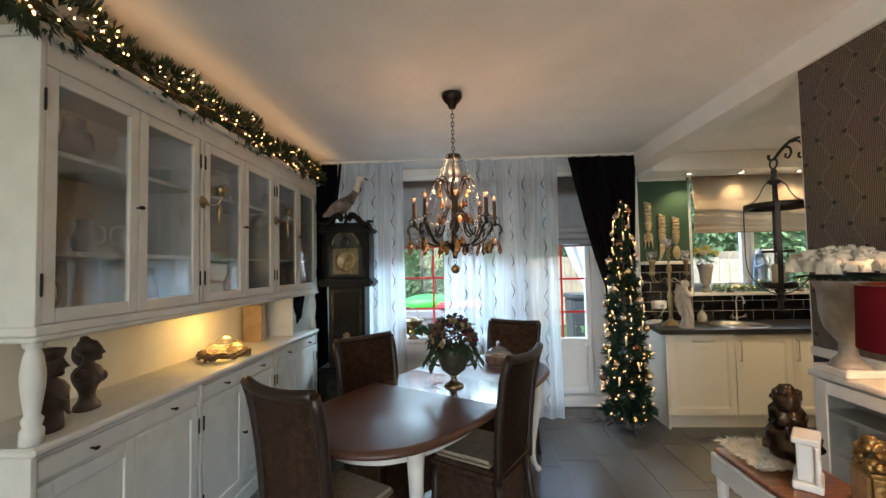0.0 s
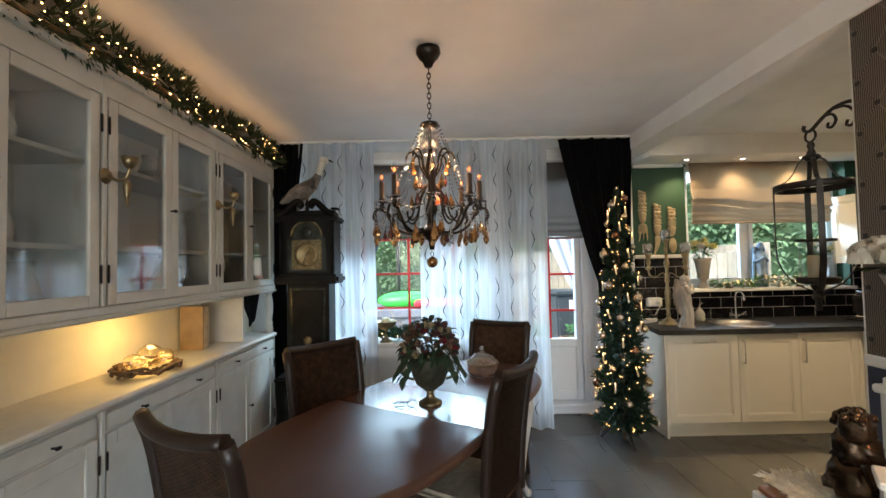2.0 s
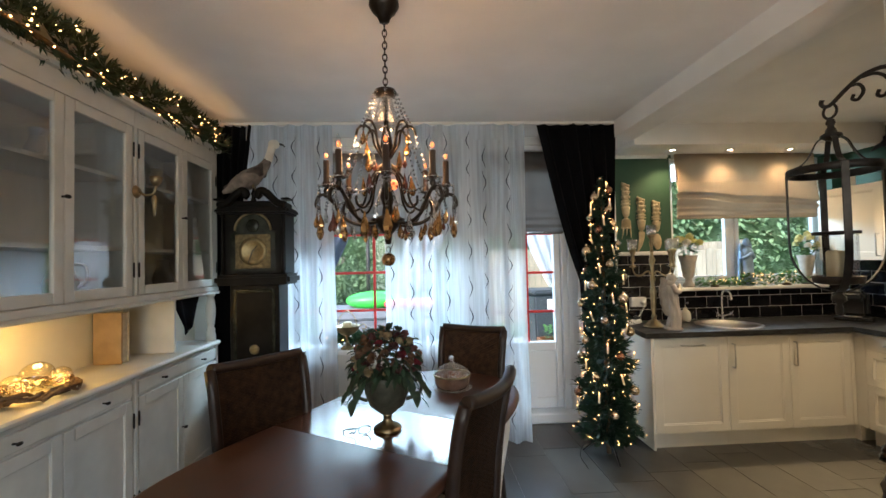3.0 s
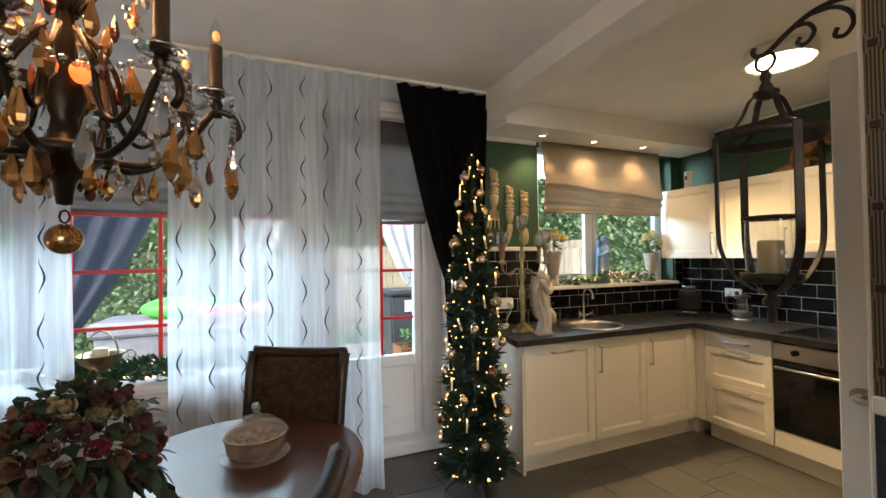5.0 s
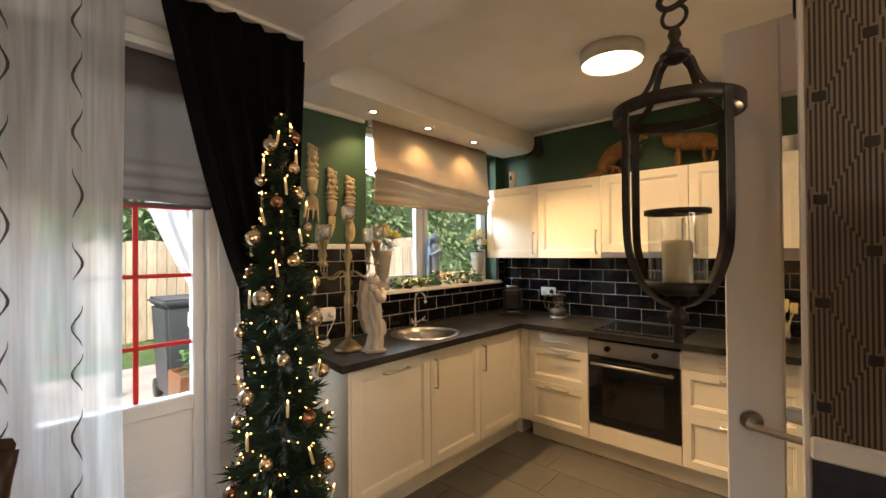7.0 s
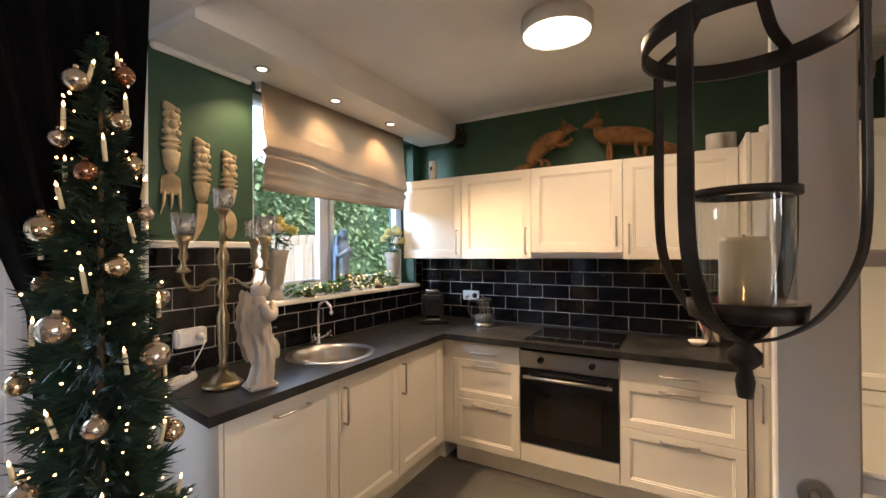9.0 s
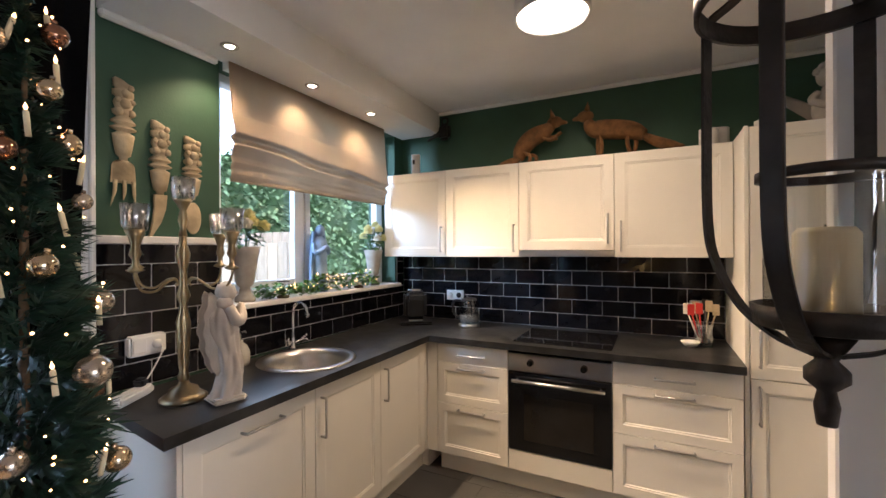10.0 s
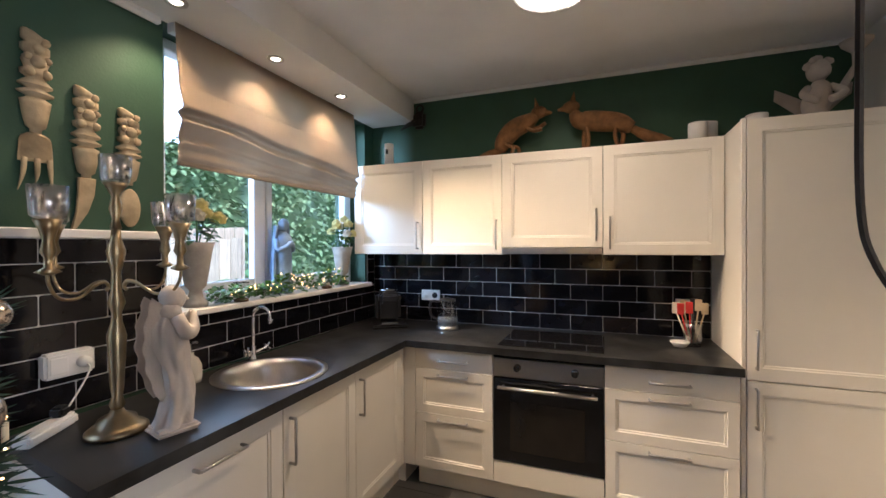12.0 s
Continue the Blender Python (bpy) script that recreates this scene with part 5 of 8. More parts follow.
drape("black velvet curtain drawn aside beside the garden door", 2.765, 3.41, 3.10, 3.385, 1.33, 3.20, 3.37, 0.4)
drape("black velvet curtain drawn aside behind the clock", 0.16, 0.49, 0.17, 0.32, 1.33, 0.17, 0.31, 2.2)

# ---- dining table ----
TU = math.degrees(math.atan2(0.86, 0.51))
tab = thing("dining_table", pose(1.575, 4.29, 0, 0, 0, TU), "oval dining table with dark walnut top and white curved legs", "dining table")


def table_outline(hl, hw, n=72, p=3.2):
    out = []
    for k in range(n):
        a = 2 * math.pi * k / n
        c, s = math.cos(a), math.sin(a)
        r = (abs(c) ** p + abs(s) ** p) ** (-1 / p)
        x, y = hl * r * c, hw * r * s
        ripple = 1 + 0.012 * math.cos(6 * a)
        out.append((x * ripple, y * ripple))
    return out


SATIN_TOP = mat("satin_walnut_leaf", (0.085, 0.038, 0.024), 0.42, vary=0.18, scale=4, stretch=(1.0, 9, 1), bump=0.05, bscale=30, coat=0.1, rvary=0.05)
EDGE = [(0.0, 0.722), (0.012, 0.727), (0.016, 0.738), (0.010, 0.750), (0.0, 0.757), (-0.012, 0.760)]
for lo, hi, m, lab in ((-2.0, -0.1655, SATIN_TOP, "satin walnut end leaf"), (-0.1640, 0.2350, WOOD_TOP, "polished walnut middle leaf"), (0.2365, 2.0, SATIN_TOP, "satin walnut end leaf")):
    bm, rings = B(), []
    for d, z in EDGE:
        rings.append([bm.verts.new((x, y, z)) for x, y in table_outline(1.03 + d, 0.465 + d)])
    for a, b in zip(rings, rings[1:]):
        for i in range(len(a)):
            j = (i + 1) % len(a)
            bm.faces.new((a[i], a[j], b[j], b[i])).smooth = True
    bm.faces.new(rings[-1])
    bm.faces.new(rings[0][::-1])
    for x, sgn in ((lo, -1), (hi, 1)):
        cut = bmesh.ops.bisect_plane(bm, geom=bm.verts[:] + bm.edges[:] + bm.faces[:], plane_co=(x, 0, 0), plane_no=(sgn, 0, 0), clear_outer=True)
        es = [e for e in cut["geom_cut"] if isinstance(e, bmesh.types.BMEdge)]
        if es:
            bmesh.ops.contextual_create(bm, geom=es)
    part("table_leaf", bm, m, tab, lab)
bm = B()
o1, o2 = table_outline(0.90, 0.36), table_outline(0.88, 0.34)
ap = [[bm.verts.new((x, y, z)) for x, y in o] for o, z in ((o1, 0.721), (o1, 0.64), (o2, 0.64), (o2, 0.721))]
for a, b in zip(ap, ap[1:]):
    for i in range(len(a)):
        j = (i + 1) % len(a)
        bm.faces.new((a[i], a[j], b[j], b[i]))
part("apron", bm, TABLE_WHITE, tab, "white painted apron")
for sx in (-1, 1):
    for sy in (-1, 1):
        x, y = sx * 0.72, sy * 0.30
        pts = [(x, y, 0.715), (x + sx * 0.03, y + sy * 0.02, 0.62), (x + sx * 0.035, y + sy * 0.025, 0.52), (x, y, 0.30), (x - sx * 0.015, y - sy * 0.01, 0.12), (x + sx * 0.015, y + sy * 0.01, 0.03), (x + sx * 0.03, y + sy * 0.02, 0.012)]
        n = len(curve_pts(pts, 4))
        rr = [0.044 - 0.026 * min(1, k / (n * 0.75)) + (0.008 if k > n - 4 else 0) for k in range(n)]
        part("leg", tube(B(), curve_pts(pts, 4), rr, 10), TABLE_WHITE, tab, "white cabriole leg")

# ---- chairs ----
ch = thing("dining_chair", pose(0, 0, 0), "high-backed dining chair of dark woven rattan", "dining chair", "chairs round the table")
part("seat", box(B(), (-0.22, -0.22, 0.40), (0.22, 0.21, 0.455), 0.02, 2), RATTAN, ch)
part("seat_pad", box(B(), (-0.20, -0.17, 0.456), (0.20, 0.20, 0.495), 0.018, 2), SEAT_PAD, ch, "beige seat pad")


def back_fn(u, v):
    w = 0.205 + 0.015 * v
    x = (u - 0.5) * 2 * w
    return (x, -0.215 - 0.07 * v * v - 0.035 * (1 - (2 * u - 1) ** 2) * v - 0.03 * max(0, v - 0.88) * 5 * 0.6, 0.40 + 0.645 * v - 0.012 * (1 - (2 * u - 1) ** 2) * v)


part("backrest", sheet(B(), back_fn, 18, 26, 0.042), RATTAN, ch, "curved woven rattan back")
bm = B()
tube(bm, [Vector(back_fn(u, 1.0)) + Vector((0, -0.0, 0.004)) for u in np.linspace(0.0, 1.0, 15)], 0.024, 8)
part("top_rail", bm, RATTAN_EDGE, ch, "dark rounded top rail")
for u in (0.0, 1.0):
    part("back_post", tube(B(), [Vector(back_fn(u, v)) for v in np.linspace(0.0, 1.0, 12)], 0.024, 8), RATTAN_EDGE, ch)
for sx in (-1, 1):
    part("leg", tube(B(), [(sx * 0.195, 0.185, 0.40), (sx * 0.198, 0.19, 0.0)], [0.026, 0.018], 8), RATTAN_EDGE, ch)
    part("leg", tube(B(), [(sx * 0.195, -0.20, 0.42), (sx * 0.198, -0.225, 0.20), (sx * 0.20, -0.27, 0.0)], [0.026, 0.022, 0.018], 8), RATTAN_EDGE, ch)
part("skirt", box(B(), (-0.205, -0.19, 0.13), (0.205, 0.185, 0.399), 0.01), RATTAN, ch, "woven band under the seat")


def place_chair(cx, cy, fx, fy):
    """Pose of a chair whose top rail is centred on cx, cy and that faces fx, fy."""
    n = math.hypot(fx, fy)
    fx, fy = fx / n, fy / n
    return pose(cx + fx * 0.30, cy + fy * 0.30, 0, 0, 0, math.degrees(math.atan2(fy, fx)) - 90)


ch.matrix_world = place_chair(0.935, 3.245, 0.51, 0.86)
copy_thing(ch, place_chair(1.007, 4.445, 0.72, -0.69))
copy_thing(ch, place_chair(2.035, 3.905, -0.86, 0.51))
copy_thing(ch, place_chair(2.128, 5.185, -0.51, -0.86))

# ---- on the table ----
vase = thing("flower_urn", pose(1.625, 4.28, 0.7605), "dark urn on a brass foot with dried flowers and leaves", "flower arrangement")
part("foot", lathe(B(), [(0, 0), (0.062, 0), (0.062, 0.010), (0.045, 0.022), (0.022, 0.035), (0.018, 0.06), (0.028, 0.07), (0, 0.072)], seg=24), BRASS, vase, "brass foot")
part("bowl", lathe(B(), [(0, 0.072), (0.03, 0.074), (0.075, 0.11), (0.098, 0.17), (0.102, 0.22), (0.112, 0.245), (0.106, 0.248), (0.09, 0.22), (0, 0.21)], seg=28), DARK_URN, vase)
for sg in (-1, 1):
    part("handle", tube(B(), curve_pts([(sg * 0.095, 0, 0.215), (sg * 0.145, 0, 0.21), (sg * 0.15, 0, 0.165), (sg * 0.115, 0, 0.14), (sg * 0.085, 0, 0.13)], 4), 0.008, 7), DARK_URN, vase)
random.seed(11)
bm, bl, bp, br, bd = B(), B(), B(), B(), B()
CEN = Vector((0, 0, 0.30))
for k in range(330):
    a, e = rnd(0, 6.28), rnd(-0.5, 1.5)
    d = Vector((math.cos(a) * math.cos(e), math.sin(a) * math.cos(e), math.sin(e)))
    leaf(bm, CEN + Vector((0.125, 0.125, 0.12)) * d * rnd(0.8, 1.22), d + Vector((rnd(-0.7, 0.7), rnd(-0.7, 0.7), rnd(-0.6, 0.3))), rnd(0.030, 0.055), rnd(0.018, 0.028), rnd(0.2, 0.8))
for a in (0.1, 0.9, 3.0, 3.8, 5.7):
    for k in range(6):
        p = Vector((math.cos(a) * (0.11 + 0.012 * k), math.sin(a) * (0.11 + 0.012 * k), 0.27 - 0.020 * k))
        leaf(bm, p, (math.cos(a + (0.9 if k % 2 else -0.9)), math.sin(a + (0.9 if k % 2 else -0.9)), -0.7), 0.055, 0.034, 0.5)
part("leaves", bm, LEAF_DARK, vase, "dark drooping leaves", kind="stuff")
for k in range(64):
    e = math.asin(-0.25 + 1.22 * (k + 0.5) / 64)
    d = Vector((math.cos(k * 2.4) * math.cos(e), math.sin(k * 2.4) * math.cos(e), math.sin(e)))
    c = CEN + d * (0.128 + rnd(-0.012, 0.012))
    q = B()
    rose(q, (0, 0, 0), rnd(0.020, 0.029), 10)
    bmesh.ops.transform(q, matrix=Matrix.Translation(c) @ d.to_track_quat("Z", "Y").to_matrix().to_4x4(), verts=q.verts)
    tmp = bpy.data.meshes.new("bloom")
    q.to_mesh(tmp)
    q.free()
    (bd if k % 9 == 4 else (bl, br, bp, br, bl)[k % 5]).from_mesh(tmp)
    bpy.data.meshes.remove(tmp)
part("dried_rose_mass", bl, PETAL_DUSTY, vase, "dusty dried roses", kind="stuff")
part("pale_flower_mass", bp, mat("dried_pale_petals", (0.27, 0.20, 0.11), 0.8, vary=0.35, scale=40), vase, "pale dried flowers", kind="stuff")
part("rust_rose_mass", br, mat("rust_brown_petals", (0.15, 0.075, 0.042), 0.8, vary=0.4, scale=40), vase, "rust-brown dried roses", kind="stuff")
part("red_rose_mass", bd, mat("dark_red_petals", (0.16, 0.014, 0.022), 0.75, vary=0.3, scale=40), vase, "dark red dried roses", kind="stuff")

LIDGLASS = mat("cut_glass_lid", (0.72, 0.73, 0.74), 0.10, spec=0.9, alpha=0.26, coat=0.6)
tur = thing("glass_dish", pose(1.957, 4.84, 0.7605), "lidded glass dish with a knob, filled with treats", "lidded dish")
part("plate", lathe(B(), [(0, 0.0), (0.105, 0.0), (0.118, 0.008), (0.114, 0.010), (0, 0.005)], seg=32), LIDGLASS, tur)
part("bowl", lathe(B(), [(0, 0.006), (0.088, 0.008), (0.100, 0.03), (0.104, 0.075), (0.098, 0.076), (0.092, 0.03), (0, 0.018)], seg=32), mat("pink_glass", (0.42, 0.27, 0.22), 0.12, trans=0.5, vary=0.2, scale=20), tur)
part("rim", tube(B(), [(0.106 * math.cos(k * 0.19635), 0.106 * math.sin(k * 0.19635), 0.08) for k in range(32)], 0.005, 6, closed=True), BRASS_DULL, tur)
part("lid", lathe(B(), [(0.108, 0.084), (0.10, 0.098), (0.06, 0.13), (0.015, 0.148), (0.012, 0.156), (0.0, 0.157)], seg=32), LIDGLASS, tur)
part("lid_knob", ball(B(), (0, 0, 0.172), 0.018, sub=2), CRYSTAL, tur)
random.seed(4)
bm = B()
for k in range(26):
    a, r = k * 2.4, 0.015 * math.sqrt(k)
    ball(bm, (r * math.cos(a), r * math.sin(a), 0.05 + rnd(0, 0.02)), rnd(0.012, 0.018), sub=1, rough=0.3)
part("treats", bm, BROWN_WOOD, tur, "brown treats", kind="stuff")

gl = thing("reading_glasses", pose(1.50, 4.22, 0.7605, 0, 0, 20), "folded reading glasses lying on the table", "glasses")
bm = B()
for sx in (-0.033, 0.033):
    tube(bm, [(sx + 0.026 * math.cos(k * 0.449), 0.0, 0.022 + 0.02 * math.sin(k * 0.449)) for k in range(14)], 0.0022, 5, closed=True)
tube(bm, [(-0.008, 0, 0.028), (0.008, 0, 0.028)], 0.002, 5)
tube(bm, [(-0.06, 0, 0.03), (-0.055, 0.06, 0.012), (0.03, 0.075, 0.004)], 0.002, 5)
tube(bm, [(0.06, 0, 0.03), (0.05, 0.05, 0.016), (-0.03, 0.062, 0.006)], 0.002, 5)
part("frame", bm, BLACK_PLASTIC, gl)

# ---- chandelier ----
cha = thing("chandelier", pose(1.653, 4.153, -0.022), "bronze chandelier with candle bulbs and amber crystal drops", "chandelier")
part("canopy", lathe(B(), [(0, 2.639), (0.062, 2.639), (0.064, 2.615), (0.05, 2.59), (0.03, 2.57), (0.02, 2.545), (0, 2.54)], seg=24), BRONZE, cha)
bm = B()
z, k = 2.535, 0
while z > 2.26:
    pts = [(0.009 * math.cos(t) * (1 if k % 2 else 0), 0.009 * math.cos(t) * (0 if k % 2 else 1), z - 0.012 + 0.017 * math.sin(t)) for t in np.linspace(0, 2 * math.pi, 10, endpoint=False)]
    tube(bm, pts, 0.0028, 5, closed=True)
    z -= 0.026
    k += 1
part("chain", bm, BRONZE, cha, "bronze chain")
part("crown", lathe(B(), [(0, 2.262), (0.012, 2.262), (0.045, 2.25), (0.05, 2.235), (0.03, 2.225), (0.014, 2.22), (0, 2.22)], seg=20), BRONZE, cha)
part("glass_bell", lathe(B(), [(0.028, 2.222), (0.032, 2.19), (0.05, 2.14), (0.066, 2.10)], seg=20), CRYSTAL, cha)
part("stem", lathe(B(), [(0, 2.222), (0.012, 2.22), (0.010, 2.10), (0.022, 2.05), (0.028, 2.0), (0.014, 1.96), (0.016, 1.86), (0.034, 1.80), (0.020, 1.76), (0.026, 1.72), (0.072, 1.705), (0.07, 1.69), (0.04, 1.665), (0.018, 1.64), (0.012, 1.60), (0.0, 1.597)], seg=20), BRONZE, cha)
part("drop_ball", ball(B(), (0, 0, 1.535), 0.029, sub=3), AMBER, cha, "amber glass ball")
part("drop_ring", tube(B(), [(0.008 * math.cos(k * 0.785), 0, 1.577 + 0.012 * math.sin(k * 0.785)) for k in range(8)], 0.0022, 5, closed=True), BRONZE, cha)
pend_me = {}
for nm, m, s in (("amber", AMBER, 1.0), ("clear", CRYSTAL, 0.9), ("dark", mat("smoke_crystal", (0.16, 0.055, 0.04), 0.06, trans=0.4, vary=0.3), 0.8)):
    pend_me[nm] = to_mesh("pendant", lathe(B(), [(0, 0), (0.003 * s, -0.004), (0.006 * s, -0.018 * s), (0.013 * s, -0.038 * s), (0.0165 * s, -0.054 * s), (0.013 * s, -0.066 * s), (0.006 * s, -0.075 * s), (0, -0.078 * s)], seg=6, sy=0.7), m)
    for pol in pend_me[nm].polygons:
        pol.use_smooth = False


def pendant(p, kind, size=1.0):
    ob = new("pendant", pend_me[kind])
    ob.parent = cha
    ob.matrix_basis = pose(p[0], p[1], p[2], rnd(-5, 5), rnd(-5, 5), rnd(0, 360)) @ Matrix.Diagonal((size, size, size, 1))


random.seed(21)
beads = B()


def bead_string(a, b, sag, n):
    for k in range(n + 1):
        f = k / n
        p = Vector(a).lerp(Vector(b), f) - Vector((0, 0, sag * 4 * f * (1 - f)))
        vs = bmesh.ops.create_icosphere(beads, subdivisions=1, radius=0.0068)["verts"]
        bmesh.ops.translate(beads, vec=p, verts=vs)


NA = 8
for k in range(NA):
    a = 2 * math.pi * k / NA + 0.06
    c, s = math.cos(a), math.sin(a)
    rad, hi = 0.25, 1.835

    def P(r, z):
        return (r * c, r * s, z)
    arm = part("arm", tube(B(), curve_pts([P(0.04, 1.690), P(0.12, 1.682), P(0.185, 1.715), P(0.222, 1.775), P(0.250, 1.808), P(0.282, 1.800), P(0.293, 1.765), P(0.278, 1.748)], 5), 0.0075, 8), BRONZE, cha, "curved bronze arm")
    part("drip_pan", lathe(B(), [(0, hi), (0.012, hi), (0.036, hi + 0.008), (0.038, hi + 0.012), (0.012, hi + 0.006), (0, hi + 0.006)], P(rad, 0), 16), CRYSTAL, arm, "glass drip pan")
    part("candle_sleeve", lathe(B(), [(0, hi + 0.006), (0.017, hi + 0.006), (0.019, hi + 0.02), (0.0125, hi + 0.03), (0.0125, hi + 0.115), (0.0, hi + 0.115)], P(rad, 0), 12), SLEEVE, arm, "dark candle sleeve")
    part("bulb", lathe(B(), [(0.006, hi + 0.115), (0.012, hi + 0.128), (0.013, hi + 0.142), (0.007, hi + 0.163), (0.001, hi + 0.18)], P(rad, 0), 10), CLEAR, arm, "flame-shaped clear bulb")
    part("filament", ball(B(), P(rad, hi + 0.137), 0.0075, 1, 1, 1.5, 2), FILAMENT, arm)
    part("inner_link", lathe(B(), [(0, 1.795), (0.012, 1.797), (0.007, 1.812), (0.014, 1.822), (0.010, hi), (0, hi)], P(rad, 0), 12), BRONZE, arm)
    part("inner_scroll", tube(B(), curve_pts([P(0.03, 1.93), P(0.075, 1.86), P(0.095, 1.78), P(0.13, 1.742), P(0.165, 1.755), P(0.168, 1.785)], 5), 0.0055, 7), BRONZE, arm)
    # upper leaf scroll
    part("leaf_scroll", tube(B(), curve_pts([P(0.015, 1.96), P(0.05, 2.02), P(0.06, 2.07), P(0.085, 2.10), P(0.115, 2.09), P(0.125, 2.06)], 5), 0.0055, 6), BRONZE, cha)
    pendant(P(0.125, 2.055), "amber" if k % 2 else "clear", 0.8)
    bead_string(P(0.278, 1.746), P(0.278, 1.722), 0, 2)
    pendant(P(0.278, 1.717), ("amber", "amber", "dark")[k % 3], 1.25)
    for da in (-0.13, 0.13):
        q = (0.285 * math.cos(a + da), 0.285 * math.sin(a + da), 1.725)
        bead_string(P(rad + 0.03, hi + 0.004), q, 0.0, 9)
        pendant(q, "clear" if da < 0 else "amber", 0.75)
    pendant((0.272 * math.cos(a + 0.10), 0.272 * math.sin(a + 0.10), 1.725), ("amber", "clear")[k % 2], 0.8)
    pendant((0.215 * math.cos(a + 0.39), 0.215 * math.sin(a + 0.39), 1.715), ("clear", "amber")[k % 2], 1.2)
    pendant(P(0.235, 1.70), ("dark", "amber", "amber", "clear")[k % 4], 0.75)
    pendant(P(0.14, 1.675), ("amber", "clear", "dark")[k % 3], 0.85)
    pendant(P(0.075, 1.69), ("dark", "amber")[k % 2], 0.9)
    pendant(P(0.075, 1.98), ("dark", "amber", "clear")[k % 3], 1.0)
    pendant(P(0.10, 1.885), ("amber", "dark")[k % 2], 1.1)
    b2 = a + 2 * math.pi / NA
    bead_string(P(rad, hi), (rad * math.cos(b2), rad * math.sin(b2), 1.85), 0.055, 14)
    bead_string(P(0.12, 2.085), P(rad - 0.01, hi + 0.005), 0.06, 16)
    bead_string(P(0.05, 2.235), P(0.115, 2.09), 0.01, 9)
part("bead_string", beads, CRYSTAL, cha, "strings of small crystal beads", kind="stuff")
part("inner_glow", ball(B(), (0.03, -0.02, 1.845), 0.017, 1, 1, 1.3, 2), FILAMENT, cha, "orange glowing inner bulb")
lamp("chandelier_light", "POINT", 1.9, (1.0, 0.55, 0.25), pose(1.653, 4.153, 1.99), radius=0.08)

# ---- Christmas tree ----
TX, TY, TH = 3.185, 5.52, 2.16
tree = thing("christmas_tree", pose(TX, TY, 0), "slim artificial Christmas tree with lights, candles and copper baubles", "Christmas tree")
random.seed(31)


def tree_r(z):
    if z < 1.05:
        return 0.225 - 0.070 * (z - 0.12) / 0.93
    return 0.155 * (1 - ((z - 1.05) / 1.13)) ** 0.8 + 0.012


part("trunk", tube(B(), [(0, 0, 0.02), (0, 0, 1.0), (0.005, 0, TH - 0.05)], [0.018, 0.013, 0.004], 8), TWIG, tree)
for k in range(3):
    a = k * 2.094 + 0.5
    part("stand_leg", tube(B(), curve_pts([(0, 0, 0.12), (0.10 * math.cos(a), 0.10 * math.sin(a), 0.09), (0.19 * math.cos(a), 0.19 * math.sin(a), 0.008)], 4), 0.008, 6), BLACK_PLASTIC, tree)
bm, lit, cnd = B(), [], []
n = 0
while n < 1750:
    z = 0.12 + (TH - 0.16) * (1 - math.sqrt(random.random()) if random.random() < 0.6 else random.random())
    R = tree_r(z) * (0.86 + 0.22 * math.sin(z * 38))
    a = rnd(0, 6.28)
    r = R * (random.random() ** 0.45)
    p = Vector((r * math.cos(a), r * math.sin(a), z))
    d = Vector((math.cos(a), math.sin(a), rnd(-0.25, 0.55)))
    tuft(bm, p - d * 0.05, d, rnd(0.07, 0.11) if z < 1.6 else 0.06, 12, 0.65, 0.0042)
    if r > R * 0.72 and random.random() < 0.24:
        lit.append(p + Vector((0.034 * math.cos(a), 0.034 * math.sin(a), 0.01)))
    n += 1
part("needles", bm, NEEDLE, tree, "dense dark green needles", kind="stuff")
bm = B()
bulbs(bm, lit, 0.0034)
part("fairy_lights", bm, FAIRY, tree, "warm fairy lights", kind="stuff")
cand_me = to_mesh("candle", lathe(B(), [(0, 0), (0.006, 0), (0.006, 0.055), (0.003, 0.06), (0, 0.06)], seg=10), CANDLE)
flame_me = to_mesh("flame", lathe(B(), [(0.002, 0.060), (0.0042, 0.066), (0.0, 0.078)], seg=8), FAIRY)
baub_me = [to_mesh("bauble", ball(lathe(B(), [(0, 0.036), (0.009, 0.036), (0.009, 0.048), (0, 0.05)], seg=10), (0, 0, 0), 0.037, sub=3), m) for m in (BAUBLE, BAUBLE_PALE, BAUBLE_RED)]
for k in range(40):
    z = 0.25 + 1.78 * (k + 0.5) / 40
    a = k * 2.4 + 0.7
    R = tree_r(z) + 0.005
    ob = new("candle", cand_me)
    ob.parent = tree
    ob.matrix_basis = pose(R * math.cos(a), R * math.sin(a), z, rnd(-18, 18), rnd(-18, 18), 0)
    fl = new("flame", flame_me)
    fl.parent = ob
for k in range(34):
    z = 0.30 + 1.74 * (k + 0.5) / 34
    a = k * 2.4 + 2.1
    R = tree_r(z) + 0.012
    ob = new("bauble", baub_me[(0, 1, 1, 2, 0, 1)[k % 6]])
    ob.parent = tree
    s = rnd(0.72, 1.1) * (0.8 if z > 1.6 else 1)
    ob.matrix_basis = pose(R * math.cos(a), R * math.sin(a), z, rnd(-10, 10), rnd(-10, 10), 0) @ Matrix.Diagonal((s, s, s, 1))
lamp("tree_light", "POINT", 0.10, (1.0, 0.62, 0.28), pose(TX - 0.25, TY - 0.22, 0.8), radius=0.2)
bm = B()
tube(bm, curve_pts([(TX - 0.10, TY - 0.10, 0.30), (TX - 0.28, TY - 0.16, 0.12), (TX - 0.25, TY - 0.22, 0.02)], 5), 0.003, 5)
tagged(part("light_cord", bm, BLACK_PLASTIC), "thin dark cord of the tree lights", "cord")

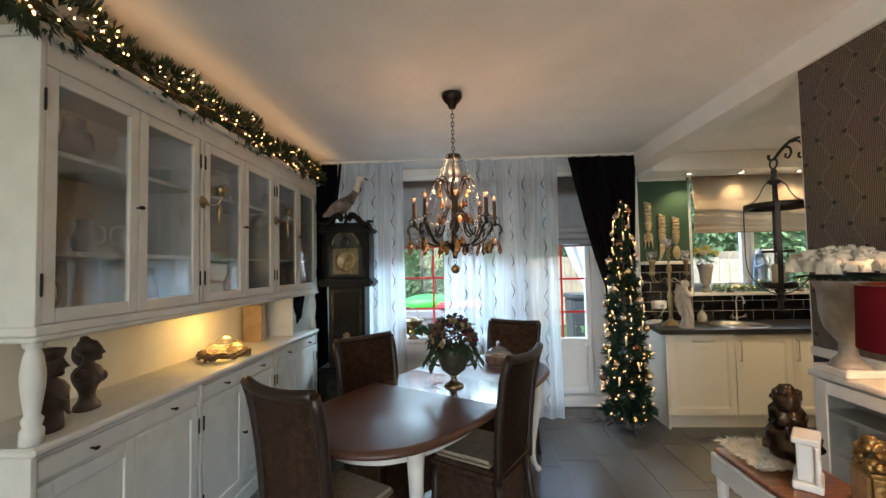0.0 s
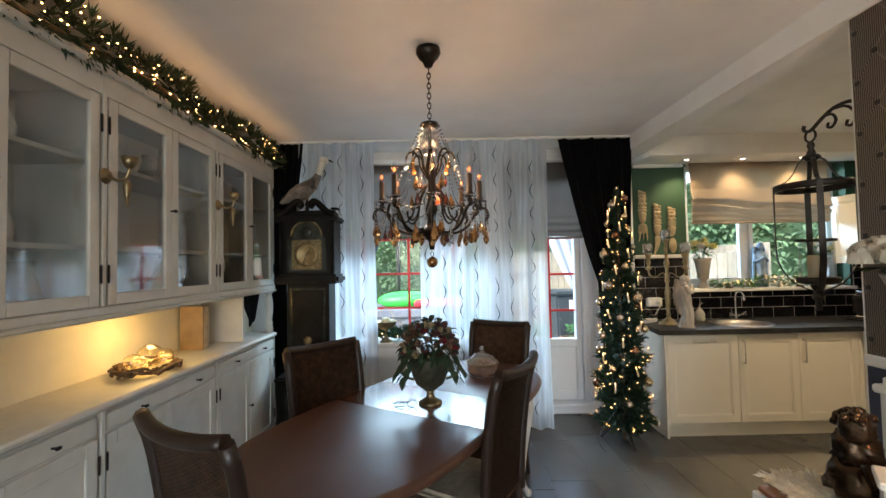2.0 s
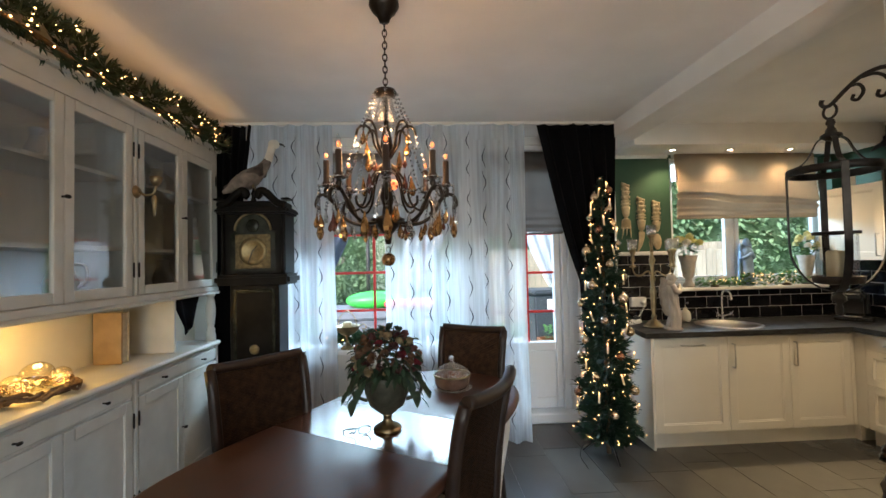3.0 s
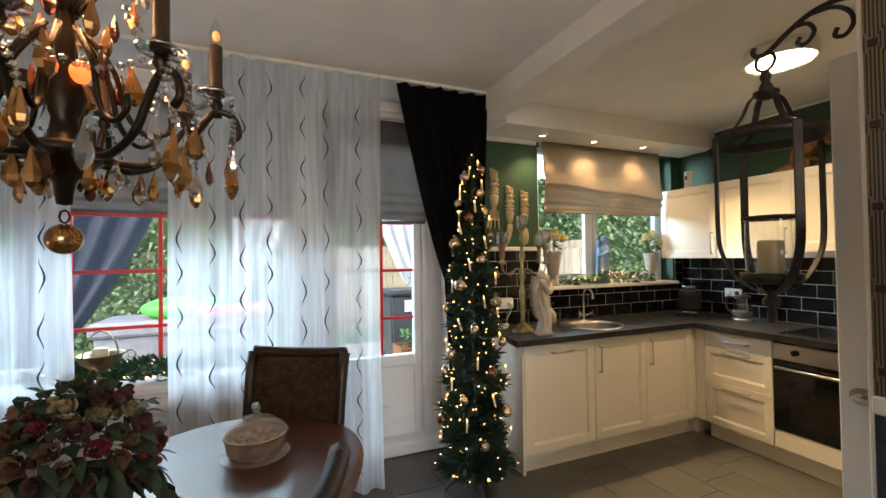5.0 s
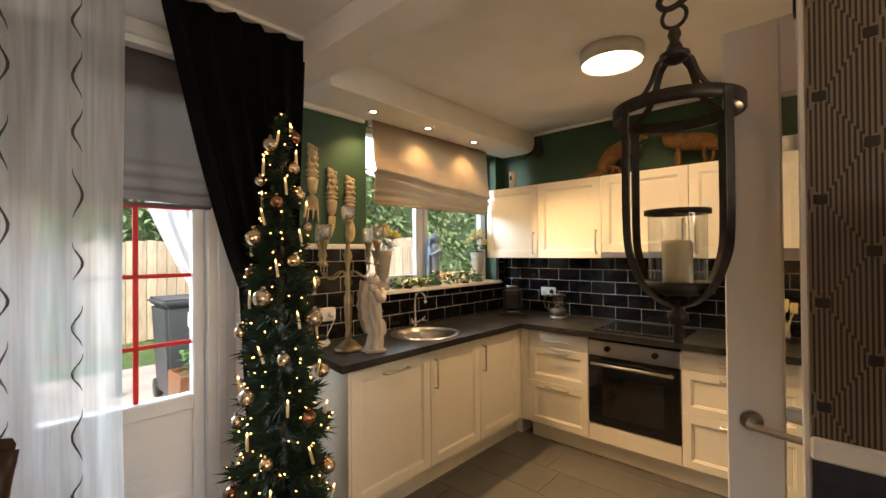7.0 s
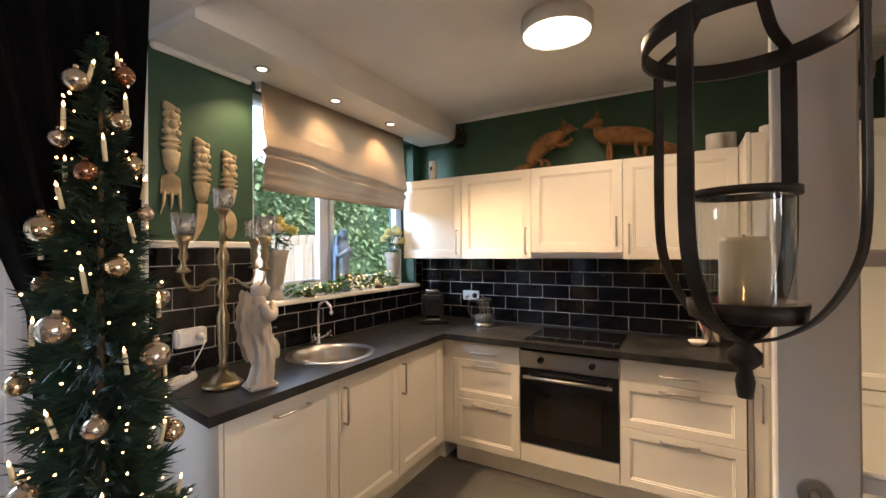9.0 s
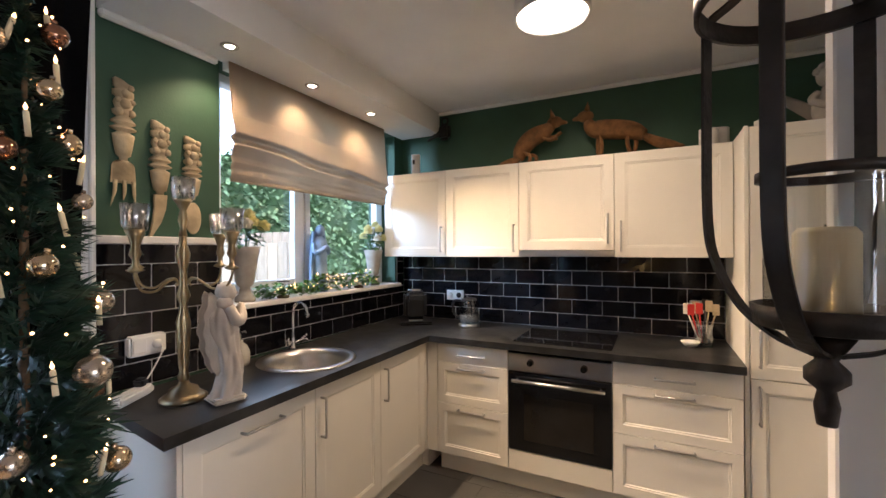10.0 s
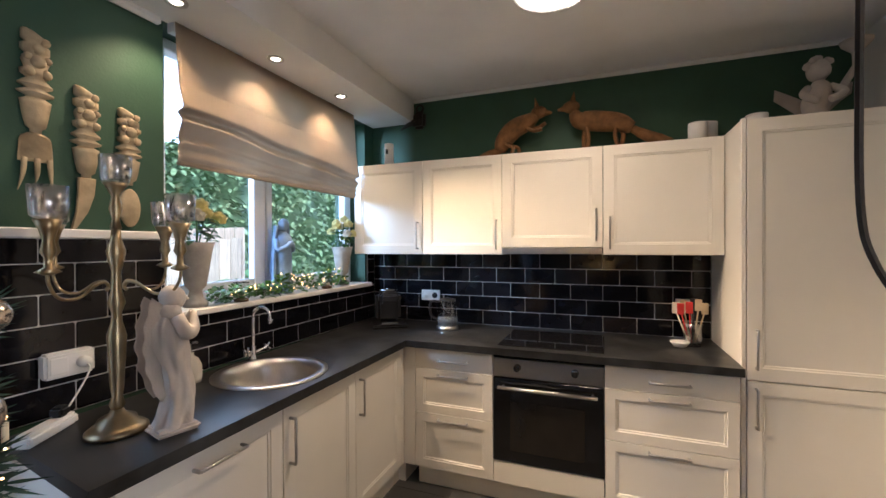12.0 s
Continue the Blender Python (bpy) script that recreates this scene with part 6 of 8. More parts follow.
# ---- lantern on its bracket ----
LX, LY = 3.458, 3.979
br = thing("iron_bracket", pose(LX, PY + 0.014, 0), "curled wrought-iron bracket fixed to the pier", "bracket")
part("arm", tube(B(), curve_pts([(0, 0.004, 2.15), (0, 0.05, 2.165), (0, 0.11, 2.162), (0, 0.17, 2.135), (0, 0.225, 2.10), (0, 0.255, 2.098), (0, 0.270, 2.115), (0, 0.265, 2.13)], 6), 0.008, 8), IRON, br)
part("scroll", tube(B(), curve_pts([(0, 0.155, 2.142), (0, 0.12, 2.135), (0, 0.105, 2.105), (0, 0.125, 2.08), (0, 0.146, 2.088), (0, 0.14, 2.105)], 6), 0.006, 8), IRON, br)
part("scroll", tube(B(), curve_pts([(0, 0.11, 2.158), (0, 0.06, 2.15), (0, 0.026, 2.12), (0, 0.018, 2.085), (0, 0.036, 2.06), (0, 0.058, 2.068), (0, 0.052, 2.088)], 6), 0.006, 8), IRON, br)
part("wall_plate", box(B(), (-0.014, 0.0005, 1.98), (0.014, 0.006, 2.20), 0.003), IRON, br)
lan = thing("candle_lantern", pose(LX, LY, 0), "dark iron hanging lantern with a candle in a glass", "lantern")
part("ring_handle", tube(B(), [(0.0, 0.028 * math.cos(k * 0.3927), 2.072 + 0.028 * math.sin(k * 0.3927)) for k in range(16)], 0.005, 7, closed=True), IRON, lan)
part("neck", lathe(B(), [(0, 2.045), (0.012, 2.04), (0.016, 2.025), (0.010, 2.01), (0.018, 1.995), (0.020, 1.985), (0.034, 1.978), (0.036, 1.968), (0.018, 1.955), (0, 1.95)], seg=16), IRON, lan)
part("top_ring", lathe(B(), [(0.140, 1.816), (0.147, 1.816), (0.147, 1.846), (0.140, 1.846), (0.140, 1.816)], seg=40), IRON, lan)


def flat_strap(name, prof, a, w, t=0.005):
    """A flat iron strap along rows of radius and height, its broad side turned outwards."""
    c, s = math.cos(a), math.sin(a)
    pts = curve_pts([(r, 0, z) for r, z in prof], 6)
    bm, rings = B(), []
    for k, p in enumerate(pts):
        d = (pts[min(k + 1, len(pts) - 1)] - pts[max(k - 1, 0)]).normalized()
        nx, nz = -d.z, d.x
        ring = []
        for o, q in ((-0.5, 0.35), (-0.42, 0.5), (0.42, 0.5), (0.5, 0.35), (0.5, -0.5), (-0.5, -0.5)):
            r, z = p.x + nx * q * t, p.z + nz * q * t
            ring.append(bm.verts.new((r * c - o * w * s, r * s + o * w * c, z)))
        rings.append(ring)
    for p, q in zip(rings, rings[1:]):
        for i in range(6):
            bm.faces.new((p[i], p[(i + 1) % 6], q[(i + 1) % 6], q[i]))
    bm.faces.new(rings[0][::-1])
    bm.faces.new(rings[-1])
    part(name, bm, IRON, lan)


for k in range(4):
    a = k * math.pi / 2 + 0.99
    flat_strap("roof_strap", [(0.020, 1.972), (0.048, 1.950), (0.068, 1.905), (0.096, 1.866), (0.139, 1.846)], a, 0.018)
    flat_strap("strap", [(0.147, 1.842), (0.148, 1.70), (0.147, 1.53), (0.135, 1.46), (0.100, 1.395), (0.056, 1.358), (0.018, 1.343)], a, 0.024)
part("tray", lathe(B(), [(0, 1.372), (0.05, 1.372), (0.078, 1.378), (0.082, 1.405), (0.078, 1.406), (0.074, 1.382), (0, 1.378)], seg=28), IRON, lan)
part("finial", lathe(B(), [(0, 1.372), (0.03, 1.365), (0.018, 1.345), (0.012, 1.335), (0.024, 1.322), (0.024, 1.308), (0.010, 1.295), (0.014, 1.275), (0.011, 1.250), (0, 1.248)], seg=16), IRON, lan)
part("glass_cylinder", lathe(B(), [(0.066, 1.384), (0.066, 1.575)], seg=32), glass_mat("lantern_glass", (0.86, 0.88, 0.88), 0.09, 0.04), lan).visible_shadow = False
part("glass_rim", lathe(B(), [(0.063, 1.572), (0.075, 1.572), (0.075, 1.584), (0.063, 1.584), (0.063, 1.572)], seg=32), IRON, lan, "dark rim of the glass")
part("candle", lathe(B(), [(0, 1.383), (0.034, 1.383), (0.0345, 1.50), (0.029, 1.508), (0.010, 1.498), (0, 1.497)], seg=28), CANDLE, lan, "thick cream candle")
part("wick", tube(B(), [(0, 0, 1.497), (0.002, 0, 1.512)], 0.0015, 5), BLACK_PLASTIC, lan)

# ---- by the pier ----
pc = thing("display_cabinet", pose(3.245, 2.72, 0) @ Matrix.Diagonal((0.66, 0.90, 1, 1)), "small white cabinet with a glazed door", "cabinet")
slab("top", (-0.02, -0.02, 1.015), (0.256, 0.91, 1.045), TABLE_WHITE, pc, 0.008)
slab("side", (0.0, 0.868, 0.0), (0.25, 0.89, 1.014), TABLE_WHITE, pc, 0.003)
slab("side", (0.0, 0.0, 0.0), (0.25, 0.02, 1.014), TABLE_WHITE, pc, 0.003)
slab("back", (0.236, 0.021, 0.0), (0.25, 0.867, 1.013), TABLE_WHITE, pc)
slab("floor_board", (0.02, 0.021, 0.06), (0.235, 0.867, 0.08), TABLE_WHITE, pc)
slab("shelf", (0.02, 0.021, 0.86), (0.235, 0.867, 0.875), TABLE_WHITE, pc)
for y0 in (0.022, 0.446):
    bm = B()
    for a, b in (((-0.018, y0, 0.07), (0.0, y0 + 0.06, 1.008)), ((-0.018, y0 + 0.36, 0.07), (0.0, y0 + 0.42, 1.008)), ((-0.018, y0 + 0.06, 0.07), (0.0, y0 + 0.36, 0.13)), ((-0.018, y0 + 0.06, 0.955), (0.0, y0 + 0.36, 1.008))):
        box(bm, a, b, 0.003)
    d = part("glass_door", bm, TABLE_WHITE, pc)
    slab("pane", (-0.011, y0 + 0.06, 0.13), (-0.007, y0 + 0.36, 0.955), CAB_PANE, d)

urn = thing("stone_urn", pose(3.305, 3.41, 1.0455) @ Matrix.Diagonal((0.82, 0.82, 0.97, 1)), "weathered white urn filled with white roses", "flower urn")
part("plinth", box(B(), (-0.10, -0.10, 0.0), (0.10, 0.10, 0.035), 0.006), TABLE_WHITE, urn)
part("body", lathe(B(), [(0, 0.035), (0.085, 0.035), (0.07, 0.055), (0.04, 0.085), (0.036, 0.13), (0.05, 0.15), (0.09, 0.20), (0.108, 0.27), (0.112, 0.36), (0.13, 0.395), (0.136, 0.405), (0.122, 0.405), (0.10, 0.36), (0, 0.34)], seg=28), mat("silvered_stone", (0.34, 0.31, 0.27), 0.45, 0.25, vary=0.25, scale=14, bump=0.2), urn)
random.seed(17)
bm, bl = B(), B()
for k in range(34):
    a, r = k * 2.4, 0.036 * math.sqrt(k)
    rose(bm, (min(r * math.cos(a), 0.10) - 0.01, r * math.sin(a), 0.49 - 1.0 * r * r), rnd(0.052, 0.066), 14)
for k in range(46):
    a = rnd(0, 6.28)
    leaf(bl, (min(0.10, 0.13 * math.cos(a)), 0.15 * math.sin(a), 0.425), (math.cos(a) - 0.3, 1.4 * math.sin(a), 0.05), 0.08, 0.045, 0.25)
part("white_rose_mass", bm, PETAL_WHITE, urn, "white fabric roses", kind="stuff")
part("leaves", bl, LEAF_DARK, urn, kind="stuff")

tl = thing("table_lamp", pose(3.20, 3.00, 1.0455), "table lamp with a red cylindrical shade, switched on", "table lamp")
part("foot", lathe(B(), [(0, 0), (0.06, 0), (0.06, 0.012), (0.02, 0.03), (0.014, 0.08), (0.022, 0.12), (0.012, 0.18), (0, 0.2)], seg=20), BRASS, tl)
part("shade", lathe(B(), [(0.172, 0.175), (0.165, 0.392), (0.161, 0.392), (0.168, 0.175), (0.172, 0.175)], seg=40), RED_SHADE, tl, "red fabric shade")
part("shade_trim", tube(B(), [(0.165 * math.cos(k * 0.19635), 0.165 * math.sin(k * 0.19635), 0.393) for k in range(32)], 0.003, 5, closed=True), BRASS, tl)
part("bulb", ball(B(), (0, 0, 0.26), 0.03, sub=2), mat("warm_bulb", (1, 0.8, 0.6), 0.4, emit=(1.0, 0.6, 0.28), power=4.0), tl)

orn = thing("gilt_carving", pose(PX - 0.008, 3.10, 1.72), "gilded carved ornament hung on the wallpaper", "wall ornament")
random.seed(8)
bm = B()
for k in range(60):
    a = k * 2.4
    r = 0.017 * math.sqrt(k)
    ball(bm, (-0.03 + 0.012 * math.sin(k), r * math.cos(a) * 1.05, r * math.sin(a) * 1.7), rnd(0.016, 0.03), 0.8, 1, 1.2, 2, 0.4)
part("carving", bm, GILT, orn)

stb = thing("side_table", pose(2.83, 2.35, 0), "low white table with a red-brown wooden top", "side table")
slab("tabletop", (0.0, 0.0, 0.655), (0.31, 1.22, 0.68), BROWN_WOOD, stb, 0.006)
slab("frame", (-0.012, -0.012, 0.56), (0.322, 1.232, 0.654), TABLE_WHITE, stb, 0.004)
for x in (0.02, 0.29):
    for y in (0.02, 1.20):
        part("leg", tube(B(), [(x, y, 0.56), (x, y, 0.0)], [0.024, 0.016], 8), TABLE_WHITE, stb)
random.seed(9)
fur = thing("sheepskin", pose(2.965, 3.47, 0.681), "cream sheepskin laid over the table corner", "sheepskin")
part("pelt", sheet(B(), lambda u, v: (-0.095 + 0.20 * u, -0.14 + 0.25 * v, max(0.004, 0.025 + 0.02 * noise.noise(Vector((u * 6, v * 6, 1))) - 0.03 * (abs(u - 0.5) ** 3 + abs(v - 0.5) ** 3) * 4)), 24, 24, 0.004), FUR, fur)
bm = B()
for k in range(900):
    p = (rnd(-0.095, 0.105), rnd(-0.14, 0.11), 0.016)
    tuft(bm, p, (rnd(-1, 1) - 0.4, rnd(-1, 1), 0.35), 0.036, 5, 0.5, 0.0016)
part("wool", bm, FUR, fur, kind="stuff")

st = B()
random.seed(3)
ball(st, (0, 0, 0.09), 0.085, 0.95, 1.05, 0.95, 3, 0.35)
ball(st, (0.01, 0.01, 0.19), 0.07, 1.0, 0.9, 0.9, 3, 0.35)
ball(st, (-0.02, 0.0, 0.265), 0.052, 0.95, 0.9, 1.05, 3, 0.2)
ball(st, (0.045, 0.02, 0.245), 0.046, 0.9, 0.9, 1.05, 3, 0.2)
for k in range(40):
    a, e = rnd(0, 6.28), rnd(0.1, 1.5)
    c0 = Vector((-0.02, 0, 0.27)) if k % 2 else Vector((0.045, 0.02, 0.25))
    ball(st, c0 + 0.048 * Vector((math.cos(a) * math.cos(e), math.sin(a) * math.cos(e), math.sin(e))), rnd(0.010, 0.016), sub=1, rough=0.2)
tube(st, curve_pts([(-0.07, -0.03, 0.17), (-0.10, -0.06, 0.12), (-0.05, -0.085, 0.09), (0.02, -0.08, 0.12)], 5), 0.022, 8)
tube(st, curve_pts([(0.07, 0.02, 0.17), (0.10, -0.03, 0.10), (0.06, -0.08, 0.06)], 5), 0.02, 8)
so = part("bronze_sculpture", st, STATUE)
so.matrix_world = pose(3.045, 3.40, 0.684, 0, 0, 35)
tagged(so, "dark bronze sculpture of two embracing cherubs on the sheepskin", "sculpture")

mc = thing("mantel_clock", pose(2.985, 3.24, 0.6805, 0, 0, 50), "small white pillared mantel clock", "clock")
part("base", box(B(), (-0.075, -0.045, 0.0), (0.075, 0.045, 0.03), 0.005), CERAMIC, mc)
part("body", box(B(), (-0.052, -0.03, 0.03), (0.052, 0.03, 0.165), 0.003), CERAMIC, mc)
part("top", box(B(), (-0.068, -0.042, 0.165), (0.068, 0.042, 0.188), 0.005), CERAMIC, mc)
for x in (-0.06, 0.06):
    part("pillar", lathe(B(), [(0, 0.03), (0.011, 0.03), (0.008, 0.045), (0.008, 0.15), (0.011, 0.165), (0, 0.165)], (x, -0.03, 0), 10), CERAMIC, mc)
part("dial", lathe(B(), [(0, 0), (0.036, 0), (0.034, 0.004), (0, 0.004)], seg=24), PETAL_WHITE, mc, "white clock dial").matrix_basis = pose(0, -0.0305, 0.10, 90, 0, 0)
bm = B()
box(bm, (-0.0015, -0.037, 0.10), (0.0015, -0.0352, 0.125))
box(bm, (0.0, -0.037, 0.0985), (0.02, -0.0352, 0.1015))
part("pointer", bm, BLACK_PLASTIC, mc)
gc = thing("gilt_clock", pose(3.03, 3.03, 0.6805, 0, 0, 70), "gilded mantel clock crowned with cherubs", "clock")
random.seed(14)
part("case", box(B(), (-0.065, -0.04, 0.02), (0.065, 0.04, 0.16), 0.012, 2), GILT, gc)
bm = B()
for x in (-0.055, 0.055):
    for y in (-0.03, 0.03):
        tube(bm, curve_pts([(x, y, 0.035), (x * 1.25, y * 1.2, 0.02), (x * 1.3, y * 1.3, 0.006)], 3), 0.010, 6)
part("feet", bm, GILT, gc)
part("dial", lathe(B(), [(0, 0), (0.038, 0), (0.040, 0.006), (0.03, 0.009), (0, 0.006)], seg=24), BRASS_DULL, gc).matrix_basis = pose(0, -0.0405, 0.095, 90, 0, 0)
bm = B()
for k in range(36):
    a = k * 2.4
    r = 0.011 * math.sqrt(k)
    ball(bm, (r * math.cos(a), 0.6 * r * math.sin(a), 0.165 + 0.075 * (1 - k / 36) + rnd(-0.01, 0.02)), rnd(0.010, 0.020), sub=2, rough=0.3)
part("cherub_crest", bm, GILT, gc, "gilded cherub group")

# ---- on the window ledge ----
random.seed(41)
lg = thing("ledge_greenery", pose(1.30, 6.0, WZ0 - 0.002), "fir greenery with fairy lights on the window ledge", "garland")
bm, lit = B(), []
for k in range(330):
    p = Vector((rnd(-0.42, 0.62), rnd(-0.07, 0.10), rnd(0.012, 0.085)))
    tuft(bm, p, (rnd(-1, 1), rnd(-1, 0.6), rnd(0.1, 1)), 0.085, 10, 0.6, 0.005)
    if k % 11 == 0:
        lit.append(p + Vector((0, -0.05, 0.03)))
part("fir_sprig_mass", bm, mat("ledge_fir_needles", (0.030, 0.085, 0.038), 0.6, vary=0.4, scale=30), lg, kind="stuff")
bm = B()
bulbs(bm, lit, 0.005)
part("fairy_lights", bm, FAIRY, lg, kind="stuff")
cp = thing("brass_compote", pose(1.17, 5.93, WZ0 - 0.0015), "brass footed bowl with a tall handle", "bowl")
part("bowl", lathe(B(), [(0, 0), (0.06, 0), (0.055, 0.012), (0.02, 0.035), (0.014, 0.09), (0.024, 0.11), (0.05, 0.120), (0.088, 0.150), (0.100, 0.185), (0.108, 0.192), (0.094, 0.186), (0.07, 0.150), (0, 0.135)], seg=24), BRASS, cp)
part("candle", lathe(B(), [(0, 0.137), (0.036, 0.137), (0.036, 0.215), (0.028, 0.222), (0, 0.218)], seg=20), CANDLE, cp, "cream candle in the bowl")
for sg in (-1, 1):
    part("scroll_handle", tube(B(), curve_pts([(sg * 0.10, 0, 0.185), (sg * 0.135, 0, 0.20), (sg * 0.155, 0, 0.175), (sg * 0.135, 0, 0.155), (sg * 0.12, 0, 0.17)], 4), 0.005, 6), BRASS, cp)
part("handle", tube(B(), curve_pts([(-0.08, 0, 0.17), (-0.06, 0, 0.26), (0, 0, 0.31), (0.06, 0, 0.26), (0.08, 0, 0.17)], 5), 0.004, 6), BRASS, cp)

# ---- on the worktop ----
can = thing("candelabra", pose(3.735, 5.80, CT + 0.0005), "tall brass candelabra with five ice-glass cups", "candelabra")
part("base", lathe(B(), [(0, 0), (0.082, 0), (0.082, 0.012), (0.07, 0.022), (0.055, 0.03), (0.05, 0.045), (0.022, 0.06), (0.016, 0.075), (0, 0.075)], seg=28), BRASS, can)
part("stem", lathe(B(), [(0.014, 0.07), (0.022, 0.085), (0.014, 0.11), (0.018, 0.14), (0.023, 0.24), (0.026, 0.30), (0.015, 0.34), (0.013, 0.37), (0.024, 0.40), (0.014, 0.44), (0.013, 0.50), (0.020, 0.53), (0.026, 0.56), (0.014, 0.60), (0.012, 0.64), (0, 0.64)], seg=20), BRASS, can)


def ice_cup(parent, p):
    part("ice_glass_cup", lathe(B(), [(0, 0.006), (0.030, 0.004), (0.039, 0.012), (0.043, 0.088), (0.038, 0.088), (0.034, 0.020), (0, 0.016)], p, 10), WHITE_SPOT, parent, "frosted ice-glass cup")


for k in range(4):
    a = k * math.pi / 2 + 0.30
    c, s = math.cos(a), math.sin(a)
    ex = 0.208
    arm = part("arm", tube(B(), curve_pts([(0.034 * c, 0.034 * s, 0.440), (0.026 * c, 0.026 * s, 0.452), (0.040 * c, 0.040 * s, 0.466), (0.072 * c, 0.072 * s, 0.460), (0.125 * c, 0.125 * s, 0.430), (0.180 * c, 0.180 * s, 0.436), (ex * c, ex * s, 0.478), (ex * c, ex * s, 0.53)], 5), 0.0046, 8), BRASS, can)
    part("socket", lathe(B(), [(0, 0.50), (0.010, 0.50), (0.028, 0.508), (0.010, 0.52), (0.009, 0.545), (0.018, 0.56), (0.012, 0.59), (0.020, 0.62), (0.031, 0.645), (0, 0.648)], (ex * c, ex * s, 0), 16), BRASS, arm)
    ice_cup(arm, (ex * c, ex * s, 0.645))
part("top_socket", lathe(B(), [(0, 0.63), (0.016, 0.63), (0.010, 0.66), (0.018, 0.69), (0.011, 0.73), (0.026, 0.760), (0.034, 0.770), (0, 0.772)], seg=16), BRASS, can)
ice_cup(can, (0, 0, 0.767))

an = B()
box(an, (-0.058, -0.050, 0.0), (0.062, 0.050, 0.022), 0.009, 2)


def robe(u, v):
    t, z = 2 * math.pi * u, 0.018 + 0.345 * v
    r = 0.050 - 0.016 * math.sin(math.pi * v * 0.9) + 0.012 * math.sin(math.pi * max(0.0, v - 0.45) * 1.8) - 0.030 * max(0.0, v - 0.86) / 0.14
    fold = 1 + (0.11 * (1 - v) + 0.05) * math.sin(6 * t + 7 * v) + 0.05 * math.sin(11 * t - 9 * v)
    bend = 0.017 * math.sin(v * 5.4)
    return (bend + 1.05 * r * fold * math.cos(t), 0.85 * r * fold * math.sin(t), z)


sheet(an, robe, 60, 26)
ball(an, (0.012, 0, 0.392), 0.028, 0.95, 0.85, 1.15, 3)
ball(an, (0.000, 0, 0.396), 0.034, 0.95, 0.95, 1.12, 3, 0.10)
tube(an, [(0.034, 0, 0.400), (0.043, 0, 0.388), (0.034, 0, 0.384)], [0.003, 0.006, 0.003], 6)
ball(an, (-0.008, 0, 0.355), 0.034, 1.0, 1.15, 0.8, 3, 0.12)
for sg in (-1, 1):
    sheet(an, lambda u, v: (-0.022 - (0.050 + 0.004 * math.sin(u * 30)) * v * math.sin(math.pi * min(1.0, 0.22 + 0.72 * u)) ** 0.6 - 0.012 * math.sin(math.pi * u), sg * (0.016 + 0.012 * v), 0.372 - 0.262 * u + 0.030 * v * (1 - 1.3 * u)), 26, 10, 0.012)
    tube(an, curve_pts([(-0.004, sg * 0.040, 0.345), (0.018, sg * 0.052, 0.295), (0.048, sg * 0.030, 0.305), (0.058, sg * 0.008, 0.350)], 4), [0.020, 0.020, 0.020, 0.021, 0.022, 0.022, 0.021, 0.020, 0.018, 0.015, 0.012, 0.009, 0.006], 9)
ang = part("angel_statue", an, STONE_WHITE)
ang.matrix_world = pose(3.80, 5.645, CT + 0.0005, 0, 0, -15) @ Matrix.Diagonal((1.05, 1.05, 1.05, 1))
tagged(ang, "white stone angel statue beside the candelabra", "statue")

soap = thing("soap_dispenser", pose(4.155, 6.025, CT + 0.0005), "squat glass soap dispenser with a pump", "soap dispenser")
part("bottle", lathe(B(), [(0, 0), (0.042, 0), (0.046, 0.02), (0.044, 0.07), (0.03, 0.10), (0.014, 0.112), (0.014, 0.125), (0, 0.125)], seg=20), mat("milky_glass", (0.62, 0.58, 0.48), 0.15, trans=0.3), soap)
part("pump", tube(B(), [(0, 0, 0.12), (0, 0, 0.165), (-0.0, -0.04, 0.17)], 0.006, 8), CHROME, soap)

dsk = thing("socket_box", pose(3.685, YN - 0.012, 1.045), "white surface-mounted double socket with a plug", "socket")
part("box", box(B(), (0, -0.045, 0), (0.145, 0.0, 0.085), 0.008, 2), PLASTIC, dsk)
part("switch", box(B(), (0.012, -0.049, 0.015), (0.062, -0.044, 0.07), 0.004), PLASTIC, dsk)
part("plug", lathe(B(), [(0, 0), (0.020, 0), (0.019, 0.02), (0.012, 0.03), (0, 0.03)], seg=18), PLASTIC, dsk).matrix_basis = pose(0.105, -0.045, 0.042, 90, 0, 0)
tagged(part("plug_cable", tube(B(), curve_pts([(3.79, 6.05, 1.085), (3.78, 6.02, 1.06), (3.72, 6.0, 0.98), (3.66, 5.98, 0.925), (3.64, 5.97, 0.912)], 5), 0.003, 6), PLASTIC), "white cable from the socket to the power strip", "cable")
ps = thing("power_strip", pose(3.64, 5.97, CT + 0.0005, 0, 0, 30), "white power strip with a black plug on the worktop", "power strip")
part("body", box(B(), (-0.10, -0.028, 0), (0.10, 0.028, 0.038), 0.01, 2), PLASTIC, ps)
part("plug", box(B(), (0.03, -0.02, 0.038), (0.075, 0.02, 0.07), 0.008, 2), BLACK_PLASTIC, ps, "black plug")

for sy_, lab in ((5.62, "white double socket on the black tiles"), (3.93, "white single socket on the black tiles")):
    s2 = thing("wall_socket", pose(XE - 0.0125, sy_, 1.11), lab, "socket")
    wd = 0.075 if sy_ > 5 else 0.04
    part("plate", box(B(), (-0.012, -wd, -0.04), (0.0, wd, 0.04), 0.004), PLASTIC, s2)
    for o in ((-0.036, 0.036) if sy_ > 5 else (0.0,)):
        part("insert", lathe(B(), [(0, 0), (0.020, 0), (0.022, 0.004), (0, 0.004)], seg=18), BLACK_PLASTIC if (sy_ > 5 and o < 0) else PLASTIC, s2).matrix_basis = pose(-0.0115, o, 0, 0, -90, 0)

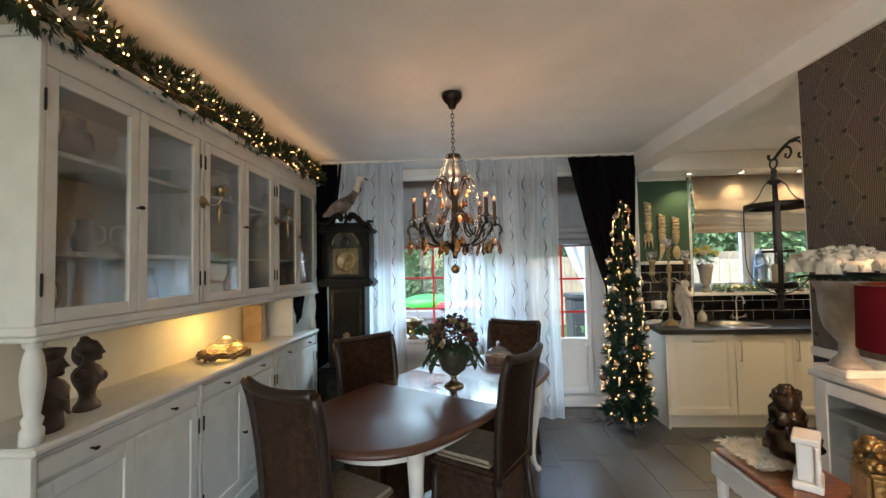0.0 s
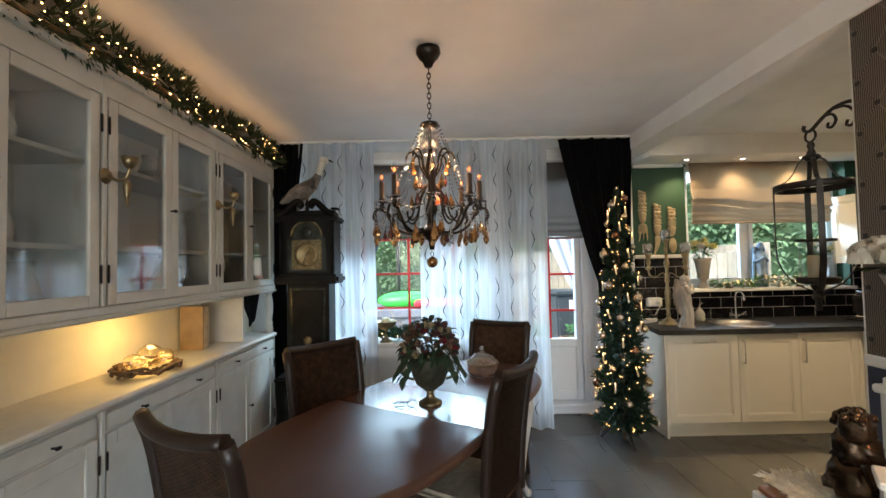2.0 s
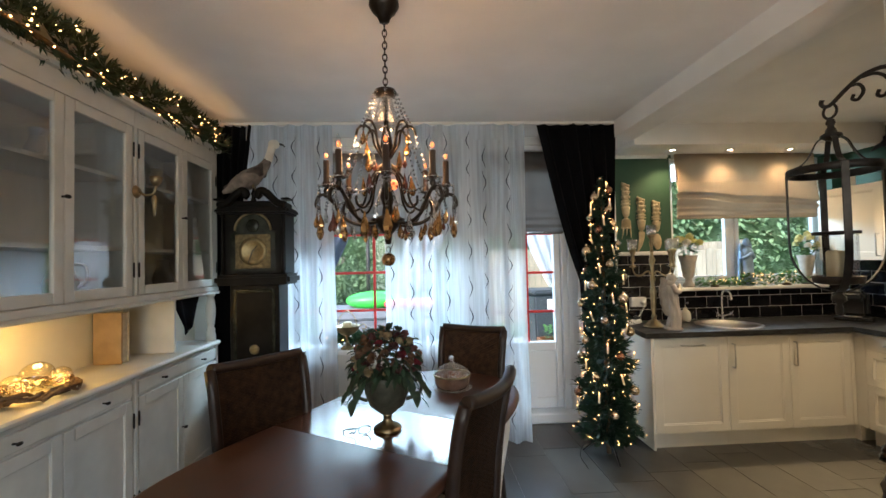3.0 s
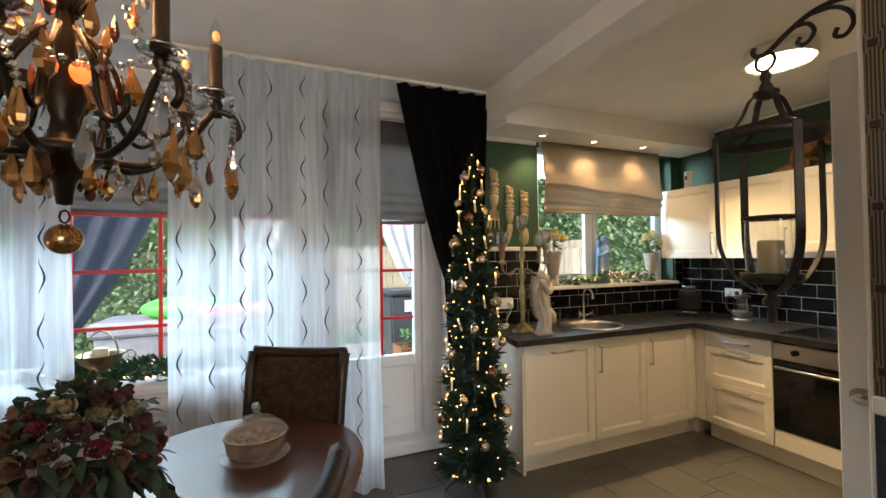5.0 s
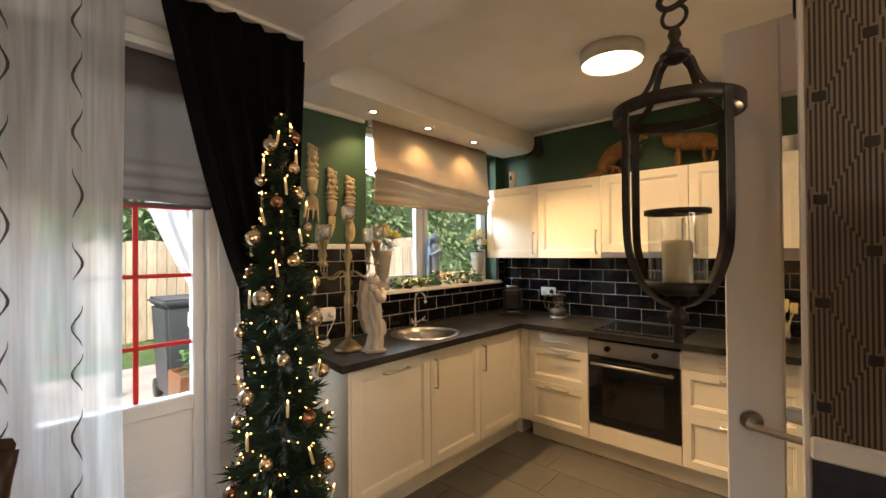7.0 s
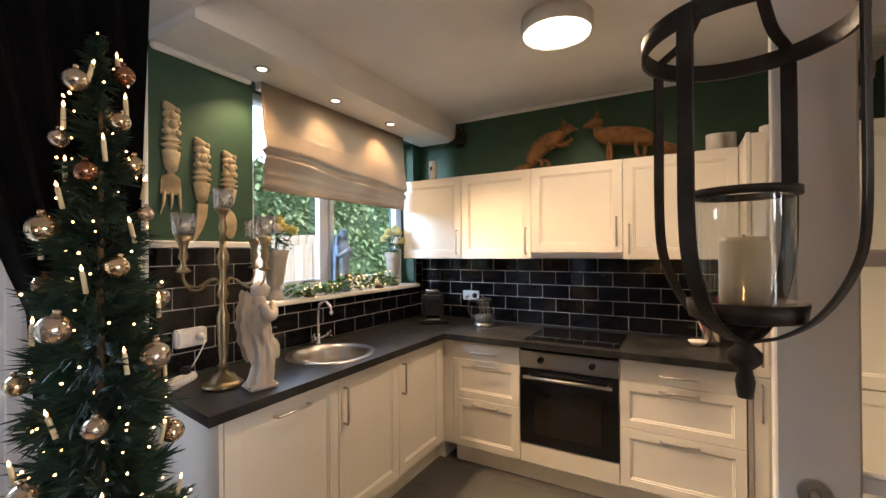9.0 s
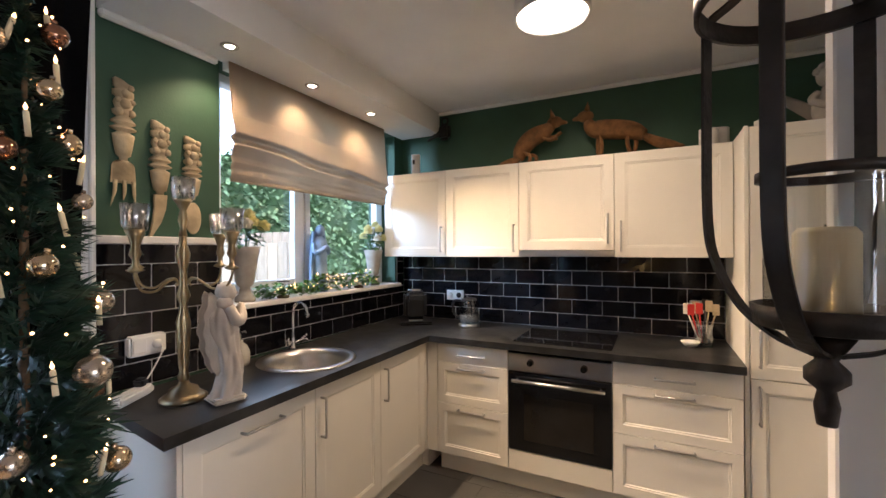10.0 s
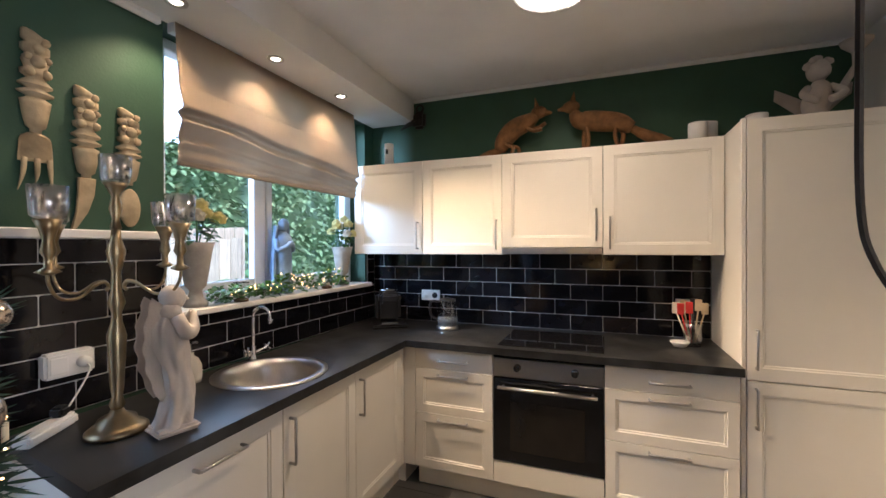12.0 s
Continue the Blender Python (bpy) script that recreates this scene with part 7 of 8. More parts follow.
cm = thing("coffee_maker", pose(5.55, 5.83, CT + 0.0005, 0, 0, 35) @ Matrix.Diagonal((1.3, 1.3, 1.25, 1)), "small black coffee maker in the corner", "coffee maker")
part("base", box(B(), (-0.08, -0.10, 0), (0.08, 0.10, 0.02), 0.01, 2), BLACK_PLASTIC, cm)
part("tower", box(B(), (0.0, -0.07, 0.02), (0.08, 0.07, 0.20), 0.025, 3), BLACK_PLASTIC, cm)
part("head", box(B(), (-0.075, -0.06, 0.135), (0.0, 0.06, 0.20), 0.02, 3), BLACK_PLASTIC, cm)
part("drip_tray", box(B(), (-0.075, -0.045, 0.02), (-0.004, 0.045, 0.035), 0.004), CHROME, cm)
part("drip_tray_lid", lathe(B(), [(0, 0.2), (0.05, 0.2), (0.048, 0.212), (0, 0.214)], (0.02, 0, 0), 20), CHROME, cm)
kt = thing("glass_kettle", pose(5.60, 5.40, CT + 0.0005, 0, 0, 100), "glass kettle on a dark base", "kettle")
part("base", lathe(B(), [(0, 0), (0.078, 0), (0.076, 0.02), (0.07, 0.026), (0, 0.026)], seg=28), STEEL, kt)
part("jug", lathe(B(), [(0.068, 0.027), (0.075, 0.06), (0.066, 0.15), (0.058, 0.195)], seg=28), glass_mat("kettle_glass", (0.72, 0.75, 0.76), 0.16, 0.05), kt)
part("water", lathe(B(), [(0, 0.03), (0.066, 0.03), (0.071, 0.06), (0.069, 0.085), (0, 0.085)], seg=24), mat("pale_water", (0.55, 0.55, 0.54), 0.1, trans=0.7), kt)
part("lid", lathe(B(), [(0, 0.195), (0.059, 0.195), (0.056, 0.208), (0.02, 0.214), (0, 0.222)], seg=24), BLACK_PLASTIC, kt)
part("handle", tube(B(), curve_pts([(0.056, 0, 0.19), (0.115, 0, 0.185), (0.118, 0, 0.10), (0.074, 0, 0.06)], 5), 0.010, 8, flat=0.7), BLACK_PLASTIC, kt)
uj = thing("utensil_jar", pose(5.62, 3.915, CT + 0.0005), "patterned jar full of wooden and red spatulas", "utensil jar")
part("jar", lathe(B(), [(0, 0), (0.042, 0), (0.05, 0.03), (0.045, 0.10), (0.052, 0.13), (0.047, 0.13), (0.04, 0.10), (0.04, 0.012), (0, 0.01)], seg=22), WHITE_SPOT, uj)
RED_SIL = mat("red_silicone", (0.50, 0.03, 0.02), 0.5)
for k, (dx, dy, m) in enumerate(((-0.03, 0.05, RED_SIL), (0.02, 0.03, CARVED), (-0.02, -0.02, CARVED), (0.01, -0.05, CARVED), (-0.05, 0.02, RED_SIL), (0.03, -0.01, BLACK_PLASTIC), (0.0, 0.065, PETAL_WHITE))):
    bm = B()
    tip = Vector((dx * 1.3, dy * 1.3, 0.20 + 0.012 * (k % 3)))
    tube(bm, [(dx * 0.3, dy * 0.3, 0.02), tip], 0.0045, 6)
    box(bm, tip - Vector((0.003, 0.018, 0.02)), tip + Vector((0.003, 0.018, 0.045)), 0.003)
    part("spatula", bm, m, uj)
sd = thing("small_dish", pose(5.575, 3.985, CT + 0.0005), "small white dish on the worktop", "dish")
part("dish", lathe(B(), [(0, 0), (0.03, 0), (0.048, 0.022), (0.05, 0.03), (0.046, 0.028), (0.028, 0.008), (0, 0.006)], seg=22), CERAMIC, sd)
part("cap", lathe(B(), [(0, 0.009), (0.02, 0.009), (0.02, 0.02), (0, 0.02)], seg=14), PLASTIC, sd)

# carved cutlery on the green wall
def carved(x, z0, z1, kind, label):
    t = thing("carved_" + kind, pose(x, YN - 0.002, z0), label, "wall decoration", "carved wooden cutlery")
    h = z1 - z0
    bm = B()
    hb = h * 0.36
    rows = ((0.0, 0.355), (0.016, 0.356), (0.016, 0.385), (0.028, 0.40), (0.036, 0.47), (0.041, 0.535), (0.043, 0.56), (0.028, 0.575), (0.024, 0.585), (0.048, 0.60), (0.050, 0.61), (0.026, 0.635), (0.046, 0.65), (0.047, 0.66),
            (0.024, 0.70), (0.040, 0.715), (0.042, 0.745), (0.030, 0.76), (0.038, 0.80), (0.034, 0.83), (0.026, 0.845), (0.040, 0.86), (0.040, 0.90), (0.028, 0.915), (0.038, 0.93), (0.038, 0.985), (0.030, 1.0), (0.0, 1.0))
    lathe(bm, [(r, h * z) for r, z in rows], (0, -0.004, 0), 12, 1.0, 0.62)
    for q in bm.verts:
        q.co.y = min(q.co.y, 0.0)
        if q.co.z > 0.94 * h:
            q.co.z -= 0.5 * max(0.0, q.co.x + 0.03)
    for k, (bx, bz, br) in enumerate(((-0.022, 0.73, 0.016), (0.022, 0.73, 0.016), (0.0, 0.80, 0.022), (-0.026, 0.82, 0.012), (0.026, 0.82, 0.012), (0.0, 0.88, 0.018), (0.020, 0.93, 0.014))):
        ball(bm, (bx, -0.022, h * bz), br, 1, 0.7, 1, 2)
    part("handle", bm, CARVED, t)
    bm = B()
    if kind == "fork":
        def palm(u, v):
            w = float(np.interp(v, (0.0, 0.45, 0.85, 1.0), (0.047, 0.045, 0.042, 0.022)))
            return ((2 * u - 1) * w, -0.004 - 0.010 * math.sin(math.pi * u), hb * (0.5 + 0.5 * v))
        sheet(bm, palm, 12, 8, 0.008)
        for sx, lo in ((-1, 0.0), (0, 0.14), (1, 0.05)):
            tube(bm, curve_pts([(sx * 0.033, -0.012, hb * 0.56), (sx * 0.036, -0.012, hb * 0.30), (sx * 0.045 - 0.004, -0.010, hb * lo)], 4), [0.0125, 0.012, 0.0115, 0.011, 0.010, 0.008, 0.006, 0.004, 0.002], 8, flat=0.6)
    elif kind == "knife":
        box(bm, (-0.030, -0.018, 0.0), (0.026, -0.004, hb), 0.003)
        bmesh.ops.bisect_plane(bm, geom=bm.verts[:] + bm.edges[:] + bm.faces[:], plane_co=(0, 0, hb * 0.33), plane_no=(0, 0, 1))
        bmesh.ops.bisect_plane(bm, geom=bm.verts[:] + bm.edges[:] + bm.faces[:], plane_co=(0, 0, hb * 0.66), plane_no=(0, 0, 1))
        for q in bm.verts:
            f = 1 - q.co.z / hb
            q.co.x = -0.030 + (q.co.x + 0.030) * (1 - 0.8 * f * f) - 0.02 * f * f * f
    else:
        ball(bm, (0, -0.012, hb * 0.45), 0.05, 0.8, 0.22, 1.5, 3)
    part("blade", bm, CARVED, t)


carved(3.690, 1.665, 2.190, "fork", "big carved wooden fork hung on the green wall")
carved(3.832, 1.545, 2.055, "knife", "big carved wooden knife hung on the green wall")
carved(3.975, 1.56, 2.02, "spoon", "big carved wooden spoon hung on the green wall")

# kitchen sill
PALE_VASE = mat("pale_stone_vase", (0.38, 0.345, 0.30), 0.7, vary=0.15, scale=18, bump=0.2, bscale=80)


def rose_vase(x, y, s, n, seed, label):
    random.seed(seed)
    t = thing("rose_vase", pose(x, y, KZ0 + 0.0005), label, "flower vase", "vases of yellow roses")
    part("vase", lathe(B(), [(r * s, z * s) for r, z in ((0, 0), (0.048, 0), (0.048, 0.02), (0.03, 0.04), (0.024, 0.07), (0.042, 0.09), (0.05, 0.14), (0.062, 0.22), (0.076, 0.275), (0.070, 0.275), (0.05, 0.2), (0, 0.19))], seg=22), PALE_VASE, t)
    bm, bl, bw = B(), B(), B()
    for k in range(n):
        a = k * 2.4
        r = 0.042 * math.sqrt(k + 0.3) * s
        p = Vector((r * math.cos(a), 0.75 * r * math.sin(a), s * (0.275 + 0.16 - 0.9 * r) + rnd(0, 0.05)))
        rose(bw if k % 4 == 3 else bm, p, rnd(0.038, 0.046) * s, 14)
        tube(bl, [(0, 0, 0.2 * s), p], 0.003, 5)
    for k in range(60):
        a = rnd(0, 6.28)
        p = (rnd(0, 0.07) * s * math.cos(a), rnd(0, 0.05) * s * math.sin(a), s * rnd(0.27, 0.40))
        leaf(bl, p, (math.cos(a), 0.8 * math.sin(a), rnd(-0.2, 0.6)), rnd(0.05, 0.08), 0.035, 0.3)
    part("yellow_rose_mass", bm, PETAL_YELLOW, t, kind="stuff")
    part("white_rose_mass", bw, PETAL_WHITE, t, kind="stuff")
    part("leaves", bl, LEAF, t, kind="stuff")


rose_vase(4.285, 6.155, 1.08, 8, 51, "stone vase with yellow roses on the kitchen sill")
rose_vase(5.450, 6.155, 1.0, 9, 52, "stone vase with yellow and white roses on the kitchen sill")
mb = B()
tube(mb, curve_pts([(0, 0, 0.0), (0.004, 0, 0.12), (0.0, 0, 0.24), (0, 0, 0.33), (0, 0, 0.37)], 4), [0.055, 0.056, 0.055, 0.053, 0.05, 0.05, 0.05, 0.05, 0.05, 0.052, 0.054, 0.054, 0.048, 0.042, 0.034, 0.024, 0.018], 14)
ball(mb, (0, -0.006, 0.405), 0.034, 0.9, 0.95, 1.2, 3)
for sg in (-1, 1):
    tube(mb, curve_pts([(sg * 0.05, 0, 0.32), (sg * 0.058, -0.02, 0.26), (sg * 0.02, -0.055, 0.28), (0, -0.06, 0.30)], 4), 0.016, 8)
for k in range(7):
    a = math.pi * (0.05 + 0.15 * k)
    tube(mb, curve_pts([(0.045 * math.cos(a), 0.035 * math.sin(a), 0.40), (0.062 * math.cos(a), 0.05 * math.sin(a), 0.22), (0.066 * math.cos(a), 0.05 * math.sin(a), 0.01)], 4), 0.013, 6)
mo = part("robed_statue", mb, BLUE_ROBE)
mo.matrix_world = pose(4.872, 6.175, KZ0 + 0.0005)
tagged(mo, "small robed statue in faded blue on the kitchen sill", "statue")
random.seed(61)
sg_ = thing("sill_garland", pose(4.86, 6.12, KZ0), "leafy green garland with fairy lights along the kitchen sill", "garland")
bm, lit = B(), []
for k in range(800):
    x = rnd(-0.52, 0.58)
    hh = 0.115 if 0.02 < x + 0.1 < 0.6 else 0.07
    p = Vector((x, rnd(-0.03, 0.05), rnd(0.006, hh)))
    leaf(bm, p, (rnd(-1, 1), rnd(-1, 0.5), rnd(-0.1, 0.9)), rnd(0.025, 0.05), rnd(0.018, 0.028), 0.3)
    if k % 15 == 0:
        lit.append(p + Vector((0, -0.03, 0.012)))
part("leaves", bm, mat("bright_ivy_leaf", (0.085, 0.20, 0.045), 0.5, vary=0.35, scale=25), sg_, kind="stuff")
bm = B()
bulbs(bm, lit, 0.0030)
part("fairy_lights", bm, FAIRY, sg_, kind="stuff")
for x in (4.50, 5.20):
    t = thing("tealight_glass", pose(x, 6.105, KZ0 + 0.0005), "clear tealight glass on a dark foot", "tealight holder", "sill tealights")
    part("foot", lathe(B(), [(0, 0), (0.034, 0), (0.034, 0.012), (0.012, 0.02), (0, 0.02)], seg=18), TWIG, t)
    part("cup", lathe(B(), [(0.026, 0.021), (0.034, 0.055), (0.036, 0.095)], seg=22), CLEAR, t)
    part("rim", tube(B(), [(0.036 * math.cos(k * 0.349), 0.036 * math.sin(k * 0.349), 0.096) for k in range(18)], 0.0022, 5, closed=True), IRON, t)
    part("tealight", lathe(B(), [(0, 0.022), (0.02, 0.022), (0.02, 0.036), (0, 0.036)], seg=14), CANDLE, t)

# on top of the wall cabinets
WTZ = 1.427 + 0.6465


def fox(bm, pts, legs, head, ear_dir):
    n = len(curve_pts(pts, 5))
    rr = [0.012 + 0.052 * math.sin(math.pi * min(1.0, (0.12 + 0.80 * k / (n - 1)))) ** 0.8 for k in range(n)]
    tube(bm, curve_pts(pts, 5), rr, 12)
    ball(bm, head, 0.045, 0.8, 1.2, 0.9, 3)
    tube(bm, [head, Vector(head) + Vector((0, ear_dir * 0.085, -0.012))], [0.034, 0.008], 10)
    for sx in (-0.025, 0.025):
        tube(bm, [Vector(head) + Vector((sx, -ear_dir * 0.01, 0.025)), Vector(head) + Vector((sx * 1.4, -ear_dir * 0.02, 0.085))], [0.018, 0.002], 6)
    for leg in legs:
        tube(bm, curve_pts(leg, 4), 0.013, 8)


f2 = B()
fox(f2, [(0, 4.22, 2.205), (0, 4.30, 2.245), (0, 4.44, 2.27), (0, 4.53, 2.285), (0, 4.57, 2.34)],
    [[(0.02, 4.50, 2.25), (0.025, 4.505, 2.16), (0.025, 4.50, 2.085)], [(-0.025, 4.49, 2.25), (-0.03, 4.475, 2.16), (-0.03, 4.48, 2.085)], [(0.02, 4.30, 2.24), (0.028, 4.27, 2.17), (0.025, 4.29, 2.085)], [(-0.025, 4.31, 2.24), (-0.03, 4.32, 2.16), (-0.03, 4.30, 2.085)]],
    (0, 4.58, 2.375), 1)
tube(f2, curve_pts([(0, 4.25, 2.22), (0, 4.16, 2.16), (0, 4.06, 2.115), (0, 4.0, 2.115)], 5), [0.018, 0.02, 0.024, 0.027, 0.03, 0.032, 0.034, 0.035, 0.036, 0.036, 0.034, 0.03, 0.025, 0.018, 0.012, 0.005], 10)
fo = part("stuffed_fox", f2, FOX)
fo.matrix_world = pose(5.70, 0, WTZ - 2.0745 + 0.0015)
tagged(fo, "stuffed red fox standing on the wall cabinets", "stuffed animal", "stuffed foxes")
f1 = B()
fox(f1, [(0, 5.05, 2.13), (0, 5.02, 2.20), (0, 4.95, 2.27), (0, 4.86, 2.31), (0, 4.80, 2.345)],
    [[(0.02, 4.87, 2.29), (0.025, 4.80, 2.27), (0.03, 4.745, 2.30)], [(-0.025, 4.88, 2.28), (-0.03, 4.82, 2.24), (-0.03, 4.76, 2.245)], [(0.03, 5.0, 2.17), (0.045, 4.93, 2.15), (0.04, 4.93, 2.085)], [(-0.03, 5.0, 2.17), (-0.045, 4.95, 2.14), (-0.04, 4.96, 2.085)]],
    (0, 4.785, 2.365), -1)
tube(f1, curve_pts([(0, 5.04, 2.14), (0, 5.11, 2.11), (0, 5.20, 2.10)], 5), [0.02, 0.024, 0.028, 0.031, 0.033, 0.034, 0.033, 0.03, 0.024, 0.016, 0.006], 10)
fo1 = part("stuffed_fox", f1, FOX)
fo1.matrix_world = pose(5.70, 0, WTZ - 2.0745 + 0.0015)
tagged(fo1, "stuffed red fox rearing on the wall cabinets", "stuffed animal", "stuffed foxes")
for (x, y, z, r, h, lab) in ((5.60, 5.85, WTZ, 0.034, 0.155, "white canister with a small picture"), (5.66, 3.88, WTZ, 0.05, 0.11, "cream storage pot"), (5.74, 3.82, WTZ, 0.055, 0.125, "cream storage pot"), (5.55, 3.63, 2.0855, 0.05, 0.085, "small cream pot")):
    t = thing("storage_pot", pose(x, y, z + 0.0005), lab + " on top of the cabinets", "pot", "pots on the cabinets")
    part("body", lathe(B(), [(0, 0), (r, 0), (r, h * 0.9), (r * 0.96, h * 0.93), (0, h * 0.93)], seg=22), CERAMIC, t)
    part("lid", lathe(B(), [(0, h * 0.935), (r * 1.02, h * 0.935), (r * 1.0, h), (0, h)], seg=22), CERAMIC, t)
    if h > 0.15:
        part("picture", box(B(), (-r - 0.0012, -0.010, h * 0.5), (-r + 0.004, 0.010, h * 0.72), 0.001), BLACK_PLASTIC, t, "small dark picture")
cb = B()
random.seed(71)
tube(cb, curve_pts([(0, 0, 0.0), (0, 0.01, 0.08), (0, -0.005, 0.16), (0, 0, 0.20)], 4), [0.05, 0.045, 0.04, 0.042, 0.048, 0.052, 0.05, 0.046, 0.042, 0.038, 0.032, 0.026, 0.02], 12)
ball(cb, (0, 0.0, 0.245), 0.045, 0.95, 0.95, 1.05, 3, 0.08)
for k in range(18):
    a, e = rnd(0, 6.28), rnd(0.1, 1.5)
    ball(cb, Vector((0, 0, 0.255)) + 0.042 * Vector((math.cos(a) * math.cos(e), math.sin(a) * math.cos(e), math.sin(e))), 0.015, sub=1, rough=0.2)
for sg in (-1, 1):
    sheet(cb, lambda u, v: (0.03 + 0.025 * math.sin(u * 2.2) + 0.012 * v, sg * (0.03 + 0.11 * u), 0.12 + 0.11 * u * (1 - 0.3 * u) - 0.08 * v * (1 - 0.4 * u)), 10, 6, 0.016)
    tube(cb, curve_pts([(-0.01, sg * 0.04, 0.17), (-0.05, sg * 0.07, 0.13), (-0.06, sg * 0.02, 0.10)], 4), 0.015, 8)
tube(cb, [(-0.0, -0.07, 0.14), (-0.02, -0.12, 0.24), (-0.02, -0.12, 0.30)], [0.016, 0.014, 0.016], 8)
lathe(cb, [(0.0, 0.30), (0.02, 0.30), (0.05, 0.33), (0.055, 0.345), (0, 0.335)], (-0.02, -0.12, 0), 16)
cbo = part("cherub_statue", cb, STONE_WHITE)
cbo.matrix_world = pose(5.58, 3.36, 2.0855) @ Matrix.Diagonal((1.18, 1.18, 1.18, 1))
tagged(cbo, "white stone cherub statue on the tall cabinet", "statue")
sc = thing("iron_scale_hook", pose(XE - 0.004, 5.70, 2.36), "dark iron pulley with a ring hung near the ceiling", "hook")
part("block", box(B(), (-0.06, -0.05, 0.02), (-0.004, 0.05, 0.15), 0.02, 2), IRON, sc)
part("ring", tube(B(), [(-0.03, 0.028 * math.cos(k * 0.449), 0.175 + 0.026 * math.sin(k * 0.449)) for k in range(14)], 0.008, 7, closed=True), IRON, sc)
part("spout", tube(B(), curve_pts([(-0.03, 0.04, 0.08), (-0.03, 0.10, 0.06), (-0.03, 0.16, 0.03)], 4), [0.026, 0.024, 0.022, 0.02, 0.018, 0.016, 0.013, 0.01, 0.006], 8), IRON, sc)

# bosses of the wallpaper
bm = B()
for i in range(34):
    for j in range(7):
        y = 3.7094 - i * 0.072
        z = 1.166 + j * 0.208 + (0.104 if i % 2 else 0)
        if z < 2.45:
            box(bm, (PX - 0.003, y - 0.010, z - 0.010), (PX - 0.0002, y + 0.010, z + 0.010), 0.0012)
part("wallpaper_bosses", bm, mat("dark_boss", (0.02, 0.016, 0.015), 0.5), pier, kind="stuff")

# ---- garden ----
GRASS = mat("lawn", (0.055, 0.12, 0.030), 0.9, vary=0.4, scale=12, bump=0.6, bscale=60)
PAVE = mat("pale_paving", (0.36, 0.33, 0.28), 0.8, vary=0.15, scale=4, bump=0.2)
FENCE = mat("weathered_fence", (0.38, 0.32, 0.235), 0.8, vary=0.25, scale=6, stretch=(6, 6, 0.6), bump=0.2, per=0.15)
HEDGE = mat("hedge_leaf", (0.12, 0.19, 0.095), 0.85, spec=0.1, vary=0.45, scale=20)
BRICK = mat("red_brick", (0.30, 0.12, 0.08), 0.85, vary=0.3, scale=30, bump=0.3)
ground = setting("ground", (-300, -300, -0.30), (300, 600, -0.125), GRASS, "garden lawn beyond the house", "ground")
terrace = setting("pavement", (-3, 6.42, -0.119), (7, 10.7, -0.06), PAVE, "pale stone terrace by the house", "pavement")
fence = thing("fence", pose(0, 0, -0.12), "weathered wooden board fence round the garden", "fence")
me = {w: to_mesh("board", box(B(), (0, 0, 0), (w, 0.02, 1.85), 0.004), FENCE) for w in (0.15,)}
for k in range(84):
    ob = new("board", me[0.15])
    ob.parent = fence
    ob.matrix_basis = pose(-5.0 + 0.16 * k, 13.0, rnd(-0.03, 0.03))
for k in range(15):
    ob = new("board", me[0.15])
    ob.parent = fence
    ob.matrix_basis = pose(4.45 + 0.16 * k, 8.6, rnd(-0.03, 0.0)) @ Matrix.Diagonal((1, 1, 0.93, 1))
for k in range(26):
    ob = new("board", me[0.15])
    ob.parent = fence
    ob.matrix_basis = pose(6.9, 8.6 + 0.17 * k, 0, 0, 0, 90)


def shrub(name, x, y, w, d, h, n, seed, label, size=0.09, material=HEDGE):
    random.seed(seed)
    t = thing(name, pose(x, y, -0.12), label, "shrub")
    for k in range(5):
        a = k * 1.3
        part("stem", tube(B(), curve_pts([(0.05 * math.cos(a), 0.05 * math.sin(a), 0), (0.2 * w * math.cos(a), 0.2 * d * math.sin(a), h * 0.5), (0.35 * w * math.cos(a), 0.35 * d * math.sin(a), h * 0.85)], 4), [0.03] * 6 + [0.02] * 2 + [0.01], 6), TWIG, t)
    bm = B()
    for k in range(n):
        v = Vector((rnd(-1, 1), rnd(-1, 1), rnd(-1, 1)))
        if v.length > 1:
            v = v.normalized()
        v *= 0.75 + 0.3 * noise.noise(v * 2.3 + Vector((seed, 0, 0)))
        p = (v.x * w / 2, v.y * d / 2, h * (0.55 + 0.47 * v.z))
        leaf(bm, p, (rnd(-1, 1), rnd(-1, 1), rnd(-0.6, 0.8)), size * rnd(0.7, 1.3), size * 0.6, 0.3)
    part("foliage", bm, material, t, kind="stuff")


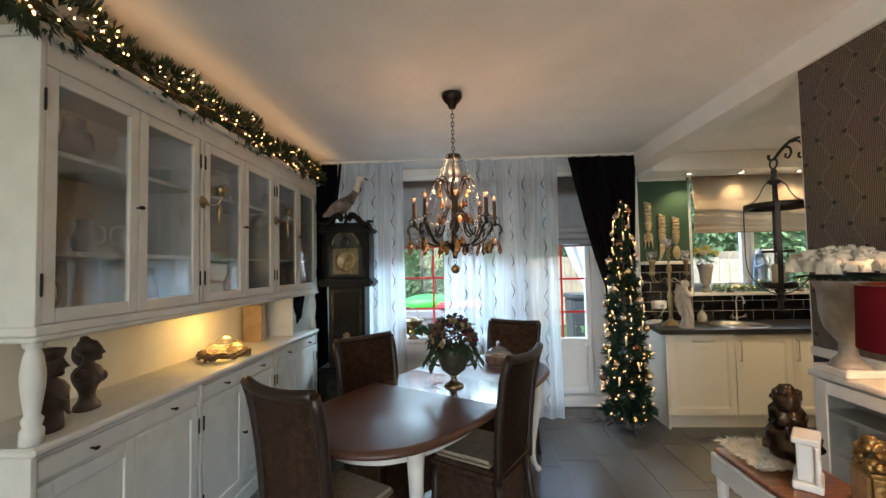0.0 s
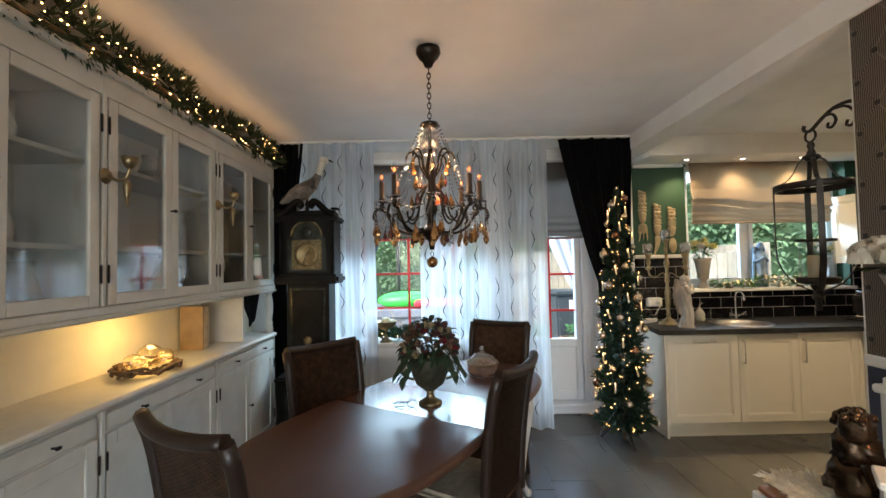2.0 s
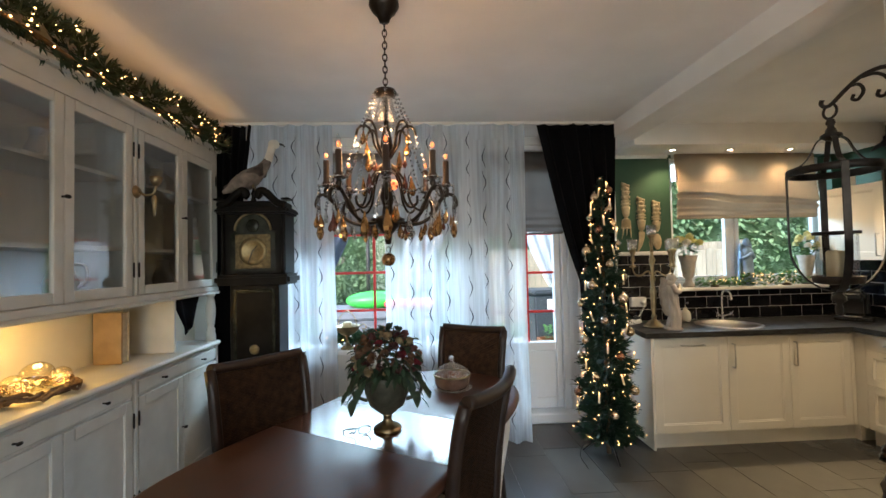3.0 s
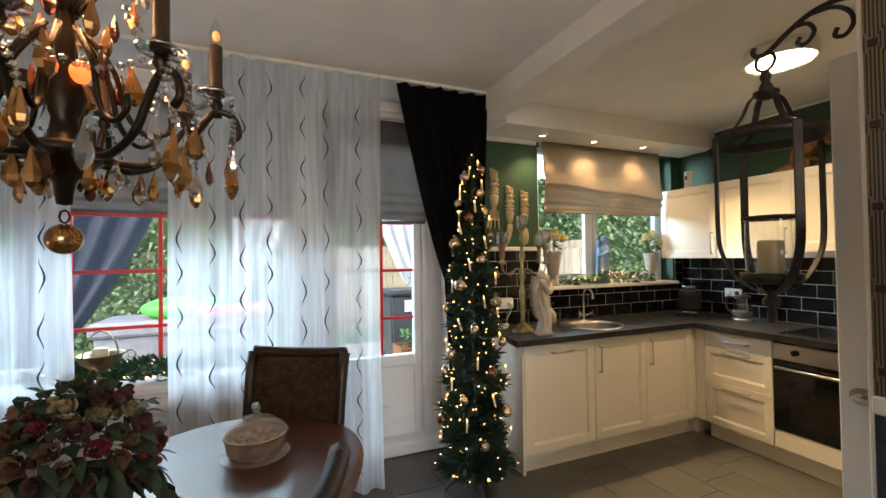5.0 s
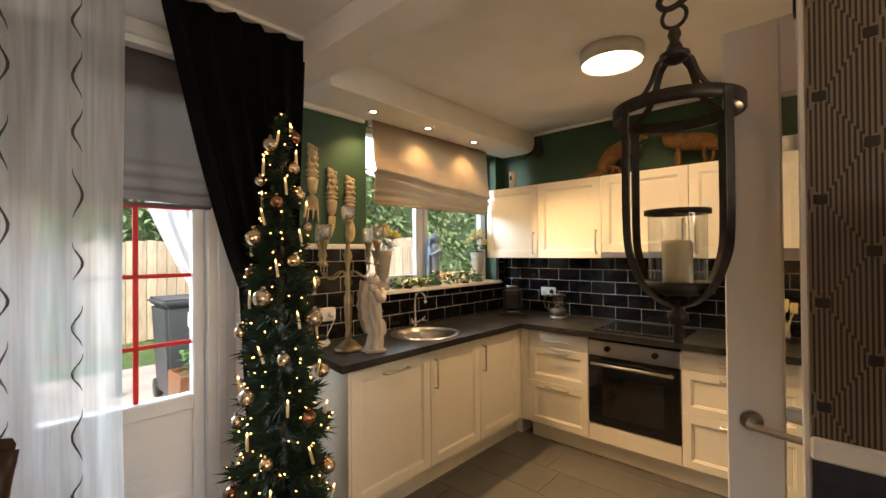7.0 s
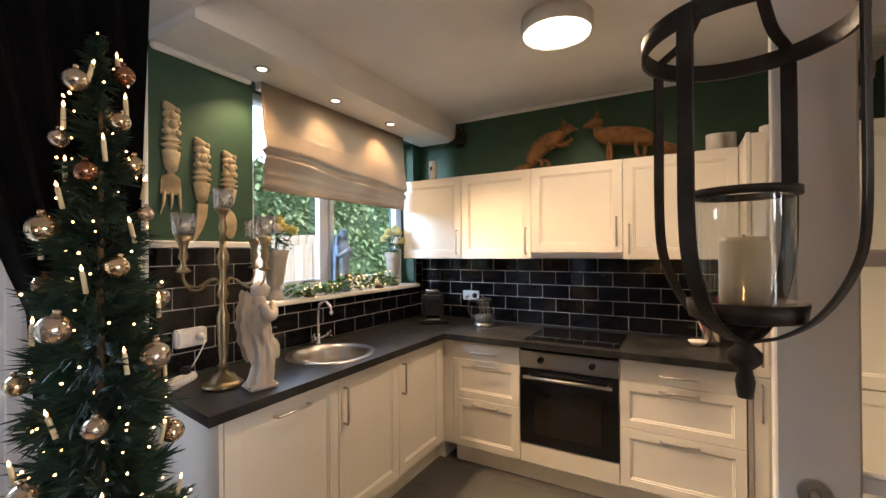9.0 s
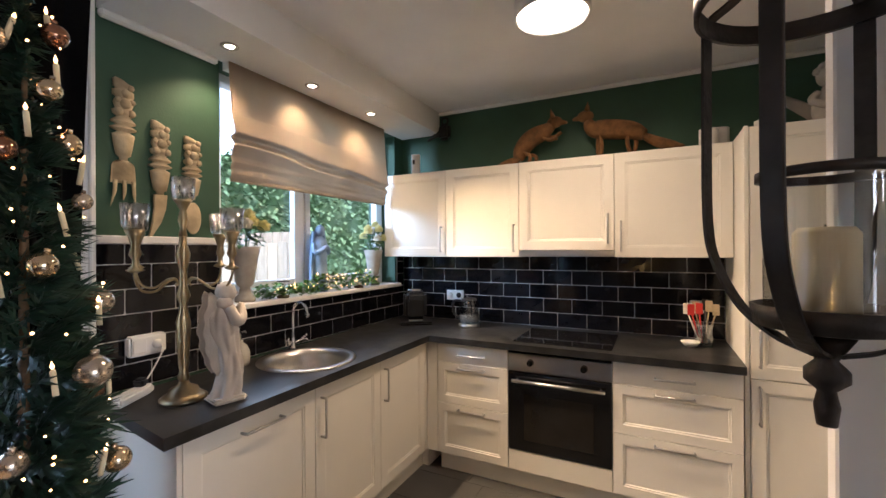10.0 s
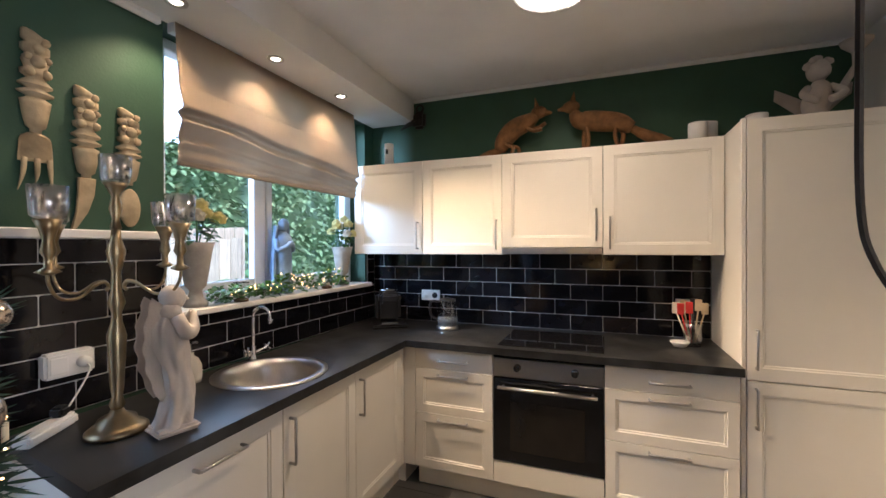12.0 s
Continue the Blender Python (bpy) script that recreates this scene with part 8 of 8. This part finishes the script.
shrub("climbing_shrub", 5.0, 9.1, 2.6, 0.8, 3.9, 3600, 84, "tall leafy shrub behind the boards", 0.10)
shrub("broadleaf_plant", 6.15, 7.85, 0.9, 0.6, 1.45, 260, 86, "plant with large pale green leaves", 0.24, LEAF)
def hedge_wall(x0, x1, y, h, n, seed, label, size=0.14):
    """A tall clipped hedge: a lumpy core covered with leaves."""
    random.seed(seed)
    t = thing("tall_hedge", pose(x0, y, -0.125), label, "hedge")
    w = x1 - x0

    def top(u):
        return h * (0.88 + 0.16 * noise.noise(Vector((u * w * 0.9, seed, 0))))

    part("core", sheet(B(), lambda u, v: (u * w, 0.30 * noise.noise(Vector((u * w * 1.3, v * h * 1.3, seed))) + 0.35 * v * v, top(u) * v), int(w * 5), 22, 0.25), HEDGE, t)
    bm = B()
    for k in range(n):
        u, v = random.random(), random.random()
        p = (u * w, 0.30 * noise.noise(Vector((u * w * 1.3, v * h * 1.3, seed))) + 0.35 * v * v - rnd(0, 0.12), top(u) * v + rnd(-0.02, 0.12) * v)
        leaf(bm, p, (rnd(-1, 1), rnd(-1, 0.1), rnd(-0.7, 0.6)), size * rnd(0.6, 1.3), size * 0.55, 0.3)
    part("foliage", bm, HEDGE, t, kind="stuff")


hedge_wall(5.6, 15.5, 10.4, 3.7, 6400, 87, "tall green hedge behind the board fence")
hedge_wall(-5.5, 3.1, 12.75, 3.2, 7500, 88, "green hedge along the garden fence", 0.11)
hedge_wall(2.8, 9.5, 13.6, 4.0, 3000, 89, "green trees above the board fence", 0.17)
house = thing("neighbour_house", pose(-6, 19, -0.12), "brick house with a red tiled roof beyond the fence", "house")
slab("wall", (0, 0, 0), (9.0, 6, 3.6), BRICK, house)
bm = B()
v = [bm.verts.new(p) for p in ((-0.3, -0.4, 3.5), (9.3, -0.4, 3.5), (9.3, 3.0, 6.2), (-0.3, 3.0, 6.2), (-0.3, 6.4, 3.5), (9.3, 6.4, 3.5))]
bm.faces.new((v[0], v[1], v[2], v[3]))
bm.faces.new((v[3], v[2], v[5], v[4]))
bm.faces.new((v[0], v[3], v[4]))
bm.faces.new((v[1], v[5], v[2]))
part("roof", bm, mat("red_roof_tile", (0.26, 0.09, 0.055), 0.7, vary=0.3, scale=14, bump=0.5, bscale=12), house)
for x in (1.2, 4.2, 6.9):
    w = slab("window", (x, -0.03, 1.0), (x + 1.2, 0.0, 2.3), UPVC, house, 0.01)
    slab("pane", (x + 0.08, -0.045, 1.08), (x + 1.12, -0.031, 2.22), BLACK_GLASS, w)

CANVAS = cloth_mat("white_canvas", (0.74, 0.75, 0.77), 0.4)
BLUE_CANVAS = cloth_mat("blue_grey_canvas", (0.075, 0.085, 0.12), 0.15)


def outside_drape(x0, x1, y, z0, z1, m, label, sweep):
    t = thing("garden_drape", pose(0, y, 0), label, "outdoor curtain", "gazebo drapes")

    def fn(u, v):
        z = z1 - (z1 - z0) * v
        l, r = (x0, x1 - (x1 - x0) * 0.85 * v ** 1.3) if sweep > 0 else (x0 + (x1 - x0) * 0.85 * v ** 1.3, x1)
        x = l + (r - l) * u
        return (x, 0.05 * math.sin(u * 26 + v * 2), z)

    part("canvas", sheet(B(), fn, 50, 24, 0.006), m, t)
    part("rod", tube(B(), [(x0 - 0.1, 0, z1 + 0.01), (x1 + 0.1, 0, z1 + 0.01)], 0.015, 8), IRON, t)
    for x in (x0 - 0.1, x1 + 0.1):
        part("post", tube(B(), [(x, 0, -0.12), (x, 0, z1 + 0.03)], 0.03, 8), IRON, t)


outside_drape(-0.6, 0.85, 9.2, 0.1, 2.5, BLUE_CANVAS, "dark blue-grey gazebo drape tied to one side", 1)
outside_drape(1.5, 2.5, 9.9, 0.9, 2.6, CANVAS, "white gazebo drape tied to one side", 1)
outside_drape(3.35, 4.4, 9.4, 0.55, 2.6, CANVAS, "white gazebo drape tied to one side", -1)
gb = thing("wheelie_bin", pose(3.74, 8.85, -0.06), "dark grey wheeled refuse bin with a lid", "bin")
BIN = mat("dark_bin_plastic", (0.045, 0.05, 0.055), 0.45, vary=0.1)
bm = box(B(), (-0.26, -0.28, 0.08), (0.26, 0.28, 1.02), 0.03, 2)
for vv in bm.verts:
    k = 0.82 + 0.18 * vv.co.z / 1.02
    vv.co.x, vv.co.y = vv.co.x * k, vv.co.y * k
part("body", bm, BIN, gb)
part("lid", box(B(), (-0.29, -0.32, 1.021), (0.29, 0.31, 1.09), 0.025, 2), BIN, gb)
slab("label", (-0.06, -0.292, 0.80), (0.06, -0.281, 0.95), PLASTIC, gb, 0.002, "white paper label")
for sx in (-0.2, 0.2):
    part("wheel", lathe(B(), [(0, -0.03), (0.10, -0.03), (0.10, 0.03), (0, 0.03)], seg=20), BLACK_PLASTIC, gb).matrix_basis = pose(sx, 0.25, 0.10, 0, 90, 0)
pl = thing("planter_box", pose(3.47, 8.05, -0.06), "wooden planter box with a small green plant", "planter")
for a, b in (((0, 0, 0), (0.5, 0.02, 0.42)), ((0, 0.38, 0), (0.5, 0.40, 0.42)), ((0, 0.021, 0), (0.02, 0.379, 0.42)), ((0.48, 0.021, 0), (0.5, 0.379, 0.42))):
    slab("side", a, b, BROWN_WOOD, pl, 0.004)
slab("soil", (0.021, 0.021, 0.0), (0.479, 0.379, 0.38), TWIG, pl)
bm = B()
for k in range(90):
    leaf(bm, (rnd(0.06, 0.44), rnd(0.06, 0.34), rnd(0.38, 0.62)), (rnd(-1, 1), rnd(-1, 1), rnd(0, 1)), 0.09, 0.045, 0.4)
part("plant", bm, LEAF, pl, kind="stuff")
sh = thing("sandbox_lid", pose(0.75, 8.9, -0.06), "bright green plastic shell on a grey garden bench", "garden toy")
part("shell", ball(B(), (0.35, 0, 0.98), 0.42, 1.1, 0.8, 0.34, 3), mat("bright_green_plastic", (0.04, 0.55, 0.06), 0.35, vary=0.1), sh)
GBENCH = mat("grey_bench", (0.16, 0.16, 0.18), 0.7, vary=0.2)
slab("seat", (-0.5, -0.35, 0.72), (1.3, 0.4, 0.88), GBENCH, sh, 0.03)
slab("base", (-0.45, -0.3, 0.0), (1.25, 0.35, 0.715), GBENCH, sh, 0.01)
slab("red_cushion", (0.5, -0.4, 0.885), (1.25, -0.05, 1.0), mat("red_cushion_cloth", (0.5, 0.03, 0.04), 0.8), sh, 0.04)

# ---- tiles, last ----
def tile_mesh(name, w, d, t, material, bevel):
    return to_mesh(name, box(B(), (0, 0, -t), (w, d, 0), bevel), material)


TW, TL = 0.308, 0.64
tile_me = tile_mesh("tile", TW - 0.004, TL - 0.004, 0.012, FLOOR_TILE, 0.0)
rest = B()
cols, rows_n = range(-12, 10), range(-14, 4)
for i in cols:
    for j in rows_n:
        x, y = 3.03 + i * TW, 4.495 + j * TL + (0.105 * (i - 6)) % TL
        if x + TW < XW or x > XE or y + TL < YS or y > 6.2:
            continue
        if y + TL < 2.6 or (x > PX and y + TL < 3.0):
            box(rest, (x + 0.002, y + 0.002, -0.012), (x + TW - 0.002, y + TL - 0.002, 0.0))
        else:
            ob = new("tile", tile_me)
            ob.parent = floor
            ob.location = (x + 0.002, y + 0.002, 0.0)
part("floor_tiles_far", rest, FLOOR_TILE, floor, kind="stuff")


def wall_tiles(parent, axis, start, end, z0, z1, face, skip=None, grout=True):
    """Glazed 20 x 10 cm tiles in half bond, cut at the edges, proud of the joint."""
    meshes = {}
    n, z, h, w = 0, z0, 0.1035, 0.205
    while z < z1 - 0.008:
        hh = min(h, z1 - z)
        x = start - (w / 2 if n % 2 else 0.0)
        while x < end - 0.005:
            a, b = max(x, start), min(x + w, end)
            if b - a > 0.012 and not (skip and skip((a + b) / 2, z + hh / 2)):
                key = (round(b - a, 3), round(hh, 3))
                if key not in meshes:
                    lo, hi = (0.002, -0.007, 0.002), (b - a - 0.002, 0.0, hh - 0.002)
                    meshes[key] = to_mesh("tile", box(B(), lo, hi, 0.004, 2), BLACK_TILE)
                ob = new("tile", meshes[key])
                ob.parent = parent
                tilt = random.uniform(-0.25, 0.25)
                ob.matrix_basis = pose(a, face, z, tilt, 0, tilt) if axis == "x" else pose(face, b, z, tilt, 0, -90 + tilt)
            x += w
        z += h
        n += 1


slab("grout_bed", (3.59, YN - 0.006, CT + 0.001), (KX0 - 0.002, YN - 0.001, 1.512), GROUT, kitchen_wall)
slab("grout_bed", (KX0, YN - 0.006, CT + 0.001), (XE - 0.01, YN - 0.001, KZ0 - 0.031), GROUT, kitchen_wall)
slab("grout_bed", (KX1 + 0.021, YN - 0.006, KZ0 - 0.031), (XE - 0.01, YN - 0.001, 1.427), GROUT, kitchen_wall)
wall_tiles(kitchen_wall, "x", 3.59, KX0 - 0.003, CT + 0.002, 1.512, YN - 0.004)
wall_tiles(kitchen_wall, "x", KX0, XE - 0.01, CT + 0.002, KZ0 - 0.032, YN - 0.004)
wall_tiles(kitchen_wall, "x", KX1 + 0.025, XE - 0.01, KZ0 - 0.03, 1.427, YN - 0.004)
slab("grout_bed", (XE - 0.006, 3.777, CT + 0.001), (XE - 0.001, YN - 0.012, 1.47), GROUT, range_wall)
wall_tiles(range_wall, "y", 3.777, YN - 0.012, CT + 0.002, 1.47, XE - 0.004)
